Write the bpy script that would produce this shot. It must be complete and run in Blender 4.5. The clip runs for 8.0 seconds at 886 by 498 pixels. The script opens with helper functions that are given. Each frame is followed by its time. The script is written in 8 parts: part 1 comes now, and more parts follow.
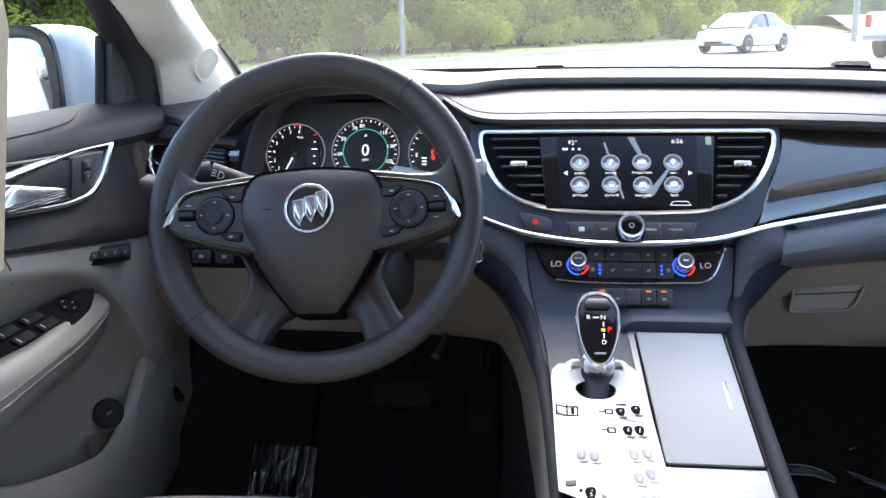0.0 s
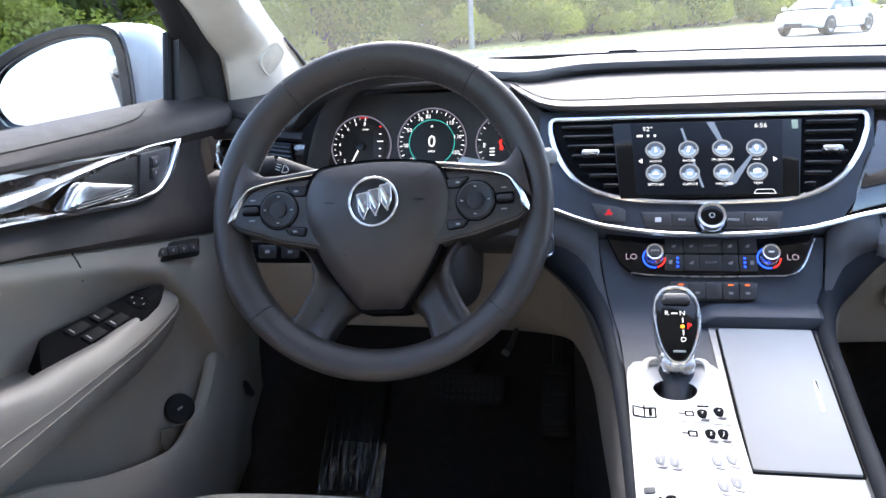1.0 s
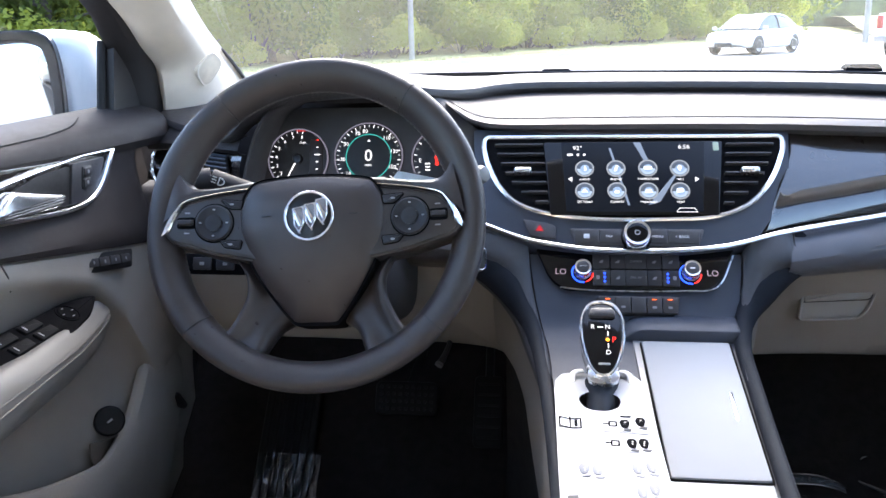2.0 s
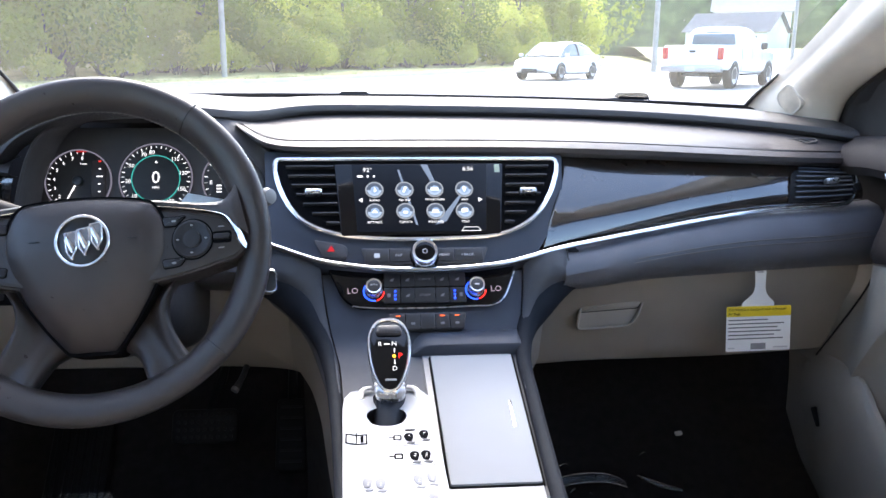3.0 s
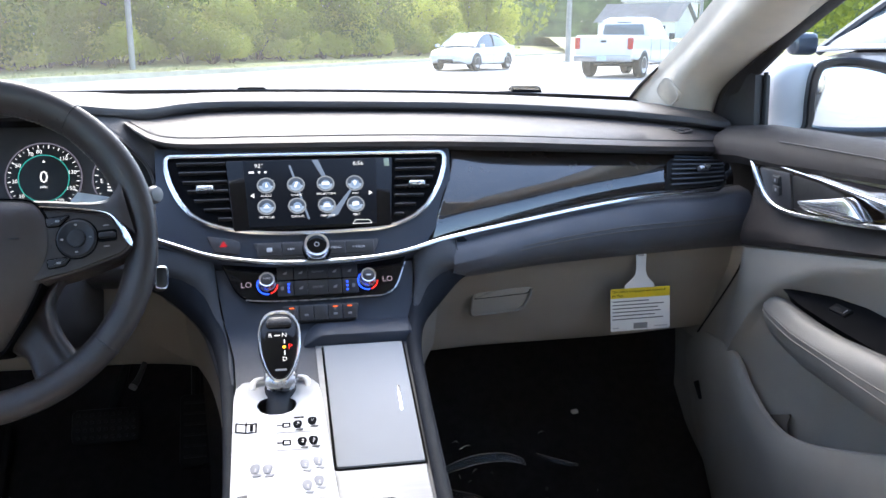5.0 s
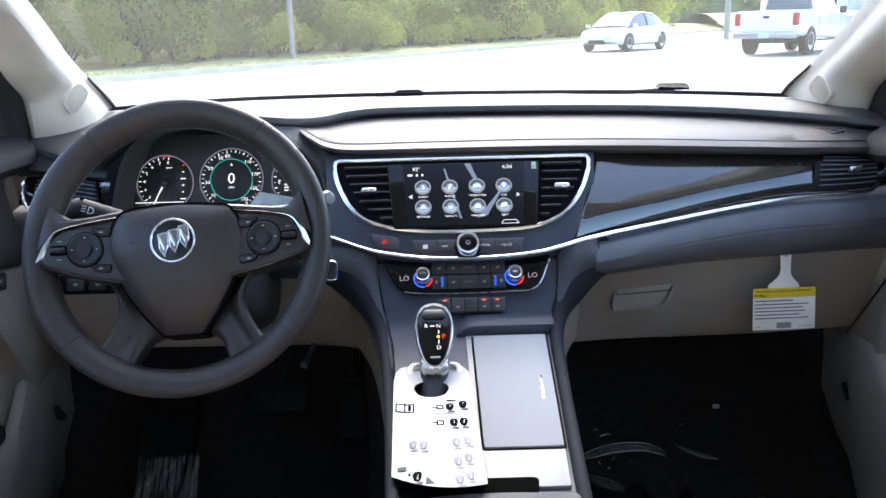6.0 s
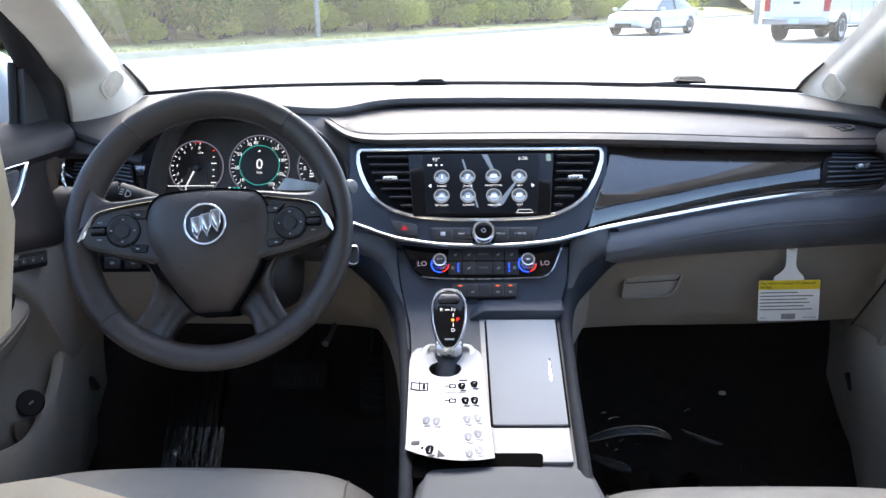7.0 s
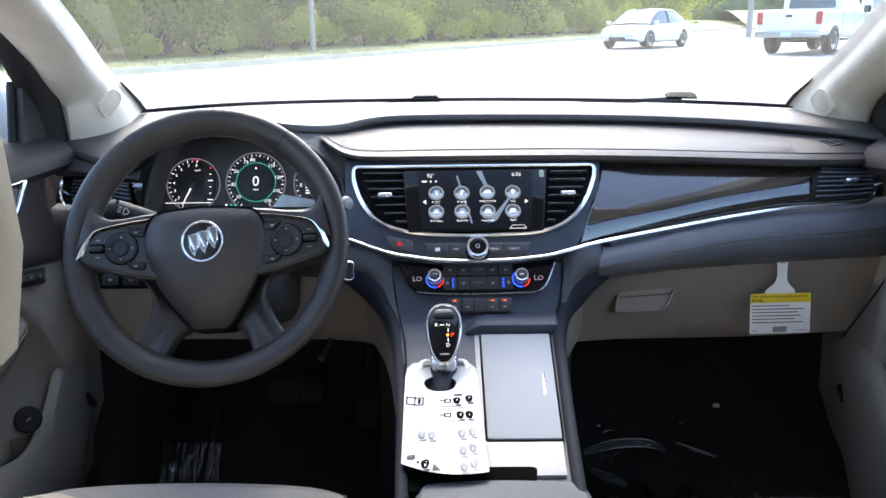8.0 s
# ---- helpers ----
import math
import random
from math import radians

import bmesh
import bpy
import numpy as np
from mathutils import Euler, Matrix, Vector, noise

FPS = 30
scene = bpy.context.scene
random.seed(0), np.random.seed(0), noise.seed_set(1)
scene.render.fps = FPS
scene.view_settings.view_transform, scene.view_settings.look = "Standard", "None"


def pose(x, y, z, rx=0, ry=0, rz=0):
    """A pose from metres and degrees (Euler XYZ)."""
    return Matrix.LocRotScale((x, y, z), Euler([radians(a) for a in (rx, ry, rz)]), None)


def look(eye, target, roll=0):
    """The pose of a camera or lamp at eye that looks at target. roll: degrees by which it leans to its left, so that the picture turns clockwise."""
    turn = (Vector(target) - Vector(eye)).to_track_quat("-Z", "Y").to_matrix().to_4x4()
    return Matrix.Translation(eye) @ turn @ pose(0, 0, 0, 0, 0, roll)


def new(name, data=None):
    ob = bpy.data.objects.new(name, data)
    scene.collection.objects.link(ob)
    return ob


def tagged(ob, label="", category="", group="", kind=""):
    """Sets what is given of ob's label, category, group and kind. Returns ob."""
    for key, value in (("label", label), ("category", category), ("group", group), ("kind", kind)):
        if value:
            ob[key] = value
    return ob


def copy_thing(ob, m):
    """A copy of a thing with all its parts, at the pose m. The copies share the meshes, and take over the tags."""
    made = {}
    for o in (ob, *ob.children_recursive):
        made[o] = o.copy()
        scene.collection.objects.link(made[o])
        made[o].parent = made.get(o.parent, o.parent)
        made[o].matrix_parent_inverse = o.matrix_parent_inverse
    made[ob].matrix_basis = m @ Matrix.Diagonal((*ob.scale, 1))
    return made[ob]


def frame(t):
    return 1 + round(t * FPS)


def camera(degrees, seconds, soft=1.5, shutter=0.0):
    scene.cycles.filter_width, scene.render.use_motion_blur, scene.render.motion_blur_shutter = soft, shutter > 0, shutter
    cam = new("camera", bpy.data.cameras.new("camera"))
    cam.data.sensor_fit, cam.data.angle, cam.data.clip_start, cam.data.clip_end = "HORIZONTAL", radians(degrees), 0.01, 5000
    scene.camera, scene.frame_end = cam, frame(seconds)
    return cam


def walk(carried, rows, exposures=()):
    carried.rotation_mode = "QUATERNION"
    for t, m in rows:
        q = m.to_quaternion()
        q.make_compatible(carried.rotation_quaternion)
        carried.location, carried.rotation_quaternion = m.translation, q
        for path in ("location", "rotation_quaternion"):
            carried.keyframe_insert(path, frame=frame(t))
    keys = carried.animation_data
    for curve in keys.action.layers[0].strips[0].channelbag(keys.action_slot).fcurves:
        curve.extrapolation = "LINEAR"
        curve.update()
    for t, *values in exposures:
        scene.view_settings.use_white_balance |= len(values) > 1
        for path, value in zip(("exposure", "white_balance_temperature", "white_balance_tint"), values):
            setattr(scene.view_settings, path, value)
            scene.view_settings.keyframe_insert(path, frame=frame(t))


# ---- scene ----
cam = camera(56.2, 8.0)
PATH = [
    (0, (-0.115, -0.499, 1.083), (-0.337, 1.423, 0.575), -1.1),
    (0.5, (-0.112, -0.478, 1.079), (-0.425, 1.433, 0.581), -2.0),
    (1, (-0.116, -0.468, 1.076), (-0.507, 1.424, 0.556), -2.9),
    (1.2, (-0.118, -0.468, 1.076), (-0.542, 1.412, 0.54), -3.0),
    (2.3, (-0.096, -0.49, 1.088), (-0.224, 1.446, 0.603), -0.6),
    (2.5, (-0.085, -0.492, 1.088), (-0.133, 1.45, 0.612), -0.4),
    (3, (-0.072, -0.497, 1.09), (0.112, 1.441, 0.63), 0.5),
    (3.5, (-0.059, -0.502, 1.092), (0.334, 1.406, 0.642), 1.7),
    (4, (-0.051, -0.504, 1.093), (0.481, 1.366, 0.627), 2.3),
    (4.2, (-0.047, -0.507, 1.094), (0.52, 1.352, 0.62), 2.4),
    (5.3, (-0.036, -0.552, 1.106), (0.196, 1.374, 0.621), -0.8),
    (5.5, (-0.041, -0.563, 1.118), (0.101, 1.37, 0.626), -1.3),
    (6, (-0.045, -0.611, 1.139), (-0.027, 1.321, 0.623), -1.4),
    (6.5, (-0.039, -0.65, 1.157), (-0.072, 1.268, 0.591), -0.7),
    (7, (-0.039, -0.662, 1.161), (-0.072, 1.258, 0.603), -0.6),
    (7.5, (-0.038, -0.67, 1.165), (-0.066, 1.256, 0.626), -0.6),
    (8, (-0.037, -0.674, 1.168), (-0.06, 1.256, 0.64), -0.8),
]
walk(cam, [(t, look(eye, target, roll)) for t, eye, target, roll in PATH],
     [(0, 2.51, 6350, 11), (0.5, 2.63, 6350, 11), (1, 2.70, 6350, 12), (2.5, 2.76, 6400, 13), (3, 2.64, 6400, 13), (3.5, 2.50, 6350, 11), (4, 2.42, 6350, 11), (5.5, 2.37, 6350, 11), (8, 2.36, 6350, 11)])

# ---- light ----
world = bpy.data.worlds.new("sky")
scene.world = world
world.use_nodes = True
wn = world.node_tree.nodes
sky = wn.new("ShaderNodeTexSky")
sky.sky_type = "NISHITA"
sky.sun_disc = False
sky.sun_elevation, sky.sun_rotation = radians(46), radians(-2)
sky.air_density, sky.dust_density = 1.0, 2.0
wn["Background"].inputs["Strength"].default_value = 0.19
world.node_tree.links.new(sky.outputs["Color"], wn["Background"].inputs["Color"])
sun_data = bpy.data.lights.new("sun", "SUN")
sun_data.energy, sun_data.angle, sun_data.color = 0.75, radians(40), (1.0, 0.95, 0.86)
sun = new("sun", sun_data)
sun.matrix_world = look((0, 0, 20), (0.4, -13, 20 - 13.5))

# ---- shaping tools ----
U = Vector((1, 0, 0))


def spl(ctrl, n):
    """A smooth line of n points through the control points."""
    c = [Vector(p) for p in ctrl]
    c = [c[0] * 2 - c[1]] + c + [c[-1] * 2 - c[-2]]
    m = len(c) - 3
    out = []
    for i in range(n):
        s = i / (n - 1) * m
        k = min(int(s), m - 1)
        t = s - k
        a, b, d, e = c[k:k + 4]
        out.append(0.5 * ((2 * b) + (d - a) * t + (2 * a - 5 * b + 4 * d - e) * t * t + (3 * b - a - 3 * d + e) * t ** 3))
    return out


def closed_spl(ctrl, n):
    c = [Vector(p) for p in ctrl]
    m = len(c)
    out = []
    for i in range(n):
        s = i / n * m
        k = int(s)
        t = s - k
        a, b, d, e = (c[(k + j) % m] for j in (-1, 0, 1, 2))
        out.append(0.5 * ((2 * b) + (d - a) * t + (2 * a - 5 * b + 4 * d - e) * t * t + (3 * b - a - 3 * d + e) * t ** 3))
    return out


def add_grid(bm, rows, around=False, ends=False):
    """Faces between rows of points; around: each row is a loop; ends: cap the first and last loop."""
    vs = [[bm.verts.new(p) for p in r] for r in rows]
    n = len(vs[0])
    for a, b in zip(vs, vs[1:]):
        for i in range(n if around else n - 1):
            j = (i + 1) % n
            bm.faces.new((a[i], a[j], b[j], b[i]))
    if ends:
        bm.faces.new(list(reversed(vs[0])))
        bm.faces.new(vs[-1])
    return bm


def loft(rows, around=False, ends=False, thick=0.0):
    bm = add_grid(bmesh.new(), rows, around, ends)
    if thick:
        bmesh.ops.recalc_face_normals(bm, faces=bm.faces)
        bmesh.ops.solidify(bm, geom=bm.faces[:], thickness=thick)
    return bm


def tube(pts, r, seg=10, loop=False, flat=1.0, bm=None, up=Vector((0, 0, 1))):
    """A round or flattened bar along pts; r is one radius or one a point."""
    bm = bm or bmesh.new()
    pts = [Vector(p) for p in pts]
    n = len(pts)
    rows = []
    side = None
    for i, p in enumerate(pts):
        d = (pts[(i + 1) % n] - pts[i - 1]) if loop else (pts[min(i + 1, n - 1)] - pts[max(i - 1, 0)])
        d.normalize()
        a = d.cross(up)
        if a.length < 1e-4:
            a = d.cross(U)
        a.normalize()
        if side is not None and a.dot(side) < 0:
            a = -a
        side = a
        b = a.cross(d)
        rr = r[i] if isinstance(r, (list, tuple)) else r
        rows.append([p + rr * (a * math.cos(k * math.tau / seg) + b * flat * math.sin(k * math.tau / seg)) for k in range(seg)])
    if loop:
        rows.append(rows[0])
        add_grid(bm, rows, True)
        bmesh.ops.remove_doubles(bm, verts=bm.verts, dist=1e-6)
    else:
        add_grid(bm, rows, True, True)
    return bm


def basis(o, n, u=U):
    """A pose whose third axis is n and whose first is along u."""
    n = Vector(n).normalized()
    v = n.cross(Vector(u)).normalized()
    w = v.cross(n)
    return Matrix(((w.x, v.x, n.x, o[0]), (w.y, v.y, n.y, o[1]), (w.z, v.z, n.z, o[2]), (0, 0, 0, 1)))


def inset(poly, d):
    """The outline moved inward by d (counter-clockwise outlines)."""
    out = []
    n = len(poly)
    for i in range(n):
        a, b, c = Vector(poly[i - 1]), Vector(poly[i]), Vector(poly[(i + 1) % n])
        e, f = (b - a).normalized(), (c - b).normalized()
        m = Vector((-e.y - f.y, e.x + f.x))
        if m.length < 1e-6:
            m = Vector((-e.y, e.x))
        m.normalize()
        k = max(0.35, m.dot(Vector((-e.y, e.x))))
        out.append(b + m * d / k)
    return out


def rpoly(pts, r, n=5):
    """An outline with rounded corners; r is one radius or one a corner."""
    out = []
    m = len(pts)
    for i in range(m):
        a, b, c = Vector(pts[i - 1]), Vector(pts[i]), Vector(pts[(i + 1) % m])
        rr = r[i] if isinstance(r, (list, tuple)) else r
        e, f = (a - b), (c - b)
        k = min(rr, e.length * 0.48, f.length * 0.48)
        p, q = b + e.normalized() * k, b + f.normalized() * k
        for j in range(n + 1):
            t = j / n
            out.append(p * (1 - t) ** 2 + b * 2 * t * (1 - t) + q * t * t)
    return out


def rrect(w, h, r, n=5, cx=0, cy=0):
    return rpoly([(cx - w / 2, cy - h / 2), (cx + w / 2, cy - h / 2), (cx + w / 2, cy + h / 2), (cx - w / 2, cy + h / 2)], r, n)


def disc(r, n=32, cx=0, cy=0):
    return [Vector((cx + r * math.cos(i * math.tau / n), cy + r * math.sin(i * math.tau / n))) for i in range(n)]


def lift(poly, m, h):
    return [m @ Vector((p[0], p[1], h)) for p in poly]


def plate(poly, m, t, bev=0.0008, base=0.0, bm=None, dome=0.0):
    """A slab with softened upper edges on the outline, from height base to t above the pose's plane."""
    bm = bm or bmesh.new()
    rows = [lift(poly, m, base), lift(poly, m, t - bev), lift(inset(poly, bev * 0.35), m, t - bev * 0.3), lift(inset(poly, bev), m, t)]
    vs = [[bm.verts.new(p) for p in r] for r in rows]
    n = len(poly)
    for a, b in zip(vs, vs[1:]):
        for i in range(n):
            j = (i + 1) % n
            bm.faces.new((a[i], a[j], b[j], b[i]))
    if dome:
        c = bm.verts.new(m @ Vector((sum(p[0] for p in poly) / n, sum(p[1] for p in poly) / n, t + dome)))
        for i in range(n):
            bm.faces.new((vs[-1][i], vs[-1][(i + 1) % n], c))
    else:
        bm.faces.new(vs[-1])
    bm.faces.new(list(reversed(vs[0])))
    return bm


def ring(outer, inner, m, t, base=0.0, bm=None):
    """A flat frame between two outlines of one count."""
    bm = bm or bmesh.new()
    rows = [lift(outer, m, base), lift(outer, m, t * 0.8), lift(inset(outer, t * 0.2), m, t), lift(inset(inner, -t * 0.2), m, t), lift(inner, m, t * 0.8), lift(inner, m, base)]
    rows.append(rows[0])
    add_grid(bm, rows, True)
    bmesh.ops.remove_doubles(bm, verts=bm.verts, dist=1e-7)
    return bm


def block(sx, sy, sz, bev, m=Matrix(), bm=None, seg=3):
    """A box with rounded edges, its middle at the pose."""
    bm = bm or bmesh.new()
    made = bmesh.ops.create_cube(bm, size=1, matrix=m @ Matrix.Diagonal((sx, sy, sz, 1)))
    if bev:
        es = list({e for v in made["verts"] for e in v.link_edges})
        bmesh.ops.bevel(bm, geom=es, offset=bev, segments=seg, affect="EDGES", profile=0.5, clamp_overlap=True)
    return bm


def turned(prof, m, seg=32, bm=None):
    """A body of revolution about the pose's third axis; prof: radius, height."""
    rows = [[m @ Vector((r * math.cos(k * math.tau / seg), r * math.sin(k * math.tau / seg), h)) for k in range(seg)] for r, h in prof]
    bm = bm or bmesh.new()
    add_grid(bm, rows, True, True)
    return bm


def finish(name, bm, material, parent=None, label="", sharp=35):
    bmesh.ops.recalc_face_normals(bm, faces=bm.faces)
    me = bpy.data.meshes.new(name)
    bm.to_mesh(me)
    bm.free()
    for p in me.polygons:
        p.use_smooth = True
    me.set_sharp_from_angle(angle=radians(sharp))
    me.materials.append(material)
    ob = new(name, me)
    if parent:
        ob.parent = parent
    if label:
        ob["label"] = label
    return ob


def part(name, bm, material, parent, label="", sharp=35):
    return finish(name, bm, material, parent, label, sharp)


def thing(name, label, category, group="", kind="", at=(0, 0, 0)):
    ob = new(name)
    ob.empty_display_size = 0.05
    return tagged(ob, label, category, group, kind)


def word(name, body, size, m, material, parent, label="", align="CENTER"):
    """Raised lettering in the built-in font, as a mesh."""
    cu = bpy.data.curves.new(name, "FONT")
    cu.body, cu.size, cu.align_x, cu.align_y, cu.extrude, cu.resolution_u = body, size, align, "CENTER", 0.0001, 2
    tmp = bpy.data.objects.new(name, cu)
    me = bpy.data.meshes.new_from_object(tmp)
    bpy.data.objects.remove(tmp)
    bpy.data.curves.remove(cu)
    me.transform(m)
    me.materials.append(material)
    ob = new(name, me)
    ob.parent = parent
    if label:
        ob["label"] = label
    return ob


# ---- materials ----
def surface(name, color, rough=0.5, metal=0.0, vary=0.12, scale=40.0, grain=0.0, grain_scale=600.0, coat=0.0, rough_vary=0.08, color2=None, stretch=(1, 1, 1), spec=0.5, sheen=0.0, pebble=False):
    m = bpy.data.materials.new(name)
    m.use_nodes = True
    t = m.node_tree
    n, l = t.nodes, t.links
    b = n["Principled BSDF"]
    b.inputs["Metallic"].default_value = metal
    b.inputs["Coat Weight"].default_value = coat
    b.inputs["Coat Roughness"].default_value = 0.04
    b.inputs["Specular IOR Level"].default_value = spec
    b.inputs["Sheen Weight"].default_value = sheen
    co = n.new("ShaderNodeTexCoord")
    mp = n.new("ShaderNodeMapping")
    mp.inputs["Scale"].default_value = stretch
    l.new(co.outputs["Object"], mp.inputs["Vector"])
    big = n.new("ShaderNodeTexNoise")
    big.inputs["Scale"].default_value, big.inputs["Detail"].default_value = scale, 5
    l.new(mp.outputs["Vector"], big.inputs["Vector"])
    ramp = n.new("ShaderNodeMix")
    ramp.data_type = "RGBA"
    lo = color2 or tuple(c * (1 - vary) for c in color)
    hi = color if color2 else tuple(min(1, c * (1 + vary)) for c in color)
    ramp.inputs["A"].default_value, ramp.inputs["B"].default_value = (*lo, 1), (*hi, 1)
    st = n.new("ShaderNodeMapRange")
    st.inputs["From Min"].default_value, st.inputs["From Max"].default_value = 0.3, 0.7
    l.new(big.outputs["Fac"], st.inputs["Value"])
    l.new(st.outputs["Result"], ramp.inputs["Factor"])
    l.new(ramp.outputs["Result"], b.inputs["Base Color"])
    fine = n.new("ShaderNodeTexNoise")
    fine.inputs["Scale"].default_value, fine.inputs["Detail"].default_value = scale * 5, 4
    l.new(co.outputs["Object"], fine.inputs["Vector"])
    rr = n.new("ShaderNodeMapRange")
    rr.inputs["To Min"].default_value, rr.inputs["To Max"].default_value = max(0.02, rough - rough_vary), min(1, rough + rough_vary)
    l.new(fine.outputs["Fac"], rr.inputs["Value"])
    l.new(rr.outputs["Result"], b.inputs["Roughness"])
    if grain:
        bump = n.new("ShaderNodeBump")
        bump.inputs["Strength"].default_value, bump.inputs["Distance"].default_value = grain, 0.0006
        tex = n.new("ShaderNodeTexVoronoi" if pebble else "ShaderNodeTexNoise")
        tex.inputs["Scale"].default_value = grain_scale
        l.new(mp.outputs["Vector"], tex.inputs["Vector"])
        l.new(tex.outputs["Distance" if pebble else "Fac"], bump.inputs["Height"])
        l.new(bump.outputs["Normal"], b.inputs["Normal"])
    return m


def glowing(name, color, power, base=(0.01, 0.01, 0.01)):
    m = bpy.data.materials.new(name)
    m.use_nodes = True
    b = m.node_tree.nodes["Principled BSDF"]
    b.inputs["Base Color"].default_value = (*base, 1)
    b.inputs["Emission Color"].default_value = (*color, 1)
    b.inputs["Emission Strength"].default_value = power
    b.inputs["Roughness"].default_value = 0.3
    b.inputs["Specular IOR Level"].default_value = 0.15
    return m


def pane(name, tint=(0.92, 0.95, 0.94), rough=0.0, haze=0.0, gloss_floor=0.05):
    """Thin clear glass: what is behind it, and a mirror image by the angle."""
    m = bpy.data.materials.new(name)
    m.use_nodes = True
    t = m.node_tree
    n, l = t.nodes, t.links
    n.remove(n["Principled BSDF"])
    clear, gloss, mix, fr = n.new("ShaderNodeBsdfTransparent"), n.new("ShaderNodeBsdfGlossy"), n.new("ShaderNodeMixShader"), n.new("ShaderNodeLayerWeight")
    clear.inputs["Color"].default_value = (*tint, 1)
    gloss.inputs["Roughness"].default_value = rough
    pw, mad = n.new("ShaderNodeMath"), n.new("ShaderNodeMath")
    pw.operation, mad.operation = "POWER", "MULTIPLY_ADD"
    pw.inputs[1].default_value, mad.inputs[1].default_value, mad.inputs[2].default_value = 5, 0.95 - gloss_floor, gloss_floor
    fr.inputs["Blend"].default_value = 0.5
    l.new(fr.outputs["Facing"], pw.inputs[0])
    l.new(pw.outputs["Value"], mad.inputs[0])
    l.new(mad.outputs["Value"], mix.inputs["Fac"])
    l.new(clear.outputs["BSDF"], mix.inputs[1])
    l.new(gloss.outputs["BSDF"], mix.inputs[2])
    last = mix
    if haze:
        veil, both = n.new("ShaderNodeBsdfTranslucent"), n.new("ShaderNodeMixShader")
        veil.inputs["Color"].default_value = (0.86, 0.81, 0.64, 1)
        veil_noise = n.new("ShaderNodeTexNoise")
        veil_noise.inputs["Scale"].default_value, veil_noise.inputs["Detail"].default_value = 2.2, 6
        amount = n.new("ShaderNodeMath")
        amount.operation = "MULTIPLY"
        amount.inputs[1].default_value = haze * 2
        l.new(n.new("ShaderNodeTexCoord").outputs["Object"], veil_noise.inputs["Vector"])
        l.new(veil_noise.outputs["Fac"], amount.inputs[0])
        l.new(amount.outputs["Value"], both.inputs["Fac"])
        l.new(mix.outputs["Shader"], both.inputs[1])
        l.new(veil.outputs["BSDF"], both.inputs[2])
        last = both
    l.new(last.outputs["Shader"], n["Material Output"].inputs["Surface"])
    return m


def woodgrain(name):
    m = surface(name, (0.035, 0.02, 0.012), 0.25, coat=1.0, vary=0.3, scale=9, stretch=(1.2, 9, 9))
    t = m.node_tree
    n, l = t.nodes, t.links
    b = n["Principled BSDF"]
    b.inputs["Coat IOR"].default_value = 1.8
    wave = n.new("ShaderNodeTexNoise")
    wave.inputs["Scale"].default_value, wave.inputs["Detail"].default_value, wave.inputs["Distortion"].default_value = 22, 8, 1.2
    mp2 = n.new("ShaderNodeMapping")
    mp2.inputs["Scale"].default_value = (0.35, 3.2, 3.2)
    l.new(n["Texture Coordinate"].outputs["Object"], mp2.inputs["Vector"])
    l.new(mp2.outputs["Vector"], wave.inputs["Vector"])
    cr = n.new("ShaderNodeValToRGB")
    cr.color_ramp.elements[0].position, cr.color_ramp.elements[0].color = 0.38, (0.007, 0.005, 0.004, 1)
    cr.color_ramp.elements[1].position, cr.color_ramp.elements[1].color = 0.68, (0.030, 0.0175, 0.011, 1)
    l.new(wave.outputs["Fac"], cr.inputs["Fac"])
    l.new(cr.outputs["Color"], b.inputs["Base Color"])
    b.inputs["Coat IOR"].default_value = 1.8
    return m


dark_pad = surface("dark_soft_dash_skin", (0.046, 0.048, 0.056), 0.45, vary=0.1, scale=15, grain=0.5, grain_scale=1400, pebble=True)
brown_pad = surface("dark_brown_soft_skin", (0.056, 0.050, 0.050), 0.41, vary=0.1, scale=15, grain=0.5, grain_scale=1400, pebble=True)
shelf_skin = surface("dark_shelf_leather", (0.056, 0.050, 0.050), 0.47, spec=0.38, vary=0.1, scale=15, grain=0.5, grain_scale=1400, pebble=True)
# Passenger roll only: skylight is put into a lighter, bluer skin.
roll_skin = surface("skylit_roll_skin", (0.096, 0.099, 0.114), 0.36, vary=0.1, scale=15, grain=0.5, grain_scale=1400, pebble=True)
door_pad = surface("dark_brown_door_skin", (0.034, 0.0285, 0.0275), 0.6, vary=0.1, scale=15, grain=0.5, grain_scale=1400, pebble=True, spec=0.2)
matt_black = surface("matt_black_trim", (0.012, 0.011, 0.011), 0.65, vary=0.2, scale=40, spec=0.3)
corner_brown = surface("brown_black_corner_trim", (0.018, 0.0155, 0.015), 0.55, vary=0.1, scale=30, grain=0.3, grain_scale=1800)
dark_plastic = surface("charcoal_plastic", (0.045, 0.0425, 0.0445), 0.42, vary=0.1, scale=25, grain=0.25, grain_scale=2200)
satin_grey = surface("satin_grey_fascia", (0.049, 0.057, 0.076), 0.52, spec=0.3, vary=0.08, scale=20, grain=0.15, grain_scale=2500)
black_plastic = surface("black_plastic", (0.012, 0.012, 0.013), 0.35, vary=0.2, scale=40)
gloss_black = surface("gloss_black", (0.005, 0.005, 0.006), 0.1, vary=0.1, scale=10, rough_vary=0.03, spec=0.35)
wheel_leather = surface("charcoal_wheel_leather", (0.040, 0.0335, 0.0322), 0.31, vary=0.12, scale=30, grain=0.35, grain_scale=1300, pebble=True)
beige = surface("light_neutral_trim", (0.340, 0.309, 0.269), 0.55, vary=0.06, scale=12, grain=0.45, grain_scale=1200, pebble=True)
beige_leather = surface("light_neutral_leather", (0.262, 0.255, 0.245), 0.55, vary=0.08, scale=9, grain=0.6, grain_scale=800, pebble=True)
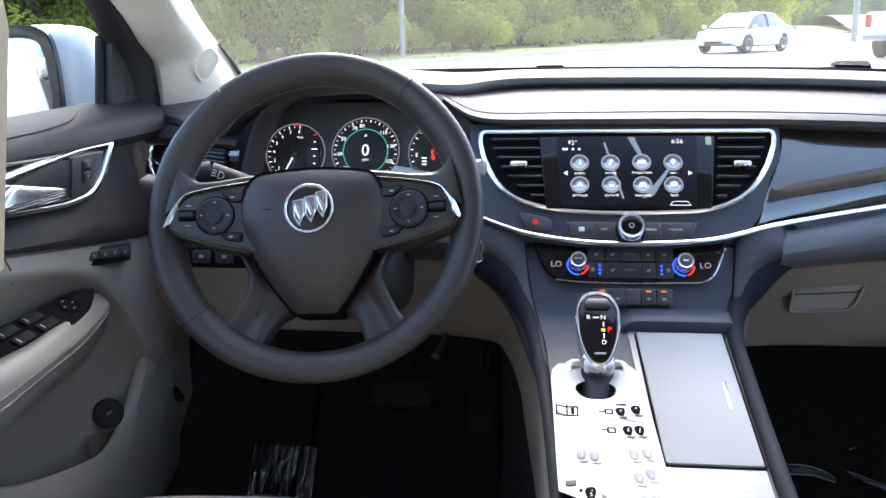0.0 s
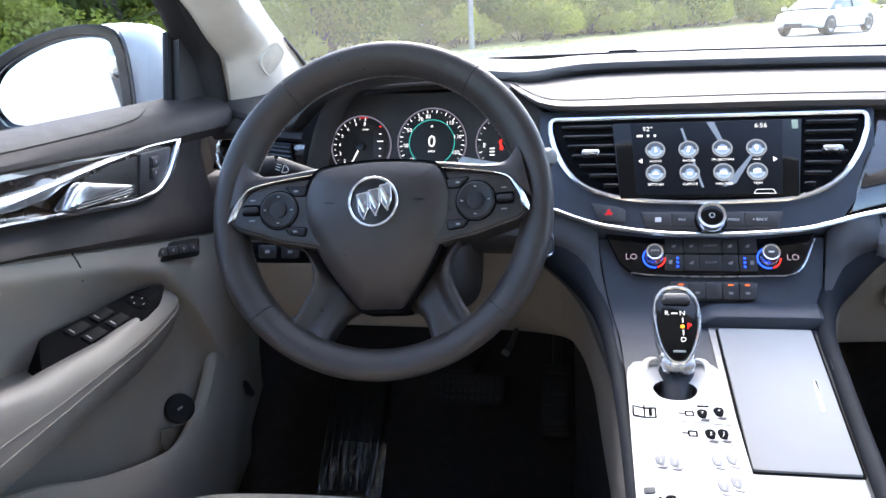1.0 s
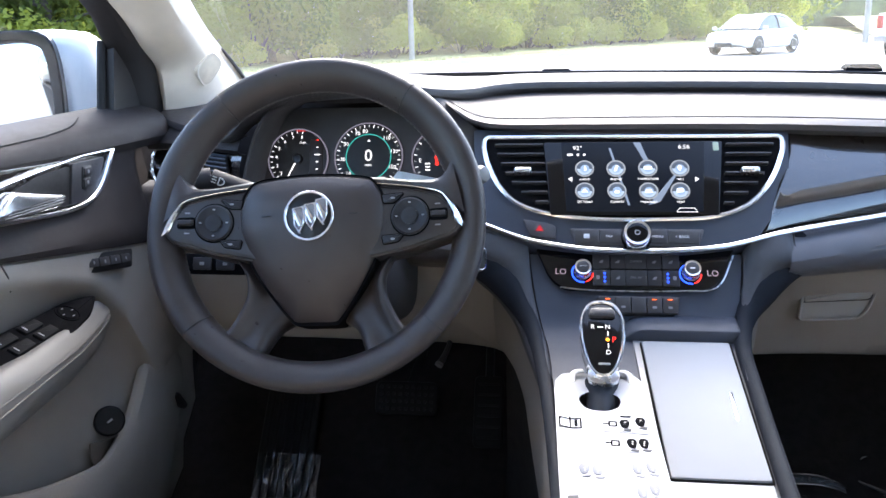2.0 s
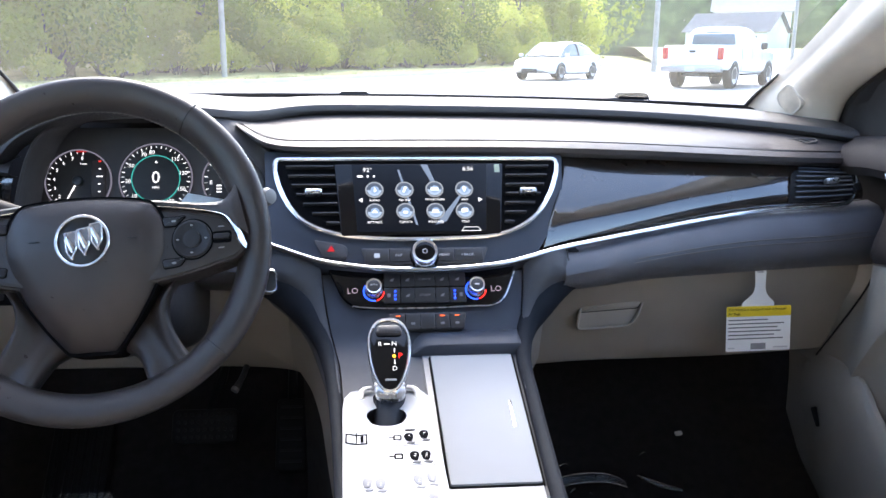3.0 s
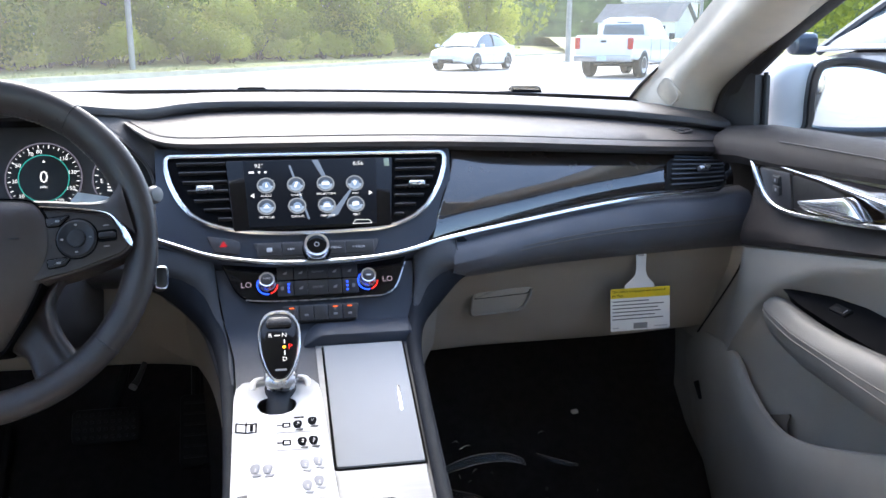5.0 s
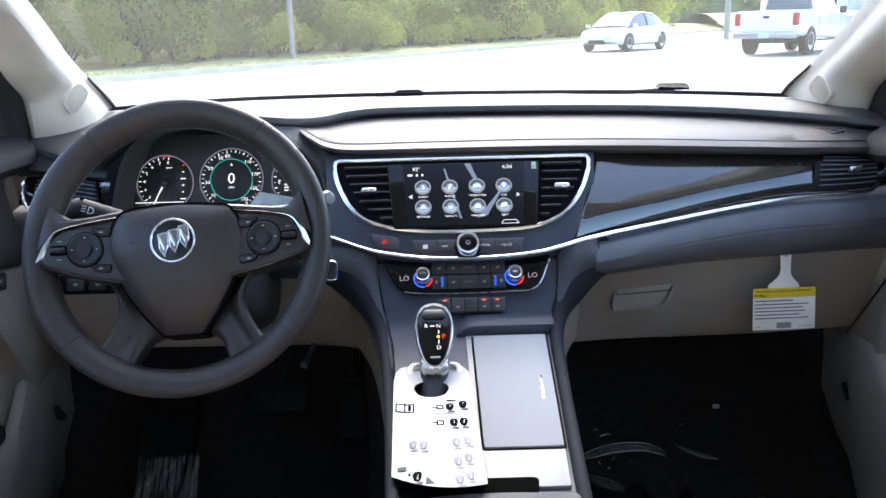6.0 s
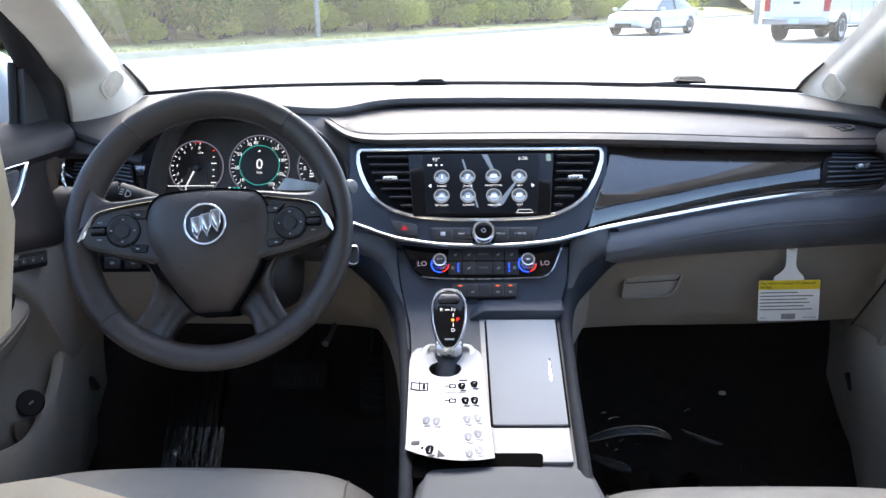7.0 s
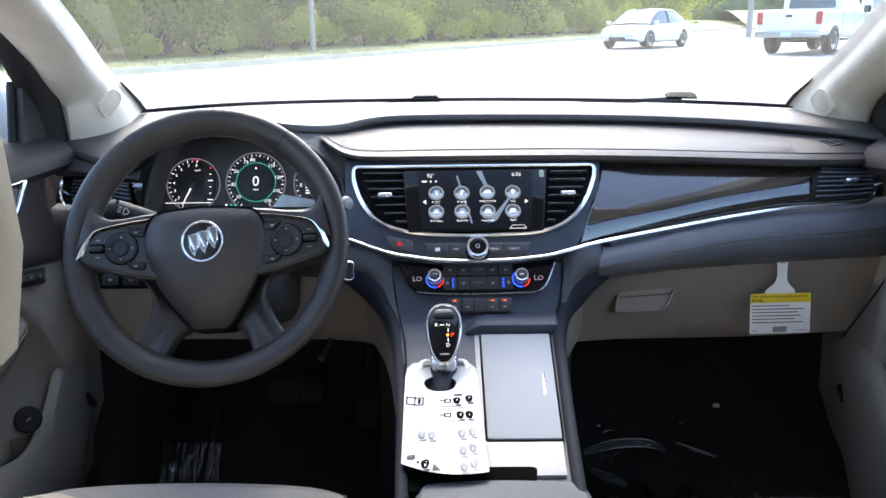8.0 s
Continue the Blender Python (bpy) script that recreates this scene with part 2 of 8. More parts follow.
door_leather = surface("light_neutral_door_leather", (0.165, 0.156, 0.145), 0.5, vary=0.06, scale=9, grain=0.22, grain_scale=900, pebble=True)
cream_trim = surface("cream_pillar_cloth", (0.82, 0.735, 0.61), 0.6, vary=0.04, scale=30, grain=0.4, grain_scale=2600)
headliner = surface("cream_headliner_cloth", (0.74, 0.70, 0.63), 0.9, vary=0.05, scale=30, grain=0.5, grain_scale=2000)
chrome = surface("bright_chrome", (0.88, 0.89, 0.91), 0.2, 1.0, vary=0.03, scale=30, rough_vary=0.04)
satin_chrome = surface("satin_chrome", (0.7, 0.71, 0.74), 0.28, 1.0, vary=0.04, scale=40, rough_vary=0.06)
silver = surface("brushed_silver_panel", (0.25, 0.255, 0.27), 0.5, 0.3, vary=0.06, scale=14, stretch=(1, 14, 1), rough_vary=0.1)
band_silver = surface("smooth_satin_silver", (0.72, 0.73, 0.76), 0.22, 1.0, vary=0.01, scale=5, rough_vary=0.01)
rail_skin = surface("dark_grey_rail_skin", (0.017, 0.02, 0.027), 0.75, spec=0.12, vary=0.1, scale=15, grain=0.4, grain_scale=1400, pebble=True)
lid_silver = surface("satin_grey_silver_lid", (0.305, 0.32, 0.345), 0.8, 0.0, vary=0.05, scale=6, rough_vary=0.05, spec=0.12)
wood = woodgrain("dark_burl_wood")
switch_black = surface("dull_switch_black", (0.006, 0.006, 0.007), 0.8, vary=0.15, scale=40, spec=0.03)
switch_key = surface("dull_black_window_key", (0.012, 0.012, 0.013), 0.7, vary=0.1, scale=40, spec=0.08)
pocket_shade = surface("pocket_shade_brown", (0.15, 0.125, 0.10), 0.9, vary=0.15, scale=20)
carpet = surface("black_carpet", (0.022, 0.018, 0.0168), 0.95, vary=0.3, scale=60, grain=1.0, grain_scale=900)
film_wrap = pane("clear_protective_film", (0.6, 0.62, 0.66), 0.12, gloss_floor=0.4)
glass = pane("clear_window_glass")
# Haze is dust plus a painted veil for dash reflections and glare.
dusty_veiled_glass = pane("dusty_veiled_windscreen", haze=0.045)
paper = surface("white_paper", (0.85, 0.85, 0.84), 0.6, vary=0.02, scale=20)
ink = surface("black_ink", (0.006, 0.006, 0.008), 0.9, vary=0.1, spec=0.05)
grey_ink = surface("grey_ink", (0.55, 0.55, 0.56), 0.6, vary=0.1)
yellow_ink = surface("yellow_ink", (0.8, 0.6, 0.02), 0.55, vary=0.04)
white_mark = surface("white_marking", (0.7, 0.7, 0.7), 0.5, vary=0.03)
grey_mark = surface("grey_marking", (0.25, 0.25, 0.26), 0.5, vary=0.03)
white_glow = glowing("white_backlight", (1, 1, 1), 0.27)
teal_glow = glowing("teal_backlight", (0.05, 0.5, 0.42), 0.2)
red_glow = glowing("red_backlight", (1, 0.03, 0.02), 0.35)
orange_glow = glowing("orange_backlight", (1, 0.35, 0.02), 0.5)
blue_glow = glowing("blue_backlight", (0.02, 0.08, 1), 0.6)
pink_glow = glowing("pink_backlight", (0.72, 0.56, 0.68), 0.12)
stitch_pale = surface("pale_grey_thread", (0.30, 0.28, 0.26), 0.7)
seam_dark = surface("dark_seam", (0.05, 0.046, 0.042), 0.8)
stitch = surface("grey_stitching", (0.12, 0.11, 0.105), 0.7)

# ---- dashboard ----
N = 64
dash = thing("dashboard", "dark brown stitched dashboard with burl wood and chrome trim", "dashboard")
SCREEN_BASE = [(-0.70, 0.97, 0.998), (-0.5, 1.03, 1.006), (-0.3, 1.06, 1.008), (0, 1.075, 1.007), (0.3, 1.06, 1.003), (0.5, 1.03, 0.998), (0.68, 0.97, 0.992)]
ROLL_TOP = [(-0.240, 0.637, 1.013), (-0.211, 0.682, 1.011), (-0.181, 0.732, 1.0125), (-0.134, 0.767, 1.0135), (-0.034, 0.784, 1.0125), (0.15, 0.786, 1.010), (0.30, 0.785, 1.006), (0.455, 0.777, 0.998), (0.60, 0.755, 0.986), (0.695, 0.735, 0.974)]
HOOD_TOP = [(-0.70, 0.735, 0.972), (-0.635, 0.69, 0.962), (-0.575, 0.645, 0.957), (-0.54, 0.612, 0.965), (-0.505, 0.592, 0.992), (-0.45, 0.582, 1.016), (-0.385, 0.58, 1.028), (-0.325, 0.584, 1.027), (-0.28, 0.602, 1.0195)]
SHELF_FRONT = [(-0.239, 0.632, 0.9985), (-0.219, 0.609, 0.988), (-0.197, 0.602, 0.979), (-0.160, 0.599, 0.9755), (-0.06, 0.598, 0.976), (0.12, 0.599, 0.9755), (0.27, 0.607, 0.971), (0.42, 0.632, 0.9615), (0.54, 0.66, 0.9535), (0.69, 0.715, 0.945)]
LIP_BOTTOM = [(-0.241, 0.625, 0.997), (-0.224, 0.607, 0.984), (-0.205, 0.603, 0.970), (-0.165, 0.602, 0.9605), (-0.06, 0.602, 0.958), (0.12, 0.604, 0.956), (0.27, 0.616, 0.9505), (0.42, 0.64, 0.942), (0.54, 0.666, 0.934), (0.69, 0.718, 0.922)]
STRIP = [(-0.197, 0.5255, 0.8575), (-0.173, 0.5192, 0.850), (-0.151, 0.5142, 0.8432), (-0.121, 0.5085, 0.836), (-0.06, 0.5015, 0.829), (0, 0.4995, 0.8275), (0.06, 0.502, 0.829), (0.112, 0.508, 0.834), (0.18, 0.522, 0.848), (0.305, 0.56, 0.861), (0.40, 0.588, 0.87), (0.497, 0.615, 0.876), (0.5842, 0.6375, 0.8755), (0.617, 0.648, 0.8745), (0.634, 0.655, 0.876), (0.6494, 0.667, 0.882), (0.660, 0.683, 0.893), (0.664, 0.697, 0.906), (0.662, 0.704, 0.916)]
PAD_BOTTOM = [(0.176, 0.538, 0.784), (0.245, 0.548, 0.789), (0.316, 0.565, 0.792), (0.41, 0.585, 0.792), (0.51, 0.61, 0.79), (0.60, 0.632, 0.788), (0.69, 0.655, 0.784)]


def shifted(line, dy, dz, dx=0.0):
    return [Vector((p[0] + dx, p[1] + dy, p[2] + dz)) for p in line]


def between(a, b, f, push=(0, 0, 0)):
    return [Vector(p) * (1 - f) + Vector(q) * f + Vector(push) for p, q in zip(a, b)]


# upper pad: one skin from the glass to the roll and over the instrument hood
front = spl(HOOD_TOP + ROLL_TOP, 2 * N)
glass_foot = spl(SCREEN_BASE, 200)
back = [Vector((p.x, float(np.interp(p.x, [q.x for q in glass_foot], [q.y for q in glass_foot])), float(np.interp(p.x, [q.x for q in glass_foot], [q.z for q in glass_foot])))) for p in front]
pad_rows = [shifted(back, 0.03, -0.03), back, between(back, front, 0.25, (0, 0, 0.004)), between(back, front, 0.5, (0, 0, 0.008)), between(back, front, 0.75, (0, 0, 0.0075)),
            between(back, front, 0.9, (0, 0, 0.005)), between(back, front, 0.97, (0, 0, 0.0025)), front, shifted(front, -0.0025, -0.004), shifted(front, -0.0025, -0.009), shifted(front, 0.001, -0.0125), shifted(front, 0.03, -0.022)]
part("upper_pad", loft(pad_rows), brown_pad, dash, "dark brown soft upper pad")
# leather shelf in front of the roll, with its stitched front lip
roll = spl(ROLL_TOP, N)
sf = spl(SHELF_FRONT, N)
lb = spl(LIP_BOTTOM, N)
far = shifted(roll, 0.02, -0.014)
part("shelf", loft([far, between(far, sf, 0.3), between(far, sf, 0.6, (0, 0, 0.0015)), between(far, sf, 0.93, (0, 0, 0.001)), shifted(sf, 0.006, 0.0)]), shelf_skin, dash, "leather-wrapped shelf with a sewn edge")
lip_rows = [shifted(sf, 0.01, -0.003), shifted(sf, 0.004, 0.0005), shifted(sf, 0.0, -0.001), between(sf, lb, 0.3, (0, -0.012, 0)), between(sf, lb, 0.65, (0, -0.012, 0)), between(sf, lb, 0.9, (0, -0.005, 0)), lb, shifted(lb, 0.02, -0.002)]
part("front_lip", loft(lip_rows), brown_pad, dash)
seam = spl(SHELF_FRONT[1:], 3 * N)
part("stitching", tube(shifted(seam, 0.0085, 0.0012), 0.0009, 6), stitch, dash)
# left outboard shelf beside the instrument hood
lo_a = spl([(-0.70, 0.74, 0.965), (-0.63, 0.70, 0.955), (-0.56, 0.66, 0.95), (-0.53, 0.63, 0.95)], 24)
lo_b = spl([(-0.71, 0.71, 0.95), (-0.64, 0.685, 0.945), (-0.57, 0.645, 0.942), (-0.53, 0.62, 0.942)], 24)
lo_c = spl([(-0.71, 0.715, 0.924), (-0.64, 0.69, 0.927), (-0.57, 0.648, 0.928), (-0.53, 0.622, 0.928)], 24)
part("outboard_lip", loft([shifted(lo_a, 0.03, 0), lo_a, lo_b, between(lo_b, lo_c, 0.5, (0, -0.01, 0)), lo_c, shifted(lo_c, 0.02, -0.002)]), brown_pad, dash)

# wood panel between lip and chrome strip, passenger side
trim_top = spl([(0.189, 0.603, 0.955), (0.235, 0.613, 0.9515), (0.30, 0.624, 0.948), (0.385, 0.639, 0.944), (0.52, 0.667, 0.936), (0.62, 0.699, 0.927), (0.678, 0.718, 0.922)], N)
trim_bot = spl([(0.139, 0.515, 0.845), (0.185, 0.530, 0.8545), (0.24, 0.546, 0.860), (0.305, 0.565, 0.866), (0.40, 0.593, 0.875), (0.497, 0.62, 0.881), (0.60, 0.647, 0.8805), (0.672, 0.672, 0.882)], N)


def wood_row(f, out, up):
    """One line of the panel; its inner end dives under the centre fascia."""
    r_ = between(trim_top, trim_bot, f, (0, -out, up))
    for i, k in enumerate((0.018, 0.011, 0.004)):
        r_[i] = r_[i] + Vector((0, 0.79, -0.61)) * k
    return r_


part("wood_panel", loft([shifted(trim_top, 0.01, 0.004), trim_top, wood_row(0.12, 0.0024, 0.0004), wood_row(0.25, 0.0048, 0.001), wood_row(0.5, 0.009, 0.003), wood_row(0.75, 0.0075, 0.003), wood_row(0.84, 0.0055, 0.0025), wood_row(0.93, 0.003, 0.0015), trim_bot, shifted(trim_bot, 0.01, -0.004)]), wood, dash, "glossy dark burl wood panel")
lt_top = spl([(-0.70, 0.722, 0.922), (-0.64, 0.699, 0.925), (-0.57, 0.652, 0.927), (-0.53, 0.625, 0.927)], 24)
lt_bot = spl([(-0.70, 0.68, 0.885), (-0.62, 0.65, 0.8845), (-0.56, 0.625, 0.880), (-0.53, 0.612, 0.876)], 24)
part("wood_panel", loft([lt_top, between(lt_top, lt_bot, 0.5, (0, -0.008, 0.002)), lt_bot]), wood, dash, "glossy dark burl wood panel")
# chrome strip
full = spl(STRIP, 3 * N)
part("chrome_strip", tube(shifted(full, -0.0035, 0.0015), 0.004, 10, flat=0.9), chrome, dash, "thin bright chrome strip")

# lower padded roll, both sides
pt = spl([(0.18, 0.530, 0.842)] + [(x, y + 0.006, z - 0.005) for x, y, z in STRIP if 0.25 < x < 0.63] + [(0.668, 0.671, 0.872), (0.70, 0.683, 0.873)], N)
pb = spl(PAD_BOTTOM, N)


def lower_roll(a, b, name, label="", skin=brown_pad):
    rows = [shifted(a, 0.02, 0.002), a, between(a, b, 0.04, (0, -0.011, 0.002)), between(a, b, 0.12, (0, -0.022, 0.001)), between(a, b, 0.25, (0, -0.032, 0)), between(a, b, 0.42, (0, -0.038, 0)), between(a, b, 0.6, (0, -0.037, 0)), between(a, b, 0.76, (0, -0.029, 0)), between(a, b, 0.9, (0, -0.014, 0)), between(a, b, 0.97, (0, -0.004, 0)), b, shifted(b, 0.05, 0.0)]
    part(name, loft(rows), skin, dash, label)


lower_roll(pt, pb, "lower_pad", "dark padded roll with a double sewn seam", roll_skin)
part("stitching", tube(spl([p + Vector((0, -0.0378, 0)) for p in between(pt, pb, 0.36)][9:], 3 * N), 0.0008, 6), stitch, dash)
part("stitching", tube(spl([p + Vector((0, -0.0388, 0)) for p in between(pt, pb, 0.44)][9:], 3 * N), 0.0008, 6), stitch, dash)
lpt = spl([(-0.215, 0.54, 0.846), (-0.30, 0.565, 0.858), (-0.42, 0.59, 0.866), (-0.53, 0.615, 0.870), (-0.62, 0.65, 0.8745), (-0.71, 0.69, 0.876)], N)
lpb = spl([(-0.196, 0.548, 0.79), (-0.265, 0.556, 0.789), (-0.336, 0.571, 0.791), (-0.43, 0.588, 0.79), (-0.53, 0.612, 0.788), (-0.62, 0.634, 0.786), (-0.71, 0.657, 0.783)], N)
lower_roll(lpt, lpb, "lower_pad")

# glove box and knee panel
g_top = shifted(spl([(0.150, 0.565, 0.788)] + PAD_BOTTOM[1:], N), 0.030, 0.004)
g_mid = spl([(0.136, 0.63, 0.72), (0.25, 0.652, 0.715), (0.38, 0.655, 0.712), (0.52, 0.668, 0.71), (0.69, 0.71, 0.71)], N)
g_bot = spl([(0.128, 0.662, 0.633), (0.25, 0.682, 0.632), (0.38, 0.69, 0.6305), (0.52, 0.70, 0.629), (0.69, 0.725, 0.628)], N)
glove = part("glove_box_lid", loft([g_top, between(g_top, g_mid, 0.5, (0, -0.006, 0)), g_mid, between(g_mid, g_bot, 0.6, (0, -0.004, 0)), g_bot, shifted(g_bot, 0.012, -0.006), shifted(g_bot, 0.3, 0.0)]), beige, dash, "light neutral glove box lid")
GM = basis((0.289, 0.6346, 0.7281), (0, -0.93, 0.33), (0.995, 0.09, 0))
pull_line = [(-0.0575, -0.026), (0.0185, -0.0245), (0.031, -0.012), (0.0455, 0.0205), (-0.0455, 0.0205)]
pull = rpoly(pull_line, [0.006, 0.012, 0.012, 0.004, 0.006])
part("pull_lip", ring(inset(pull, -0.0028), inset(pull, 0.0002), GM, 0.0034, -0.0075), beige, glove)
part("pull_pocket", plate(pull, GM, -0.0050, 0.0003, -0.012), beige, glove, "shaded finger pocket")
part("pull_gap", plate(rpoly([(-0.0520, -0.0035), (0.0355, -0.001), (0.0462, 0.0209), (-0.0462, 0.0209)], 0.004), GM, 0.0012, 0.0004, -0.008), seam_dark, glove)
part("pull_handle", plate(rpoly([(-0.0505, -0.0022), (0.0335, 0.0002), (0.0432, 0.0192), (-0.0442, 0.0192)], [0.003, 0.006, 0.004, 0.004]), GM, 0.0052, 0.0026, -0.006), beige, glove, "light neutral glove box pull")
part("gap", tube([(0.160, 0.596, 0.775), (0.150, 0.630, 0.72), (0.144, 0.660, 0.64)], 0.0016, 6), black_plastic, glove)
part("gap", tube(spl([(0.686, 0.636, 0.785), (0.682, 0.655, 0.738), (0.670, 0.698, 0.662), (0.662, 0.728, 0.612)], 20), 0.0016, 6), black_plastic, glove)
k_top = shifted(spl([(-0.71, 0.66, 0.786), (-0.55, 0.615, 0.79), (-0.40, 0.585, 0.79), (-0.25, 0.56, 0.79), (-0.14, 0.55, 0.79)], N), 0.03, 0.0)
k_mid = spl([(-0.71, 0.69, 0.72), (-0.55, 0.64, 0.722), (-0.40, 0.625, 0.722), (-0.25, 0.615, 0.722), (-0.14, 0.61, 0.72)], N)
k_bot = spl([(-0.71, 0.72, 0.63), (-0.55, 0.67, 0.645), (-0.40, 0.66, 0.647), (-0.22, 0.655, 0.645), (-0.155, 0.65, 0.625), (-0.125, 0.63, 0.56)], N)
part("knee_panel", loft([k_top, between(k_top, k_mid, 0.5, (0, -0.004, 0)), k_mid, k_bot, shifted(k_bot, 0.012, -0.006), shifted(k_bot, 0.25, 0.0)]), beige, dash, "light neutral knee panel")
# small switch pod low on the driver's side
KM = basis((-0.485, 0.588, 0.792), (0, -0.88, 0.47))
pod = part("switch_pod", plate(rrect(0.13, 0.028, 0.006), KM, 0.006, 0.002, -0.02), black_plastic, dash)
for i in range(3):
    part("switch", plate(rrect(0.03, 0.018, 0.003, cx=-0.04 + 0.037 * i), KM, 0.009, 0.001), dark_plastic, pod)
    part("symbol", plate(rrect(0.01, 0.004, 0.001, cx=-0.04 + 0.037 * i), KM, 0.0094, 0.0001, 0.009), grey_mark, pod)


# Light caught by the slat edges is put into this paler grey.
edge_grey = surface("lit_grey_slat_edge", (0.14, 0.15, 0.175), 0.4, vary=0.05)


def vent_end(top, bot, lo, hi, s):
    """Outer air vent let into the panel between two lines, with slats, chrome rim and a tab."""
    vent = thing("air_vent", "black slatted air vent with a chrome rim at the dash end", "air vent", "dashboard air vents")

    def at(f, g, out):
        i = max(0.0, min(1.0, f)) * (len(top) - 1)
        k = min(int(i), len(top) - 2)
        a = top[k] * (1 - (i - k)) + top[k + 1] * (i - k)
        b = bot[k] * (1 - (i - k)) + bot[k + 1] * (i - k)
        return a * (1 - g) + b * g + Vector((0, -0.011 * math.sin(math.pi * g) - out, 0.004 * math.sin(math.pi * g) + out * 0.3))

    def along(x, g):
        lo_f, hi_f = 0.0, 1.0
        for _ in range(24):
            m_f = (lo_f + hi_f) / 2
            lo_f, hi_f = (m_f, hi_f) if at(m_f, g, 0).x < x else (lo_f, m_f)
        return lo_f

    slant = lambda g: along(float(np.interp(g, [0.1, 0.17, 0.28, 0.5, 0.96], [0.572, 0.556, 0.546, 0.540, 0.533])), g) if s > 0 else lo + (hi - lo) * (0.16 + 0.12 * (1 - g) ** 1.6)
    gs = [0.1 + 0.86 * j / 12 for j in range(13)]
    rows = [[at(slant(g) + (hi - slant(g)) * i / 20, g, 0.0015) for i in range(21)] for g in gs]
    part("housing", loft(rows, thick=0.003), matt_black, vent)
    for j in range(6):
        g = 0.21 + 0.128 * j
        line = [at(slant(g) + 0.012 + (hi - slant(g) - 0.024) * i / 16, g, 0.0035) for i in range(17)]
        part("slat", tube(line, 0.0021, 8, flat=0.5), dark_plastic, vent)
        part("slat_edge", tube(shifted(line, -0.0016, 0.0012), 0.0009, 6), edge_grey, vent)
    if s < 0:
        part("rim", tube(spl([(-0.654, 0.618, 0.934), (-0.657, 0.616, 0.926), (-0.658, 0.614, 0.915), (-0.657, 0.612, 0.904), (-0.652, 0.610, 0.893)], 24), [0.0015] * 3 + [0.003] * 18 + [0.0015] * 3, 8), chrome, vent)
    part("upper_lip", tube([at(slant(0.1) - 0.01 + (hi - slant(0.1)) * 0.8 * i / 10, 0.09, 0.003) for i in range(11)], 0.0018, 8), satin_grey, vent)
    c = at((lo + hi) / 2 + 0.12 * (hi - lo), 0.47, 0.009)
    part("tab", block(0.024, 0.010, 0.007, 0.0022, Matrix.Translation(c + Vector((0, -0.003, 0.001))) @ pose(0, 0, 0, -35, 0, 20 * s)), satin_chrome, vent)
    return vent


vent_end(trim_top, trim_bot, 0.655, 0.955, 1)
vent_end(lt_top[::-1], lt_bot[::-1], 0.02, 0.86, -1)
# oval demister outlet in the pad
dm = thing("demister_outlet", "small oval demister grille let into the dash pad", "air vent")
DM = basis((0.578, 0.721, 0.9605), (0, -0.22, 1), (1, 0.25, 0))
oval = [Vector((0.048 * math.cos(a), 0.015 * math.sin(a))) for a in [i * math.tau / 28 for i in range(28)]]
part("frame", ring(oval, inset(oval, 0.004), DM, 0.003, -0.004), brown_pad, dm)
part("well", plate(inset(oval, 0.004), DM, 0.0005, 0.0003, -0.01), black_plastic, dm)
for i in range(5):
    part("slat", block(0.0016, 0.022 - 0.003 * abs(i - 2), 0.004, 0.0004, DM @ pose(-0.028 + 0.014 * i, 0, 0.001, 0, 0, 20)), dark_plastic, dm)

# ---- centre stack ----
S = basis((0, 0.518, 0.853), (0, -0.79, 0.61))
C = basis((0, 0.512, 0.825), (0, -0.79, 0.61))
stack = thing("centre_stack", "grey centre stack fascia with vents and chrome frame", "centre console fascia")
fascia = rpoly([(-0.203, 0.139), (-0.2015, 0.118), (-0.200, 0.09), (-0.203, 0.05), (-0.2, 0.0), (-0.125, -0.024), (-0.06, -0.031), (0, -0.0325), (0.06, -0.031), (0.116, -0.0235), (0.141, -0.0145), (0.167, 0.024), (0.186, 0.075), (0.191, 0.134)], 0.006)
part("fascia", plate(fascia, S, 0.0, 0.0008, -0.03), satin_grey, stack)
FR = [(-0.188, 0.1245), (-0.188, 0.107), (-0.181, 0.082), (-0.1655, 0.0515), (-0.1405, 0.0285), (-0.099, 0.0145), (-0.047, 0.0092), (0, 0.0085), (0.045, 0.0095), (0.09, 0.0125), (0.125, 0.0245), (0.149, 0.0435), (0.168, 0.0725), (0.18, 0.104), (0.182, 0.1245)]
frame_bow = spl([(x, y, 0) for x, y in FR[1:-1]], 60)
frame_line = [Vector((p.x, p.y)) for p in frame_bow] + rpoly([FR[-2], (0.1825, 0.1245), (-0.1885, 0.1245), FR[1]], [0, 0.012, 0.012, 0], 6)[7:-7]
part("chrome_frame", tube(lift(frame_line, S, 0.0032), 0.0036, 10, True, up=S.to_3x3() @ Vector((0, 0, 1))), chrome, stack, "bright chrome frame round screen and vents")
part("vent_backing", plate([p * 0.992 + Vector((0, 0.0005)) for p in frame_line], S, 0.0015, 0.0004, 0.0), switch_black, stack)
for sgn in (-1, 1):
    for i in range(7):
        v = 0.031 + i * 0.0135
        inner = 0.1035 + (v - 0.016) * 0.095
        outer = float(np.interp(v, [0.0305, 0.05, 0.075, 0.105, 0.126], [0.131, 0.156, 0.172, 0.183, 0.186])) - (0.010 if sgn < 0 else 0.0145)
        if outer - inner < 0.012:
            continue
        part("slat", block(outer - inner, 0.0024, 0.0085, 0.001, S @ pose(sgn * (inner + outer) / 2, v, 0.0045, 4)), dark_plastic, stack)
    part("vent_tab", block(0.022, 0.007, 0.012, 0.0025, S @ pose(sgn * 0.1375, 0.0715, 0.011)), satin_chrome, stack, "satin chrome vent tab")

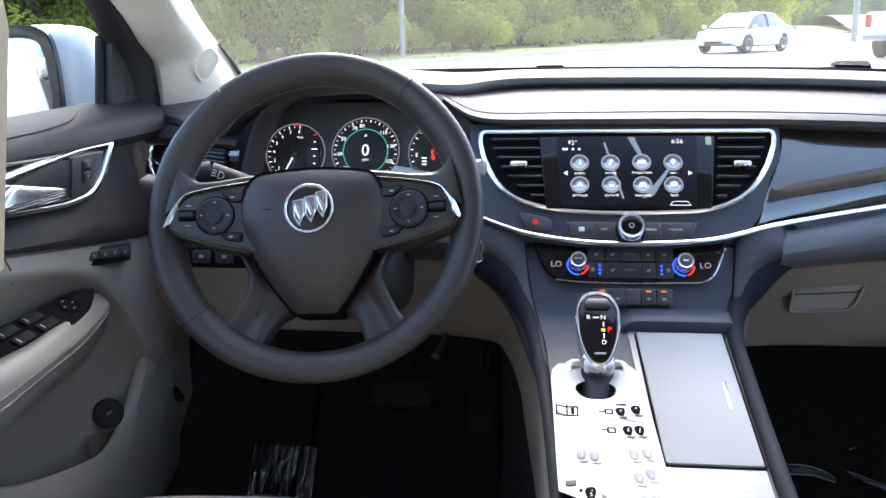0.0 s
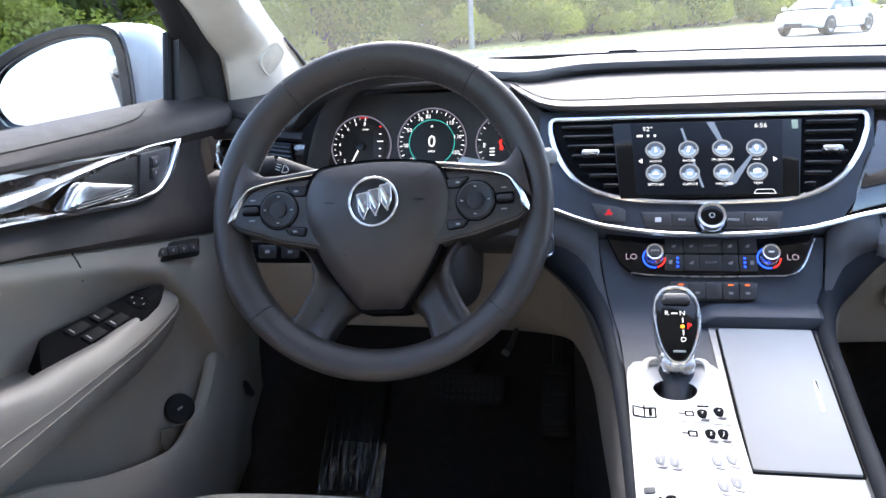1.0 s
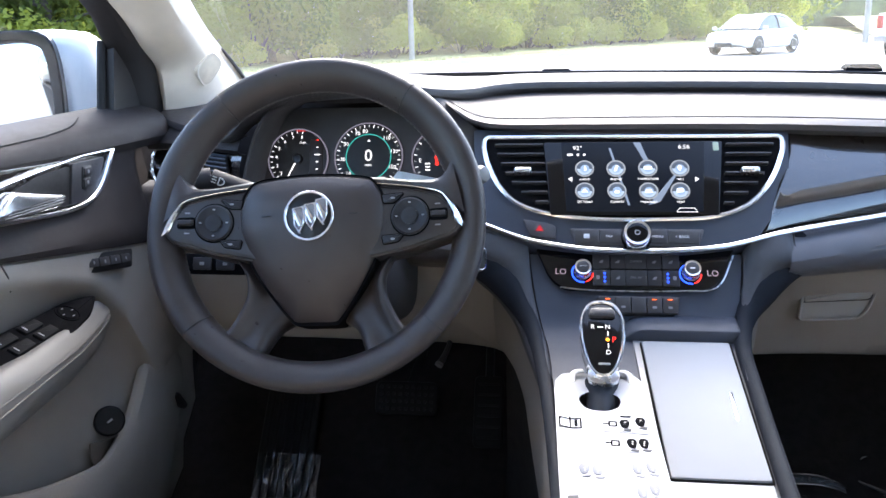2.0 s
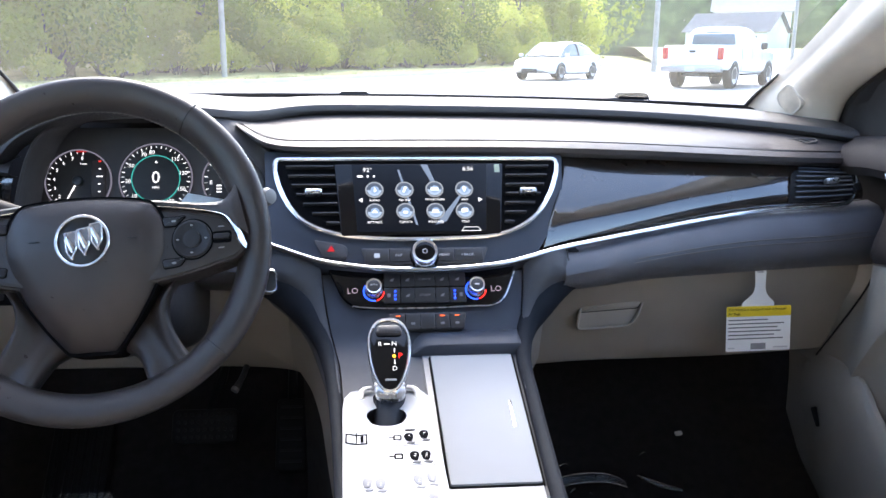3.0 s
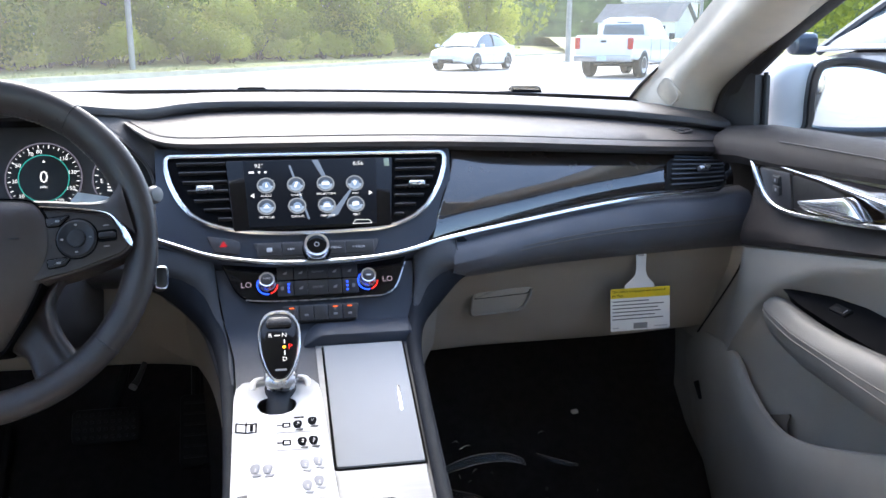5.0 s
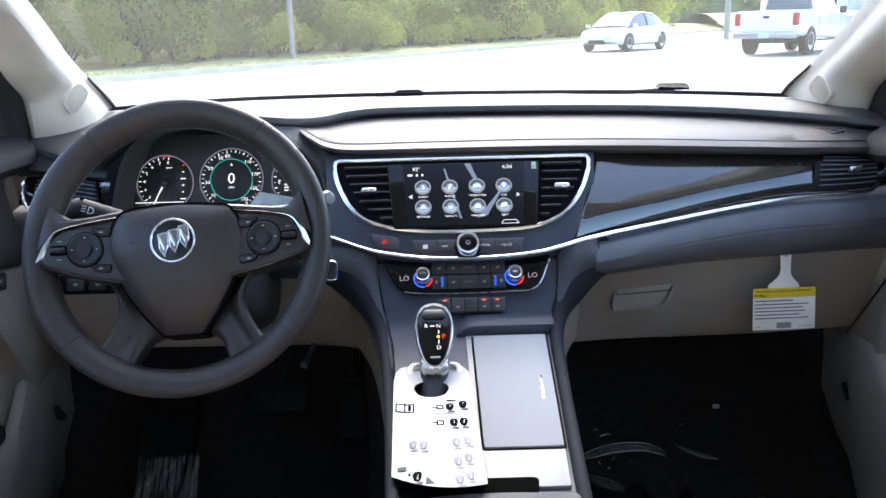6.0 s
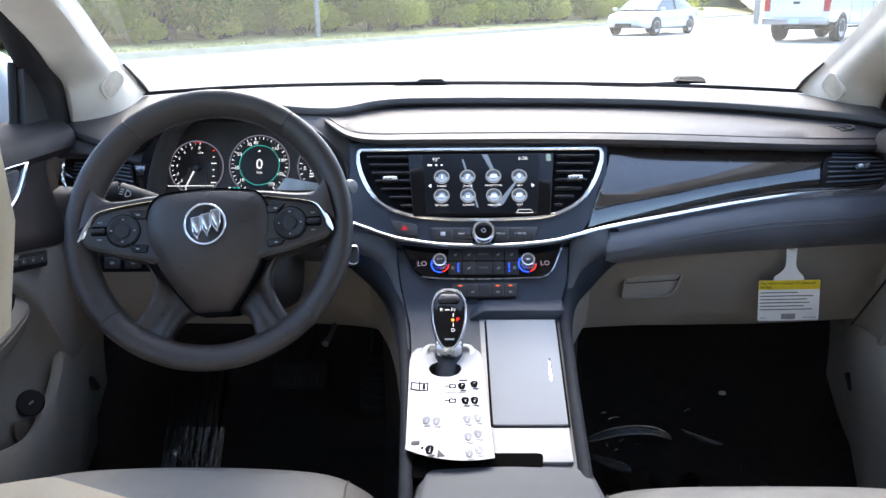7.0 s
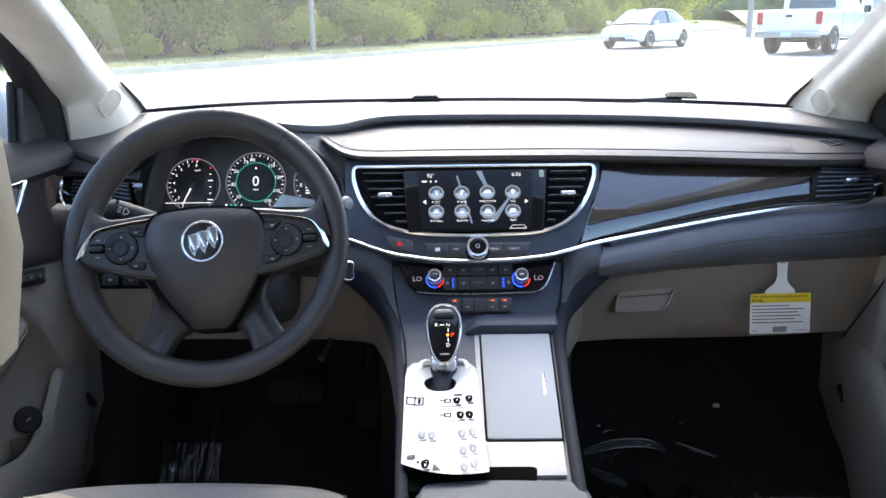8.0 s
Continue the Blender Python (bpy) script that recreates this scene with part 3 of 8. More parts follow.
# touch screen
S_full = S
S = S_full @ Matrix.Translation((0, -0.004, 0))
screen_thing = thing("touch_screen", "glossy black touch screen showing eight round icons", "touch screen")
sc = rpoly([(-0.1025, 0.0165), (0.0985, 0.0175), (0.1085, 0.120), (-0.112, 0.119)], 0.003)
part("glass", plate(sc, S, 0.0075, 0.001, 0.0016), gloss_black, screen_thing)
display_mat = glowing("display_blue_black", (0.012, 0.02, 0.05), 0.03)
part("display", plate(rpoly([(-0.083, 0.021), (0.080, 0.0215), (0.0865, 0.1185), (-0.09, 0.118)], 0.001), S, 0.00765, 0.0001, 0.0075), display_mat, screen_thing)
icon_glow = glowing("icon_blue_white", (0.55, 0.70, 0.90), 0.17)
icon_rim = glowing("icon_rim_grey", (0.45, 0.48, 0.52), 0.16)
icon_dark = glowing("icon_blue_grey", (0.16, 0.21, 0.30), 0.10)
icon_light = glowing("icon_core_blue", (0.40, 0.56, 0.82), 0.17)
icon_mark = glowing("icon_mark_white", (0.86, 0.95, 1.0), 0.34)
streak = glowing("wallpaper_streak", (0.30, 0.38, 0.52), 0.16)
for pts in ([(-0.0005, 0.118), (0.0085, 0.118), (0.021, 0.083), (0.017, 0.082)], [(-0.031, 0.11), (-0.028, 0.11), (-0.006, 0.03), (-0.009, 0.03)], [(0.05, 0.075), (0.053, 0.075), (0.03, 0.035), (0.015, 0.03)]):
    part("wallpaper_streak", plate(pts[::-1], S, 0.00772, 0.00005, 0.0076), streak, screen_thing)
ICONS = (("AUDIO", -0.0608, 0.0808), ("PHONE", -0.0222, 0.0808), ("PROJECTION", 0.0165, 0.0815), ("NAV", 0.0550, 0.0812), ("SETTINGS", -0.0608, 0.0496), ("CLIMATE", -0.0218, 0.0498), ("WEATHER", 0.0165, 0.0496), ("TEXT", 0.0542, 0.0498))
for body, u, v in ICONS:
    ic = part("icon", plate(disc(0.0118, 24, u, v), S, 0.00785, 0.0001, 0.0076), icon_rim, screen_thing, "round blue and white icon")
    part("icon_face", plate(disc(0.0098, 24, u, v), S, 0.008, 0.0001, 0.0078), icon_dark, ic)
    part("icon_glint", plate([(u + 0.0092 * math.cos(a), v + 0.0092 * math.sin(a)) for a in np.linspace(math.pi * 1.02, math.pi * 1.98, 12)], S, 0.00805, 0.0001, 0.0079), icon_glow, ic, "pale lower half")
    part("icon_core", plate(disc(0.0056, 20, u + 0.0004, v - 0.0004), S, 0.0081, 0.0001, 0.0079), icon_light, ic)
    mark = {"AUDIO": [(-0.001, -0.005), (0.004, -0.003), (0.0, 0.006)], "PHONE": [(-0.004, -0.005), (0.0, -0.006), (0.004, 0.005), (0.0, 0.006)], "PROJECTION": [(-0.007, -0.003), (0.007, -0.003), (0.007, 0.003), (-0.007, 0.003)],
            "NAV": [(0, -0.006), (0.004, 0.002), (0, 0.006), (-0.004, 0.002)], "SETTINGS": [(-0.006, -0.003), (0.006, -0.003), (0.0, 0.004)], "CLIMATE": [(-0.004, -0.005), (0.004, -0.005), (0.004, 0.0), (-0.004, 0.0)],
            "WEATHER": [(-0.007, -0.004), (0.007, -0.004), (0.004, 0.003), (-0.004, 0.003)], "TEXT": [(-0.006, -0.004), (0.006, -0.002), (0.005, 0.005), (-0.006, 0.004)]}[body]
    part("pictogram", plate([(u + a * 0.7, v + b * 0.7) for a, b in mark], S, 0.0083, 0.00005, 0.008), icon_mark, ic)
    word("caption", body, 0.0043, S @ Matrix.Translation((u, v - 0.0155, 0.0081)), white_glow, ic)
word("outside_temperature", "92°", 0.0085, S @ Matrix.Translation((-0.0695, 0.1095, 0.0081)), white_glow, screen_thing)
word("clock", "6:56", 0.0085, S @ Matrix.Translation((0.0615, 0.111, 0.0081)), white_glow, screen_thing)
for u, w in ((-0.079, 0.007), (-0.069, 0.003), (-0.061, 0.003)):
    part("status_mark", plate(rrect(w, 0.003, 0.0005, cx=u, cy=0.1005), S, 0.0079, 0.00005, 0.0076), white_glow, screen_thing)
for u in (-0.0785, 0.0752):
    d = 0.0025 if u > 0 else -0.0025
    tri = [(u - d, 0.0625), (u + d, 0.066), (u - d, 0.0695)]
    part("arrow", plate(tri if d > 0 else tri[::-1], S, 0.0079, 0.00005, 0.0076), white_glow, screen_thing)
part("menu_tab", ring(rpoly([(0.048, 0.021), (0.074, 0.021), (0.070, 0.027), (0.052, 0.027)], 0.001, 2), inset(rpoly([(0.048, 0.021), (0.074, 0.021), (0.070, 0.027), (0.052, 0.027)], 0.001, 2), 0.0008), S, 0.00012, 0.0), white_glow, screen_thing).location = S.to_3x3() @ Vector((0, 0, 0.0078))
part("sticker", plate(rrect(0.007, 0.012, 0.001, cx=0.1, cy=0.112), S, 0.0079, 0.0001, 0.0074), surface("pale_green_film", (0.45, 0.5, 0.36), 0.5), screen_thing, "pale green protective tab")

# radio keys, hazard switch and volume knob
S = S_full @ Matrix.Translation((0, -0.005, 0))
keys = thing("radio_key_bar", "charcoal radio key bar below the screen", "control panel")
bar = rpoly([(-0.072, -0.0205), (0.073, -0.0205), (0.081, 0.0022), (-0.079, 0.0022)], 0.003)
part("bar", plate(bar, S, 0.0028, 0.001, -0.002), dark_plastic, keys)
for i, (a, b) in enumerate(((-0.074, -0.044), (-0.043, -0.017), (0.017, 0.037), (0.038, 0.074))):
    k = part("key", plate(rrect(b - a, 0.0175, 0.002, cx=(a + b) / 2, cy=-0.0085), S, 0.0042, 0.001), dark_plastic, keys)
    word("caption", ("", "FAV", "MENU", "< BACK")[i], 0.0048, S @ Matrix.Translation(((a + b) / 2 - 0.002, -0.009, 0.0044)), white_mark, k) if i else part("caption", plate(rrect(0.007, 0.006, 0.001, cx=(a + b) / 2, cy=-0.009), S, 0.0044, 0.00005, 0.004), white_mark, k)
dim_red_glow = glowing("dim_red_triangle", (0.7, 0.02, 0.03), 0.18)
hz = thing("hazard_switch", "charcoal hazard switch with a red triangle", "switch")
part("key", plate(rpoly([(-0.127, -0.0085), (-0.096, -0.0125), (-0.095, 0.003), (-0.101, 0.008), (-0.137, 0.0145)], 0.004), S, 0.003, 0.001, -0.002), dark_plastic, hz)
part("triangle", plate([(-0.1205, -0.002), (-0.1105, -0.002), (-0.1155, 0.0065)], S, 0.0033, 0.00005, 0.002), dim_red_glow, hz)
knob = thing("volume_knob", "chrome-rimmed black volume knob", "knob")
KN = S @ Matrix.Translation((0, -0.0095, 0))
part("skirt", turned([(0.0185, -0.002), (0.0185, 0.004), (0.0165, 0.009)], KN), gloss_black, knob)
part("grip", turned([(0.0165, 0.004), (0.0168, 0.008), (0.0168, 0.016), (0.0155, 0.018), (0.013, 0.0175)], KN, 40), chrome, knob, "knurled chrome rim")
part("cap", turned([(0.0132, 0.012), (0.0132, 0.0172), (0.012, 0.0178), (0.006, 0.0176)], KN), gloss_black, knob)
part("power_mark", ring(disc(0.0032, 20), disc(0.0025, 20), KN @ Matrix.Translation((0, 0, 0.0176)), 0.0003), white_mark, knob)

# climate panel
climate_key = surface("charcoal_climate_key", (0.034, 0.034, 0.038), 0.35, vary=0.1, scale=25)
S = S_full
clim = thing("climate_panel", "glossy black climate panel with two dials", "control panel")
co_line = rpoly([(-0.0835, -0.0505), (0.0845, -0.049), (0.1, -0.037), (0.1165, 0.004), (-0.1205, 0.004), (-0.1025, -0.038)], [0.008, 0.008, 0.012, 0.004, 0.004, 0.012])
part("panel", plate(co_line, C, 0.0, 0.001, -0.02), gloss_black, clim)
edge = rpoly([(-0.0835, -0.0505), (0.0845, -0.049), (0.1, -0.037), (0.1165, 0.004)], [0.001, 0.008, 0.012, 0.001])
part("edge_trim", tube([C @ Vector((p.x, p.y, 0.0005)) for p in spl([(-0.09, -0.0485, 0), (-0.06, -0.0515, 0), (0, -0.0525, 0), (0.06, -0.051, 0), (0.085, -0.0495, 0), (0.1005, -0.0375, 0), (0.1145, -0.005, 0)], 48)], 0.0009, 6), satin_chrome, clim)
for r, c0 in enumerate((-0.0165, -0.0375)):
    for q, (a, b) in enumerate(((-0.051, -0.031), (-0.030, -0.013), (-0.0125, 0.0125), (0.013, 0.030), (0.031, 0.051))):
        k = part("key", plate(rrect(b - a, 0.0185 if r == 0 else 0.02, 0.0015, cx=(a + b) / 2, cy=c0 + 0.002), C, 0.0014, 0.0006), climate_key, clim)
        if q == 2:
            word("caption", "CLIMATE" if r == 0 else "ON/OFF", 0.0038, C @ Matrix.Translation(((a + b) / 2, c0 + 0.002, 0.0016)), grey_mark, k)
        elif q in (1, 3) or r == 0:
            part("symbol", plate(rpoly([((a + b) / 2 - 0.003, c0), ((a + b) / 2 + 0.0015, c0 - 0.0005), ((a + b) / 2 + 0.003, c0 + 0.004), ((a + b) / 2 - 0.001, c0 + 0.0025)], 0.0005, 2), C, 0.0017, 0.00005, 0.001), grey_mark, k)
        else:
            for d in range(3):
                part("lamp", plate(rrect(0.0028, 0.0026, 0.0005, cx=(a + b) / 2 + (0.004 if q == 0 else -0.004), cy=c0 - 0.003 + 0.0052 * d), C, 0.0018, 0.00005, 0.001), blue_glow, k)
            part("symbol", plate(rrect(0.004, 0.005, 0.001, cx=(a + b) / 2 - (0.004 if q == 0 else -0.004), cy=c0 + 0.002), C, 0.0017, 0.00005, 0.001), grey_mark, k)
for sgn in (-1, 1):
    d = thing("temperature_dial", "chrome temperature dial with a blue and red glowing ring", "dial", "climate dials")
    D = C @ Matrix.Translation((sgn * 0.0635, -0.0285, 0))
    for lo, hi, mat, nm in ((115, 280, blue_glow, "blue_ring"), (288, 358, red_glow, "red_ring")):
        arc = [D @ Vector((0.0125 * math.cos(radians(a)), 0.0125 * math.sin(radians(a)) - 0.001, 0.0012)) for a in np.linspace(lo, hi, 24)]
        part(nm, tube(arc, 0.001, 8), mat, d)
    part("grip", turned([(0.0108, 0.0), (0.0108, 0.003), (0.0092, 0.005), (0.0092, 0.015), (0.0102, 0.0165), (0.0096, 0.018), (0.0079, 0.0175)], D, 36), chrome, d, "ribbed chrome grip")
    part("cap", turned([(0.008, 0.012), (0.008, 0.0173), (0.007, 0.0178), (0.003, 0.0179)], D), dark_plastic, d)
    word("caption", "AUTO", 0.0032, D @ Matrix.Translation((0, 0.001, 0.0181)), white_mark, d) if sgn < 0 else part("caption", plate(rrect(0.006, 0.002, 0.0008), D @ Matrix.Translation((0, 0, 0.0179)), 0.0002, 0.00005), white_mark, d)
    word("reading", "LO", 0.0108, C @ Matrix.Translation((sgn * 0.0895, -0.0285, 0.0003)), pink_glow, clim)

# row of five keys under the climate panel
row = thing("switch_row", "row of five charcoal switches with small orange lamps", "control panel")
part("surround", plate(rpoly([(-0.041, -0.082), (0.0445, -0.0815), (0.0505, -0.0585), (-0.047, -0.059)], 0.006), C, 0.0015, 0.0006, -0.01), black_plastic, row)
for i in range(5):
    u = -0.0345 + 0.0181 * i
    k = part("key", plate(rpoly([(u - 0.0086, -0.0805), (u + 0.0086, -0.0805), (u + (0.011 if i == 4 else 0.0086), -0.0605), (u - (0.011 if i == 0 else 0.0086), -0.0605)], 0.002), C, 0.004, 0.001), dark_plastic, row)
    if i in (0, 3, 4):
        part("lamp", plate(rrect(0.0058, 0.0014, 0.0005, cx=u, cy=-0.0638), C, 0.0042, 0.00005, 0.003), glowing("amber_red_lamp", (1, 0.12, 0.02), 0.5) if i == 0 else bpy.data.materials["amber_red_lamp"], k)
    if i != 2:
        part("symbol", plate(rrect(0.005, 0.003, 0.001, cx=u, cy=-0.0735), C, 0.0041, 0.00005, 0.003), grey_mark, k)

# ---- console ----
K = basis((0, 0.427, 0.737), (0, -0.114, 0.9935))
con = thing("centre_console", "grey centre console with a silver lid between the seats", "centre console")
# sloping fascia from the climate panel down to the console top
left_edge = [(-0.128, 0.512, 0.822), (-0.119, 0.475, 0.775), (-0.110, 0.445, 0.748), (-0.103, 0.40, 0.739), (-0.0985, 0.33, 0.73), (-0.094, 0.25, 0.72), (-0.088, 0.17, 0.711), (-0.082, 0.10, 0.703)]
right_edge = [(0.126, 0.512, 0.824), (0.119, 0.475, 0.775), (0.112, 0.445, 0.75), (0.105, 0.40, 0.739), (0.100, 0.33, 0.73), (0.096, 0.25, 0.72), (0.09, 0.17, 0.711), (0.086, 0.10, 0.703)]
le, re = spl(left_edge, 40), spl(right_edge, 40)
part("fascia", loft([[a * (1 - f) + b * f for f in [i / 10 for i in range(11)]] for a, b in zip(shifted(le, 0.004, -0.004), shifted(re, 0.004, -0.004))]), satin_grey, con)


def rail(pts, radii, name):
    c = spl(pts, 60)
    r = [float(np.interp(i / 59, np.linspace(0, 1, len(radii)), radii)) for i in range(60)]
    part(name, tube(c, r, 16, flat=1.25), rail_skin, con, "dark soft side rail")


rail([(0.196, 0.545, 0.822), (0.172, 0.525, 0.806), (0.150, 0.505, 0.782), (0.126, 0.475, 0.757), (0.1125, 0.42, 0.738), (0.1055, 0.33, 0.728), (0.0985, 0.22, 0.716), (0.0925, 0.10, 0.70), (0.089, 0.0, 0.68)], [0.028, 0.023, 0.017, 0.0105, 0.0078, 0.0072, 0.0072, 0.0072], "side_rail")
rail([(-0.205, 0.545, 0.822), (-0.178, 0.525, 0.806), (-0.153, 0.505, 0.782), (-0.132, 0.475, 0.757), (-0.117, 0.42, 0.738), (-0.107, 0.33, 0.728), (-0.099, 0.22, 0.716), (-0.093, 0.10, 0.70), (-0.089, 0.0, 0.68)], [0.028, 0.023, 0.017, 0.0105, 0.0078, 0.0072, 0.0072, 0.0072], "side_rail")


def shoulder(inner, outer, name):
    """Soft shoulder that carries a rail up to the dash pad."""
    a, b = spl(inner, 40), spl(outer, 40)
    part(name, loft([shifted(a, 0.012, -0.012)] + [between(a, b, f, Vector((0, -0.6, 0.8)) * 0.011 * math.sin(math.pi * f) ** 0.7) for f in (0, 0.05, 0.15, 0.3, 0.45, 0.6, 0.75, 0.88, 0.96, 1)] + [shifted(b, 0.03, -0.02)]), dark_pad, con, "dark soft rail shoulder")
    part("seam", tube(b[:14], 0.0016, 6), black_plastic, con)


shoulder([(0.127, 0.513, 0.828), (0.1255, 0.500, 0.805), (0.122, 0.483, 0.783), (0.118, 0.466, 0.765), (0.1115, 0.445, 0.75), (0.1045, 0.41, 0.741), (0.099, 0.34, 0.732)], [(0.184, 0.52, 0.846), (0.184, 0.501, 0.82), (0.18, 0.513, 0.793), (0.158, 0.507, 0.773), (0.138, 0.482, 0.75), (0.1235, 0.43, 0.732), (0.112, 0.345, 0.722)], "shoulder")
shoulder([(-0.129, 0.513, 0.828), (-0.1265, 0.500, 0.805), (-0.123, 0.483, 0.783), (-0.118, 0.466, 0.765), (-0.1125, 0.445, 0.75), (-0.106, 0.41, 0.741), (-0.1, 0.34, 0.732)], [(-0.207, 0.53, 0.848), (-0.206, 0.511, 0.82), (-0.198, 0.523, 0.793), (-0.172, 0.511, 0.773), (-0.148, 0.485, 0.75), (-0.131, 0.43, 0.732), (-0.114, 0.345, 0.722)], "shoulder")


def side_wall(edge, s, name):
    e = spl(edge, 40)
    depth = lambda p: float(np.interp(p.y, [0.36, 0.44, 0.50, 0.55, 0.60], [0.25, 0.19, 0.14, 0.13, 0.13]))
    part(name, loft([e, shifted(e, 0.0, -0.03, 0.003 * s), [p + Vector((0.003 * s, 0, -0.5 * depth(p))) for p in e], [p + Vector((-0.002 * s, 0, 0.012 - depth(p))) for p in e], [p + Vector((-0.012 * s, 0, -depth(p))) for p in e]], thick=0.004), beige, con, "light neutral console side")
    part("lower_side", loft([[p + Vector((-0.014 * s, 0, -0.1)) for p in e], shifted(e, 0.0, -0.3, -0.016 * s), [Vector((p.x, p.y, 0.25)) for p in e]], thick=0.004), carpet, con, "black carpeted lower side")


side_wall([(0.168, 0.60, 0.79), (0.138, 0.54, 0.768), (0.118, 0.46, 0.748), (0.106, 0.38, 0.733), (0.100, 0.25, 0.72), (0.093, 0.10, 0.70), (0.09, -0.3, 0.66)], 1, "side_wall")
side_wall([(-0.172, 0.60, 0.79), (-0.142, 0.54, 0.768), (-0.121, 0.46, 0.745), (-0.105, 0.38, 0.728), (-0.097, 0.25, 0.712), (-0.09, 0.10, 0.692), (-0.086, -0.3, 0.65)], -1, "side_wall")
# overhang above the lid, then silver lid and its surround
ledge = plate(rpoly([(-0.022, 0.003), (0.112, 0.003), (0.117, 0.044), (-0.028, 0.044)], 0.004, 8), Matrix(), 0.0175, 0.005, -0.005)
bmesh.ops.subdivide_edges(ledge, edges=[e for e in ledge.edges if abs(e.verts[0].co.x - e.verts[1].co.x) > 0.05], cuts=12)
for v in ledge.verts:
    if v.co.z > 0:
        v.co.z *= max(0.0, min(1.0, (v.co.x + 0.022) / 0.022)) ** 0.5
ledge.transform(K)
part("lid_hood", ledge, satin_grey, con)
surround = rpoly([(-0.008, -0.318), (0.0822, -0.318), (0.0988, 0.008), (-0.008, 0.008)], 0.003)
part("silver_surround", plate(surround, K, 0.003, 0.001, -0.006), silver, con, "brushed silver surround")
lid_line = rpoly([(0.0005, -0.2545), (0.0845, -0.2545), (0.0975, -0.003), (0.0015, -0.003)], 0.003)
part("lid_gap", plate(inset(lid_line, -0.0026), K, 0.0036, 0.0002, 0.0), switch_black, con)
lid = part("lid", plate(lid_line, K, 0.0058, 0.0012, 0.0), lid_silver, con, "brushed silver sliding lid")
part("finger_slot", plate(rpoly([(0.0735, -0.163), (0.0765, -0.163), (0.0798, -0.110), (0.0768, -0.110)], 0.0013), K, 0.0062, 0.0003, 0.005), band_silver, lid, "narrow bright finger bar")
# Flat black plate paints the darkness inside the cup well.
part("cup_well", plate(rpoly([(-0.09, -0.345), (0.046, -0.345), (0.052, -0.304), (-0.085, -0.304)], 0.008), K, 0.0042, 0.0004, -0.005), surface("well_shade_black", (0.004, 0.004, 0.004), 1.0, spec=0.0), con, "flat black plate painted as the dark cup well")
part("shifter_well", plate(rpoly([(-0.093, -0.33), (-0.009, -0.33), (-0.009, -0.112), (-0.091, -0.112)], 0.02), K, 0.004, 0.001, -0.004), black_plastic, con)
am_rows = []
for y, z, w in ((0.112, 0.655, 0.088), (0.115, 0.685, 0.089), (0.109, 0.697, 0.088), (0.095, 0.704, 0.088), (0.05, 0.709, 0.091), (-0.05, 0.711, 0.095), (-0.2, 0.711, 0.098), (-0.34, 0.70, 0.098), (-0.36, 0.60, 0.095)):
    sec = [(-w - 0.006, z - 0.06), (-w - 0.006, z - 0.022), (-w + 0.002, z - 0.006), (-w + 0.016, z), (0.0, z + 0.003), (w - 0.016, z), (w - 0.002, z - 0.006), (w + 0.006, z - 0.022), (w + 0.006, z - 0.06)]
    am_rows.append([Vector((p.x + 0.012, y, p.z)) for p in spl([(a, 0, b) for a, b in sec], 33)])
part("armrest", loft(am_rows), surface("grey_beige_leather", (0.10, 0.104, 0.115), 0.7, spec=0.15, vary=0.05, scale=9, grain=0.25, grain_scale=900, pebble=True), con, "grey leather armrest lid")
part("armrest_box", block(0.19, 0.45, 0.36, 0.02, pose(0.012, -0.12, 0.47)), beige, con)

# gear selector
stalk_dark = surface("dull_blue_black_neck", (0.02, 0.023, 0.03), 0.5, vary=0.1, spec=0.3)
gear = thing("gear_selector", "black and chrome gear selector with glowing letters", "gear lever")
tilt = basis((-0.0535, 0.275, 0.7205), (0, -0.13, 0.98))
part("boot", turned([(0.025, 0.0), (0.022, 0.002), (0.016, 0.003), (0.012, 0.003)], tilt), matt_black, gear)
stem = [Vector(p) for p in ((-0.0535, 0.262, 0.702), (-0.053, 0.274, 0.716), (-0.0515, 0.292, 0.7245), (-0.0500, 0.316, 0.735))]
part("stem", tube(stem, [0.0135, 0.0138, 0.0150, 0.0175], 20), stalk_dark, gear)
GH = basis((-0.0495, 0.329, 0.7775), (0, -0.62, 0.785))
head_line = [Vector((0.0226 * math.copysign(abs(math.cos(a)) ** 0.8, math.cos(a)) * (1 + 0.22 * math.sin(a)), 0.0445 * math.sin(a) + (0.002 if math.sin(a) > 0 else 0))) for a in [i * math.tau / 40 for i in range(40)]]
back_rows = [[GH @ Vector((p.x * s, p.y * s + o, h)) for p in head_line] for h, s, o in ((-0.045, 0.55, -0.012), (-0.034, 0.74, -0.007), (-0.02, 0.92, -0.002), (-0.006, 1.0, 0), (0.002, 0.99, 0))]
part("head", loft(back_rows, True, True), gloss_black, gear)
part("chrome_rim", ring([p * 1.0 for p in head_line], [Vector((p.x * 0.86, p.y * 0.91)) for p in head_line], GH, 0.006, -0.004), chrome, gear, "bright chrome rim")
part("face", plate([Vector((p.x * 0.865, p.y * 0.915)) for p in head_line], GH, 0.0045, 0.001, -0.002), gloss_black, gear)
part("release_button", plate(rpoly([(-0.015, 0.024), (0.015, 0.024), (0.012, 0.036), (-0.012, 0.036)], 0.005), GH, 0.009, 0.003, 0.002), dark_plastic, gear)
chin = [Vector(p) for p in ((-0.0150, -0.034), (-0.0158, -0.040), (-0.0140, -0.0455), (-0.0095, -0.0485), (0.0, -0.0496), (0.0095, -0.0485), (0.0140, -0.0455), (0.0158, -0.040), (0.0150, -0.034))]
part("collar", plate(chin, GH, -0.0005, 0.0015, -0.007), satin_chrome, gear, "satin chrome chin")
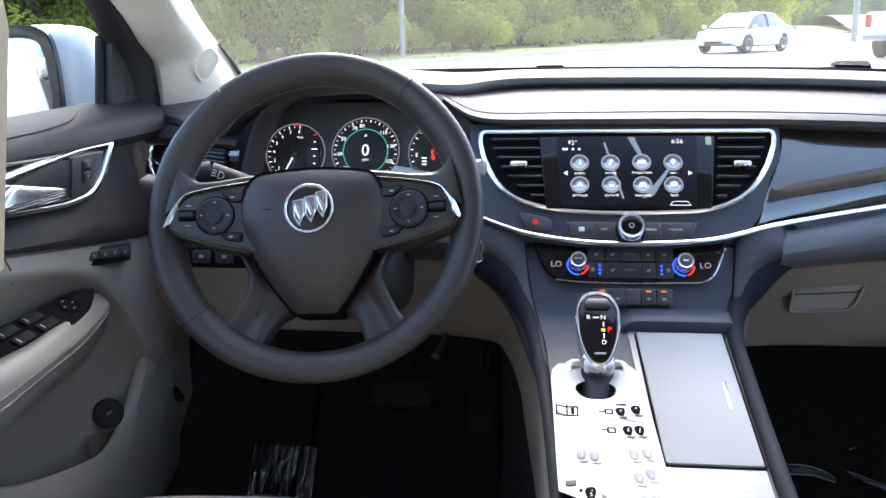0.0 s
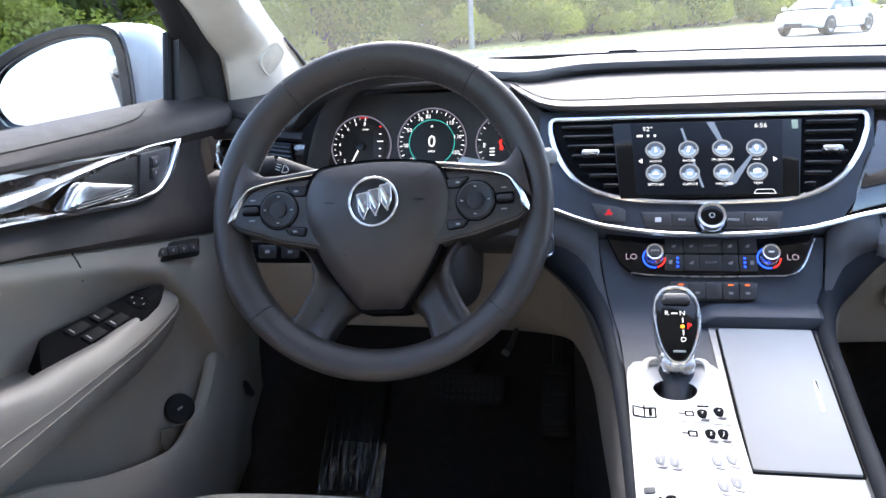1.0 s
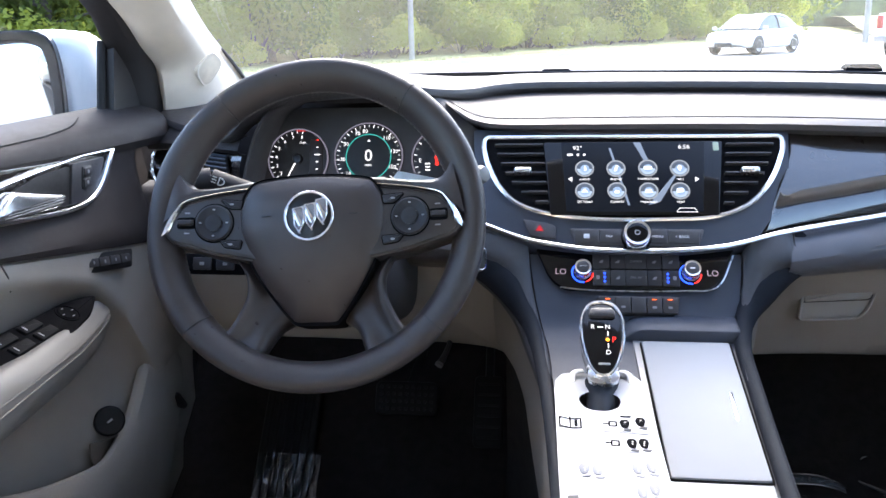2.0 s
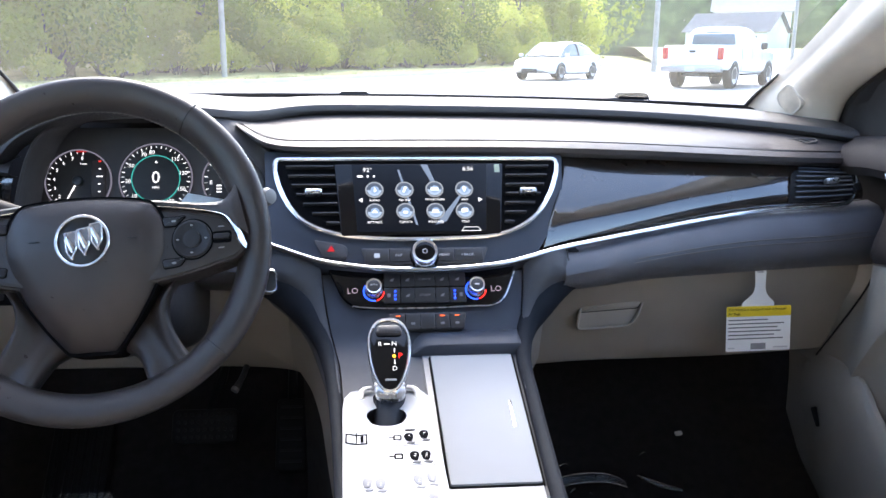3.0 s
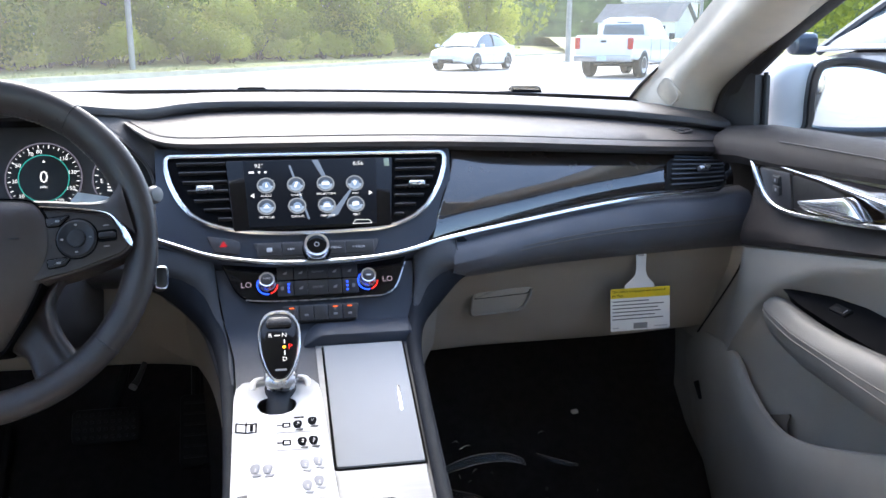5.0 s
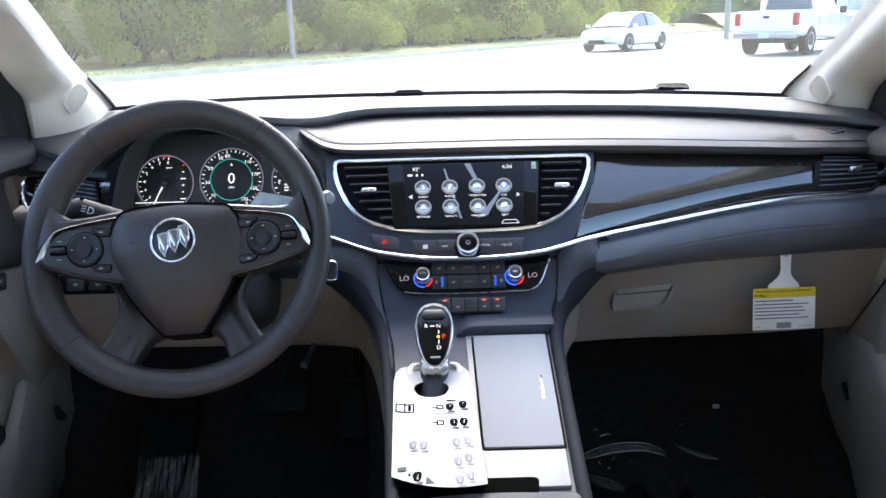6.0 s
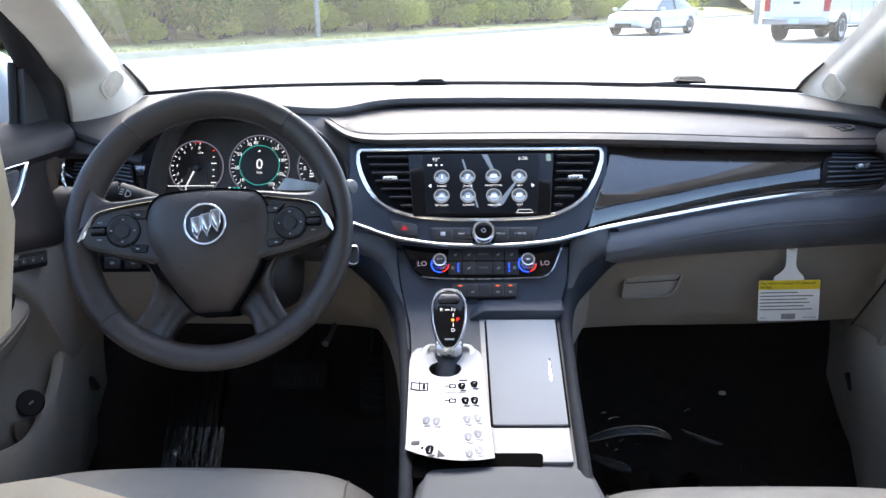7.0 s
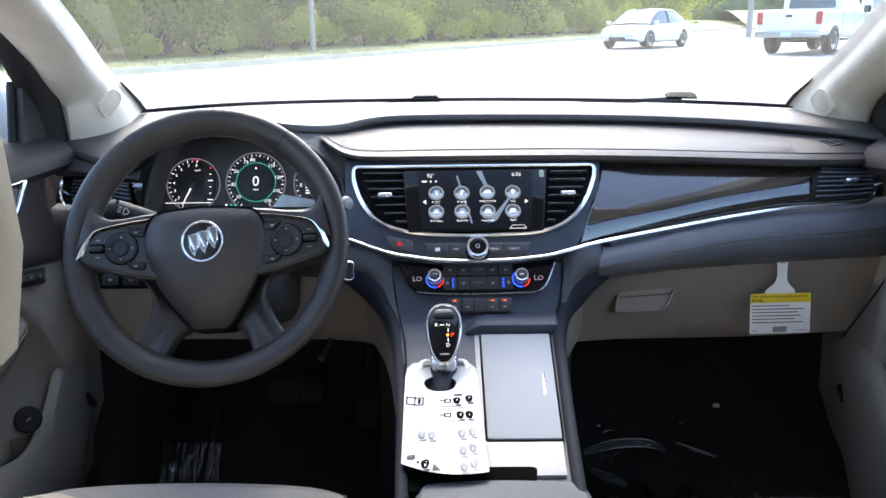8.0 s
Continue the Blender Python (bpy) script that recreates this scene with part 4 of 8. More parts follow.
for body, u, v, mat in (("R", -0.0095, 0.0135, white_glow), ("N", 0.0055, 0.0135, white_glow), ("P", 0.0115, -0.0015, red_glow), ("D", 0.0055, -0.0165, white_glow)):
    word("letter", body, 0.0074 if body != "P" else 0.0095, GH @ Matrix.Translation((u, v, 0.0047)), mat, gear)
part("position_lamp", plate(disc(0.0021, 14, 0.0050, -0.0015), GH, 0.0048, 0.0001, 0.004), orange_glow, gear)
part("arrow", plate([(-0.005, 0.0128), (0.001, 0.0128), (0.001, 0.0142), (-0.005, 0.0142)], GH, 0.0047, 0.00005, 0.004), white_glow, gear)
part("arrow", plate([(0.005, 0.003), (0.0062, 0.003), (0.0062, 0.0085), (0.005, 0.0085)], GH, 0.0047, 0.00005, 0.004), white_glow, gear)
part("arrow", plate([(0.005, -0.0115), (0.0062, -0.0115), (0.0062, -0.0055), (0.005, -0.0055)], GH, 0.0047, 0.00005, 0.004), white_glow, gear)
part("symbol", plate(rrect(0.012, 0.0025, 0.0008, cx=0.001, cy=-0.0295), GH, 0.0047, 0.00005, 0.004), grey_mark, gear)

# instruction card hung round the selector
card = thing("instruction_card", "white printed instruction card hung over the gear selector", "card")
nx, ny = 49, 110


def card_lean(f, g):
    return f * f * (-0.012 * (0.5 + 0.5 * g) + 0.014 * (g - 0.1) ** 2 - 0.006)


rows = []
for j in range(ny):
    f = j / (ny - 1)
    y = 0.335 - 0.230 * f
    half_l = float(np.interp(f, [0, 0.03, 0.1, 0.2, 1], [0.02, 0.04, 0.0465, 0.048, 0.0455]))
    half_r = float(np.interp(f, [0, 0.03, 0.1, 0.2, 1], [0.02, 0.034, 0.041, 0.0425, 0.0475]))
    r = []
    for i in range(nx):
        g = i / (nx - 1) * 2 - 1
        x = -0.0505 + (g * half_l if g < 0 else g * half_r) + 0.002 * f
        curl = 0.010 + 0.006 * math.sin(f * 3.0) + 0.004 * abs(g) ** 2 * math.sin(f * 5 + 1) + 0.006 * f * f
        lean = card_lean(f, g)
        z = 0.737 + (y - 0.427) * 0.115 + curl
        r.append(Vector((x, y + lean, z)))
    rows.append(r)
bm = bmesh.new()
vs = [[bm.verts.new(p) for p in r] for r in rows]
for j in range(ny - 1):
    for i in range(nx - 1):
        q = (vs[j][i], vs[j][i + 1], vs[j + 1][i + 1], vs[j + 1][i])
        c = sum((v.co for v in q), Vector()) / 4
        if (c.x + 0.054) ** 2 / 0.0205 ** 2 + (c.y - 0.2765) ** 2 / 0.0205 ** 2 < 1:
            continue
        bm.faces.new(q)
for v in bm.verts:
    k = math.sqrt((v.co.x + 0.054) ** 2 / 0.0205 ** 2 + (v.co.y - 0.2765) ** 2 / 0.0205 ** 2)
    if 0.8 < k < 1.12:
        v.co.x, v.co.y = -0.054 + (v.co.x + 0.054) / k, 0.2765 + (v.co.y - 0.2765) / k
bmesh.ops.delete(bm, geom=[v for v in bm.verts if not v.link_faces], context="VERTS")
bmesh.ops.solidify(bm, geom=bm.faces[:], thickness=0.0004)
sheet = part("sheet", bm, surface("coated_white_card", (0.41, 0.43, 0.465), 0.5, vary=0.03, scale=20), card)


def on_card(x, y):
    f = (0.335 - y) / 0.230
    g = max(-1, min(1, (x + 0.0505) / 0.046))
    return Vector((x, y + card_lean(f, g), 0.737 + (y - 0.427) * 0.115 + 0.010 + 0.006 * math.sin(f * 3.0) + 0.004 * abs(g) ** 2 * math.sin(f * 5 + 1) + 0.006 * f * f + 0.0007))


def card_pose(x, y):
    p = on_card(x, y)
    n = (on_card(x + 0.004, y) - p).cross(on_card(x, y + 0.004) - p)
    return basis(p, n)


def printed(name, x, y, poly, mat):
    part(name, plate(poly, card_pose(x, y), 0.0003, 0.00005), mat, sheet)


card_grey = surface("card_grey_ink", (0.12, 0.12, 0.125), 0.9, vary=0.1, spec=0.05)
pale_ink = surface("card_pale_ink", (0.30, 0.305, 0.33), 0.9, vary=0.1, spec=0.05)
book = [(-0.0105, -0.0065), (0.0, -0.0105), (0.0105, -0.0105), (0.0105, 0.0065), (0.0, 0.0060), (-0.0105, 0.0100)]
part("book_symbol", ring(book, inset(book, 0.0015), card_pose(-0.0838, 0.2333), 0.0003), ink, sheet)
printed("book_symbol", -0.0838, 0.2333, rrect(0.0013, 0.02, 0.0003), ink)
printed("book_symbol", -0.0785, 0.2322, rrect(0.003, 0.011, 0.0006), ink)


def lever_sketch(x, y, mat, k=1.0):
    """A small drawing of the lever with its letters."""
    head = [Vector((p.x * k, p.y * k)) for p in rpoly([(-0.0035, -0.0085), (0.0035, -0.0095), (0.0062, 0.003), (0.0045, 0.0095), (-0.003, 0.0095), (-0.006, 0.003)], 0.003)]
    printed("lever_sketch", x, y, head, mat)
    mark = paper if mat is ink else grey_ink
    printed("lever_sketch", x - 0.0005, y + 0.0035 * k, rrect(0.0045, 0.001, 0.0003, 2), mark)
    for q in (-0.0015, 0.0012):
        printed("lever_sketch", x + 0.0005, y + q - 0.0015, rrect(0.0016, 0.0013, 0.0003, 2), mark)
    printed("lever_sketch", x + 0.0015, y - 0.0095, [(-0.004, -0.001), (0.003, -0.002), (0.005, 0.002), (-0.002, 0.0015)], card_grey if mat is ink else mat)


for x, y, mat in ((-0.0341, 0.2349, ink), (-0.0195, 0.2387, ink), (-0.0304, 0.2046, ink), (-0.0198, 0.2058, ink), (-0.0290, 0.1705, pale_ink), (-0.0170, 0.1740, pale_ink), (-0.0280, 0.1410, pale_ink), (-0.0175, 0.1460, pale_ink), (-0.0275, 0.1150, pale_ink), (-0.0170, 0.1195, pale_ink), (-0.0737, 0.1651, pale_ink), (-0.0626, 0.1647, pale_ink)):
    lever_sketch(x, y, mat, 0.8)
for y in (0.2346, 0.2039):
    fr = rrect(0.008, 0.009, 0.001)
    part("box_symbol", ring(fr, inset(fr, 0.0015), card_pose(-0.0448, y), 0.0003), ink, sheet)
    printed("box_symbol", -0.0512, y, rrect(0.005, 0.0012, 0.0002), ink)
    fr = rrect(0.043, 0.031, 0.001)
    part("frame_line", ring(fr, inset(fr, 0.0005), card_pose(-0.0325, y + 0.002), 0.0002), pale_ink, sheet)
printed("arrow", -0.0321, 0.2475, rrect(0.010, 0.0025, 0.0004), ink)
printed("box_symbol", -0.0839, 0.1227, rrect(0.009, 0.007, 0.001), card_grey)
lever_sketch(-0.0687, 0.1155, ink, 0.8)
printed("arrow", -0.0565, 0.1135, [(-0.004, -0.006), (0.005, -0.006), (-0.003, 0.006)], card_grey)
printed("dot", -0.0762, 0.1164, rrect(0.0025, 0.0035, 0.001), ink)
for sx in (-0.028, 0.025):
    part("loop", tube(spl([(-0.0485 + sx * 1.12, 0.314, 0.737), (-0.0485 + sx * 1.1, 0.323, 0.7415), (-0.0485 + sx * 0.95, 0.329, 0.743), (-0.0485 + sx * 0.7, 0.331, 0.743)], 12), 0.0034, 10, flat=0.4), paper, card)

# ---- airbag tag below the dash ----
tag_ink = surface("dark_grey_print", (0.16, 0.16, 0.17), 0.7)
tag = thing("warning_tag", "white and yellow hanging tag on a paper strap", "tag")
TM = basis((0.4935, 0.602, 0.7045), (0.03, -0.99, 0.13), (1, 0.06, 0))
strap = rpoly([(-0.0075, 0.095), (-0.0065, 0.06), (-0.010, 0.05), (-0.026, 0.038), (-0.026, 0.032), (0.023, 0.032), (0.023, 0.038), (0.011, 0.05), (0.0085, 0.06), (0.0105, 0.095)], 0.006)
part("sheet", plate(rrect(0.0985, 0.066, 0.003), TM, 0.0006, 0.0002), paper, tag)
part("strap", plate(list(reversed(strap)), TM, 0.0005, 0.0002, 0.0), paper, tag)
part("yellow_band", plate(rrect(0.0985, 0.015, 0.002, cy=0.0255), TM, 0.0008, 0.0001, 0.0003), yellow_ink, tag, "yellow heading band")
word("heading", "This Vehicle is Equipped with Advanced", 0.0055, TM @ Matrix.Translation((-0.047, 0.0283, 0.0009)), ink, tag, align="LEFT")
word("heading", "Air Bags", 0.0055, TM @ Matrix.Translation((-0.047, 0.0222, 0.0009)), ink, tag, align="LEFT")
for i, w in enumerate((0.06, 0.085, 0.075, 0.08, 0.07, 0.084)):
    part("text_line", plate(rrect(w, 0.0017, 0.0002, 2, cx=-0.046 + w / 2, cy=0.013 - 0.0055 * i), TM, 0.0008, 0.0001, 0.0003), tag_ink, tag)
part("code_block", plate(rrect(0.023, 0.009, 0.0005, cx=0.0, cy=-0.026), TM, 0.0008, 0.0001, 0.0003), surface("mid_grey_print", (0.25, 0.25, 0.25), 0.6), tag)
for u, w in ((-0.041, 0.01), (0.034, 0.022)):
    part("text_line", plate(rrect(w, 0.002, 0.0002, 2, cx=u, cy=-0.028), TM, 0.0008, 0.0001, 0.0003), bpy.data.materials["grey_ink"], tag)
part("text_line", plate(rrect(0.01, 0.003, 0.0003, 2, cx=0.001, cy=0.083), TM, 0.0007, 0.0001, 0.0003), bpy.data.materials["grey_ink"], tag)

# ---- instrument cluster ----
hood = thing("instrument_hood", "dark hooded instrument binnacle in the dashboard", "instrument panel")
arch = spl([(-0.52, 0.585, 0.83), (-0.516, 0.592, 0.887), (-0.509, 0.597, 0.923), (-0.493, 0.598, 0.964), (-0.472, 0.598, 0.989), (-0.432, 0.597, 1.0056), (-0.385, 0.596, 1.0113), (-0.33, 0.597, 1.0105), (-0.283, 0.598, 1.0015), (-0.261, 0.598, 0.988), (-0.2348, 0.597, 0.9667), (-0.2135, 0.594, 0.9424), (-0.205, 0.589, 0.918), (-0.202, 0.575, 0.87), (-0.204, 0.56, 0.83)], 72)
cc = Vector((-0.37, 0.6, 0.90))


def shrunk(line, f, dy):
    return [Vector((cc.x + (p.x - cc.x) * f, p.y + dy, cc.z + (p.z - cc.z) * f)) for p in line]


# Lens haze is put into the lifted tone of lining and face.
gauge_skin = surface("dark_visor_lining", (0.085, 0.078, 0.08), 0.6, vary=0.15, scale=30, grain=0.4, grain_scale=1800)
part("visor", loft([shrunk(arch, 1.04, 0.09), shrunk(arch, 1.045, 0.03), shrunk(arch, 1.035, 0.002), shrunk(arch, 1.018, -0.004), shrunk(arch, 0.998, -0.002)]), brown_pad, hood)
part("tunnel", loft([shrunk(arch, 0.998, -0.002), shrunk(arch, 0.985, 0.004), shrunk(arch, 0.97, 0.03), shrunk(arch, 0.965, 0.06), shrunk(arch, 0.96, 0.11)]), gauge_skin, hood)
flank_low = spl([(-0.315, 0.597, 1.008), (-0.283, 0.597, 1.0015), (-0.261, 0.597, 0.988), (-0.2348, 0.596, 0.9667), (-0.2135, 0.593, 0.9424), (-0.205, 0.588, 0.918)], 28)
flank_top = spl([(-0.315, 0.589, 1.0165), (-0.280, 0.604, 1.0105), (-0.252, 0.624, 1.003), (-0.232, 0.622, 0.993), (-0.216, 0.611, 0.977), (-0.198, 0.605, 0.962)], 28)
part("flank", loft([shifted(flank_low, 0.012, -0.003), flank_low, between(flank_low, flank_top, 0.12, (0, -0.002, 0.001)), between(flank_low, flank_top, 0.35, (0, -0.002, 0.001)), between(flank_low, flank_top, 0.65), flank_top, shifted(flank_top, 0.015, 0.002)]), brown_pad, hood, "dark soft flank beside the dials")
CL = basis((-0.36, 0.668, 0.918), (0, -0.94, 0.34))
part("backing", plate(rrect(0.34, 0.15, 0.05, cy=-0.005), CL, -0.006, 0.001, -0.02), black_plastic, hood)
clu = thing("instrument_cluster", "black three-dial instrument cluster with lit white scales", "instrument cluster")
part("face", plate(rrect(0.31, 0.135, 0.03, cy=0.005), CL, -0.002, 0.001, -0.006), gauge_skin, clu)
# Dial black is lifted too, with the lens haze in its colour.
gauge_black = surface("hazed_gauge_black", (0.040, 0.037, 0.038), 0.6)
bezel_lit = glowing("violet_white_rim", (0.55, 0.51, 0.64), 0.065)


def gauge(name, label, u, v, r, labels, start, end, ticks, needle=None, size=0.0085):
    g = part(name, plate(disc(r, 48, u, v), CL, 0.0015, 0.0005, -0.003), gauge_black, clu, label)
    part("rim", ring(disc(r + 0.001, 48), disc(r - 0.001, 48), CL @ Matrix.Translation((u, v, 0.0)), 0.003), bezel_lit, g, "pale lit ring")
    for i in range(ticks):
        a = radians(start + (end - start) * i / (ticks - 1))
        long_one = i % 2 == 0
        t = CL @ Matrix.Translation((u + (r - 0.0045) * math.cos(a), v + (r - 0.0045) * math.sin(a), 0.0017)) @ pose(0, 0, 0, 0, 0, math.degrees(a))
        part("tick", plate(rrect(0.0045 if long_one else 0.003, 0.0012 if long_one else 0.0007, 0.0002, 1), t, 0.0002, 0.00005), white_glow, g)
    for i, body in enumerate(labels):
        a = radians(start + (end - start) * i / max(1, len(labels) - 1))
        if body:
            word("number", body, size, CL @ Matrix.Translation((u + (r - 0.0115) * math.cos(a), v + (r - 0.0115) * math.sin(a), 0.0018)), white_glow, g)
    if needle is not None:
        a = radians(needle)
        m = CL @ Matrix.Translation((u, v, 0.004)) @ pose(0, 0, 0, 0, 0, math.degrees(a))
        part("needle", plate([(0.004, -0.0013), (r * 0.86, -0.0005), (r * 0.86, 0.0005), (0.004, 0.0013)], m, 0.001, 0.0002), white_glow, g)
        part("needle_hub", turned([(0.0075, -0.003), (0.0075, 0.001), (0.006, 0.003), (0.002, 0.0035)], m), black_plastic, g)
    return g


tach = gauge("rev_counter", "round rev counter", -0.1015, -0.003, 0.0435, ["1", "2", "3", "4", "5", "6", "7", "8"], 245, 82, 15, 243, 0.0068)
part("digital_strip", plate(rrect(0.020, 0.058, 0.002, cx=-0.0745, cy=-0.003), CL, 0.0019, 0.0001, 0.001), glowing("dim_strip", (0.02, 0.018, 0.02), 0.12), tach)
for i in range(6):
    part("strip_mark", plate(rrect(0.009 if i in (0, 3) else 0.0035, 0.0016, 0.0003, 1, cx=-0.0735, cy=-0.028 + 0.0105 * i), CL, 0.0021, 0.0001, 0.001), red_glow if i == 5 else white_glow, tach)
part("redline", plate(rrect(0.014, 0.003, 0.001, cx=-0.0985, cy=0.0385), CL, 0.0019, 0.0001, 0.001), glowing("dim_red", (0.35, 0.01, 0.01), 0.25), tach)
word("caption", "1/min", 0.0045, CL @ Matrix.Translation((-0.0955, 0.021, 0.0019)), white_glow, tach)
speedo = gauge("speedometer", "round speedometer with a teal ring", 0.0012, 0.0, 0.0488, ["", "10", "", "30", "", "50", "", "70", "80", "", "", "110", "", "130", "", "150", "", "170"], 238, -58, 35, None, 0.0078)
part("teal_ring", ring(disc(0.0330, 48), disc(0.0318, 48), CL @ Matrix.Translation((0.0012, 0, 0.0015)), 0.0006), teal_glow, speedo, "thin teal ring")
word("speed", "0", 0.024, CL @ Matrix.Translation((0.0012, 0.001, 0.0019)), white_glow, speedo)
word("unit", "MPH", 0.0048, CL @ Matrix.Translation((0.0012, -0.0125, 0.0019)), white_glow, speedo)
part("arrowhead", plate([(-0.001, 0.022), (0.0034, 0.022), (0.0012, 0.0255)], CL, 0.0019, 0.0001, 0.001), white_glow, speedo)
rg = gauge("fuel_and_temperature_gauge", "round fuel and coolant gauge", 0.1075, -0.003, 0.0435, ["F", "", "E", "", "H"], 120, 250, 11, 310, 0.008)
part("warning_lamp", turned([(0.0036, 0.0), (0.0036, 0.0008), (0.002, 0.001)], CL @ Matrix.Translation((0.0995, -0.0015, 0.002)), 14), red_glow, rg, "red seat belt lamp")
part("warning_lamp", plate(rrect(0.0045, 0.008, 0.001, cx=0.0995, cy=-0.0085), CL, 0.003, 0.0003, 0.001), red_glow, rg)
for i in range(3):
    part("symbol", plate(rrect(0.007, 0.0018, 0.0004, 1, cx=0.0865, cy=-0.019 + 0.0045 * i), CL, 0.0021, 0.0001, 0.001), white_glow, rg)
# Pale wedge paints a sky reflection low beside the speedometer.
part("painted_reflection", plate(rpoly([(0.03, -0.042), (0.1, -0.042), (0.098, -0.031), (0.045, -0.021)], 0.002), CL, 0.006, 0.0005, 0.004), surface("pale_reflection", (0.72, 0.79, 0.82), 0.3), clu, "pale strip painted as a reflection in the cluster")
# Glowing line paints a reflection at the foot of the rev counter.
part("reflected_line", plate(rrect(0.075, 0.0009, 0.0004, 1, cx=-0.109, cy=-0.0335), CL, 0.006, 0.0003, 0.004), white_glow, clu)
for i, u in enumerate((-0.0465, -0.0385, -0.032)):
    part("status_mark", plate(rrect(0.003, 0.003, 0.0005, 1, cx=u, cy=-0.0375), CL, 0.006, 0.0003, 0.002), teal_glow if i else white_glow, clu)

# ---- steering column and wheel ----
W = basis((-0.353, 0.355, 0.889), (0, -0.906, 0.423))
col = thing("steering_column", "dark steering column shroud with two stalks", "steering column")
part("shroud", loft([[W @ Vector((x * f, y * f - 0.01, h)) for x, y in [(p.x, p.y) for p in rrect(0.13, 0.12, 0.04, 6)]] for h, f in ((-0.27, 1.1), (-0.16, 1.0), (-0.07, 0.9), (-0.05, 0.8))], True, True), dark_plastic, col)


stalk_skin = surface("dull_charcoal_stalk", (0.032, 0.031, 0.033), 0.62, vary=0.1, scale=30, spec=0.25, grain=0.2, grain_scale=2200)


def stalk(sign, label):
    lift_ = 0.010 if sign < 0 else 0.0
    a = W @ Vector((sign * 0.05, 0.03 + lift_, -0.085))
    b = W @ Vector((sign * 0.098, 0.044 + lift_, -0.075))
    c = W @ Vector((sign * 0.145, 0.058 + lift_, -0.06))
    st = part("stalk", tube(spl([a, b, c], 16), [0.011] * 8 + [0.0135] * 8, 16), stalk_skin, col, label)
    part("end_cap", tube([c, W @ Vector((sign * 0.166, 0.064, -0.053))], [0.0145, 0.013], 16), stalk_skin, st)
    d = (c - b).normalized()
    face = Vector((0.32, -0.9, 0.28)).normalized()
    m = basis(b + (c - b) * 0.80 + face * 0.0137, face, d if sign > 0 else -d)
    lamp_ = [(0.0065 * math.cos(a_), 0.0048 * math.sin(a_)) for a_ in np.linspace(-math.pi / 2, math.pi / 2, 9)] + [(-0.001, 0.0048), (-0.001, -0.0048)]
    part("symbol", ring([Vector(p) for p in lamp_], inset([Vector(p) for p in lamp_], 0.0011), m, 0.0006), white_mark, st)
    for q in (-0.0032, 0.0, 0.0032):
        part("symbol", plate(rrect(0.0055, 0.0011, 0.0003, 1, cx=-0.006, cy=q), m, 0.0006, 0.0001), white_mark, st)
    m = basis(b + (c - b) * 0.05 + face * 0.0125, face, d if sign > 0 else -d)
    for q in (-1, 1):
        part("symbol", plate([(q * 0.002, -0.0022 * q), (q * 0.008, 0.0), (q * 0.002, 0.0022 * q)], m, 0.0006, 0.0001), white_mark, st)


stalk(-1, "dark light-switch stalk")
stalk(1, "dark wiper stalk")
pale_grey = surface("pale_grey_plastic", (0.22, 0.22, 0.225), 0.4, vary=0.05)
part("stalk_tip", turned([(0.006, -0.012), (0.009, -0.004), (0.010, 0.003), (0.008, 0.008), (0.0035, 0.0095)], basis((-0.1800, 0.408, 0.936), (0.75, -0.6, 0.2)), 20), pale_grey, col, "grey rounded stalk tip")
pd_line = rrect(0.016, 0.028, 0.007)
PDL = basis((-0.186, 0.462, 0.826), (0.25, -0.9, 0.35))
part("shift_paddle", plate(pd_line, PDL, 0.004, 0.002, -0.02), black_plastic, col)
part("paddle_rim", ring(pd_line, inset(pd_line, 0.0022), PDL, 0.0055), chrome, col, "thin chrome rim")

sw = thing("steering_wheel", "charcoal leather three-spoke steering wheel with chrome accents", "steering wheel")
W = Matrix.Translation((0, 0, 0.005)) @ W @ pose(0, 0, 0, 0, 0, 2.5)
R0 = 0.1664
NR = 96
LEAN = radians(38)


def rim_point(a, b, k=1.0):
    """A point of the rim at angle a round the wheel and b round its oval, leaning section."""
    c, s_ = math.cos(a), math.sin(a)
    grip = math.exp(-((abs(math.degrees(math.atan2(s_, abs(c)))) - 25) / 22) ** 2)
    e, f = (0.0190 + 0.0012 * grip) * k * math.cos(b), (0.0122 + 0.001 * grip) * k * math.sin(b)
    r_ = R0 * (1 - 0.018 * max(0, -s_) ** 3) + e * math.cos(LEAN) - f * math.sin(LEAN)
    return W @ Vector((r_ * c, r_ * s_, e * math.sin(LEAN) + f * math.cos(LEAN) - 0.002))


bm = bmesh.new()
rows = [[rim_point(i / NR * math.tau, k / 24 * math.tau) for k in range(24)] for i in range(NR)]
rows.append(rows[0])
add_grid(bm, rows, True)
bmesh.ops.remove_doubles(bm, verts=bm.verts, dist=1e-6)
rim = part("rim", bm, wheel_leather, sw, "charcoal leather rim with sewn joints")
for ang in (53, 127, 221, 319):
    part("seam", tube([rim_point(radians(ang), k / 24 * math.tau, 1.005) for k in range(24)], 0.0007, 6, True), black_plastic, rim)
for lo, hi in ((55, 125), (-38, 50), (130, 218)):
    for k in range(0, int((hi - lo) / 2.2)):
        a = radians(lo + k * 2.2)
        part("stitch", tube([rim_point(a, radians(165), 1.01), rim_point(a + 0.02, radians(158), 1.01)], 0.0006, 4), stitch_pale, rim)
WS = W @ Matrix.Translation((0, 0, -0.0035))
spoke_plastic = surface("brown_black_spoke_plastic", (0.031, 0.027, 0.0268), 0.45, vary=0.1, scale=25, grain=0.2, grain_scale=2200)
key_rubber = surface("charcoal_key_rubber", (0.017, 0.017, 0.020), 0.45, vary=0.1, scale=25, grain=0.2, grain_scale=2200, spec=0.4)
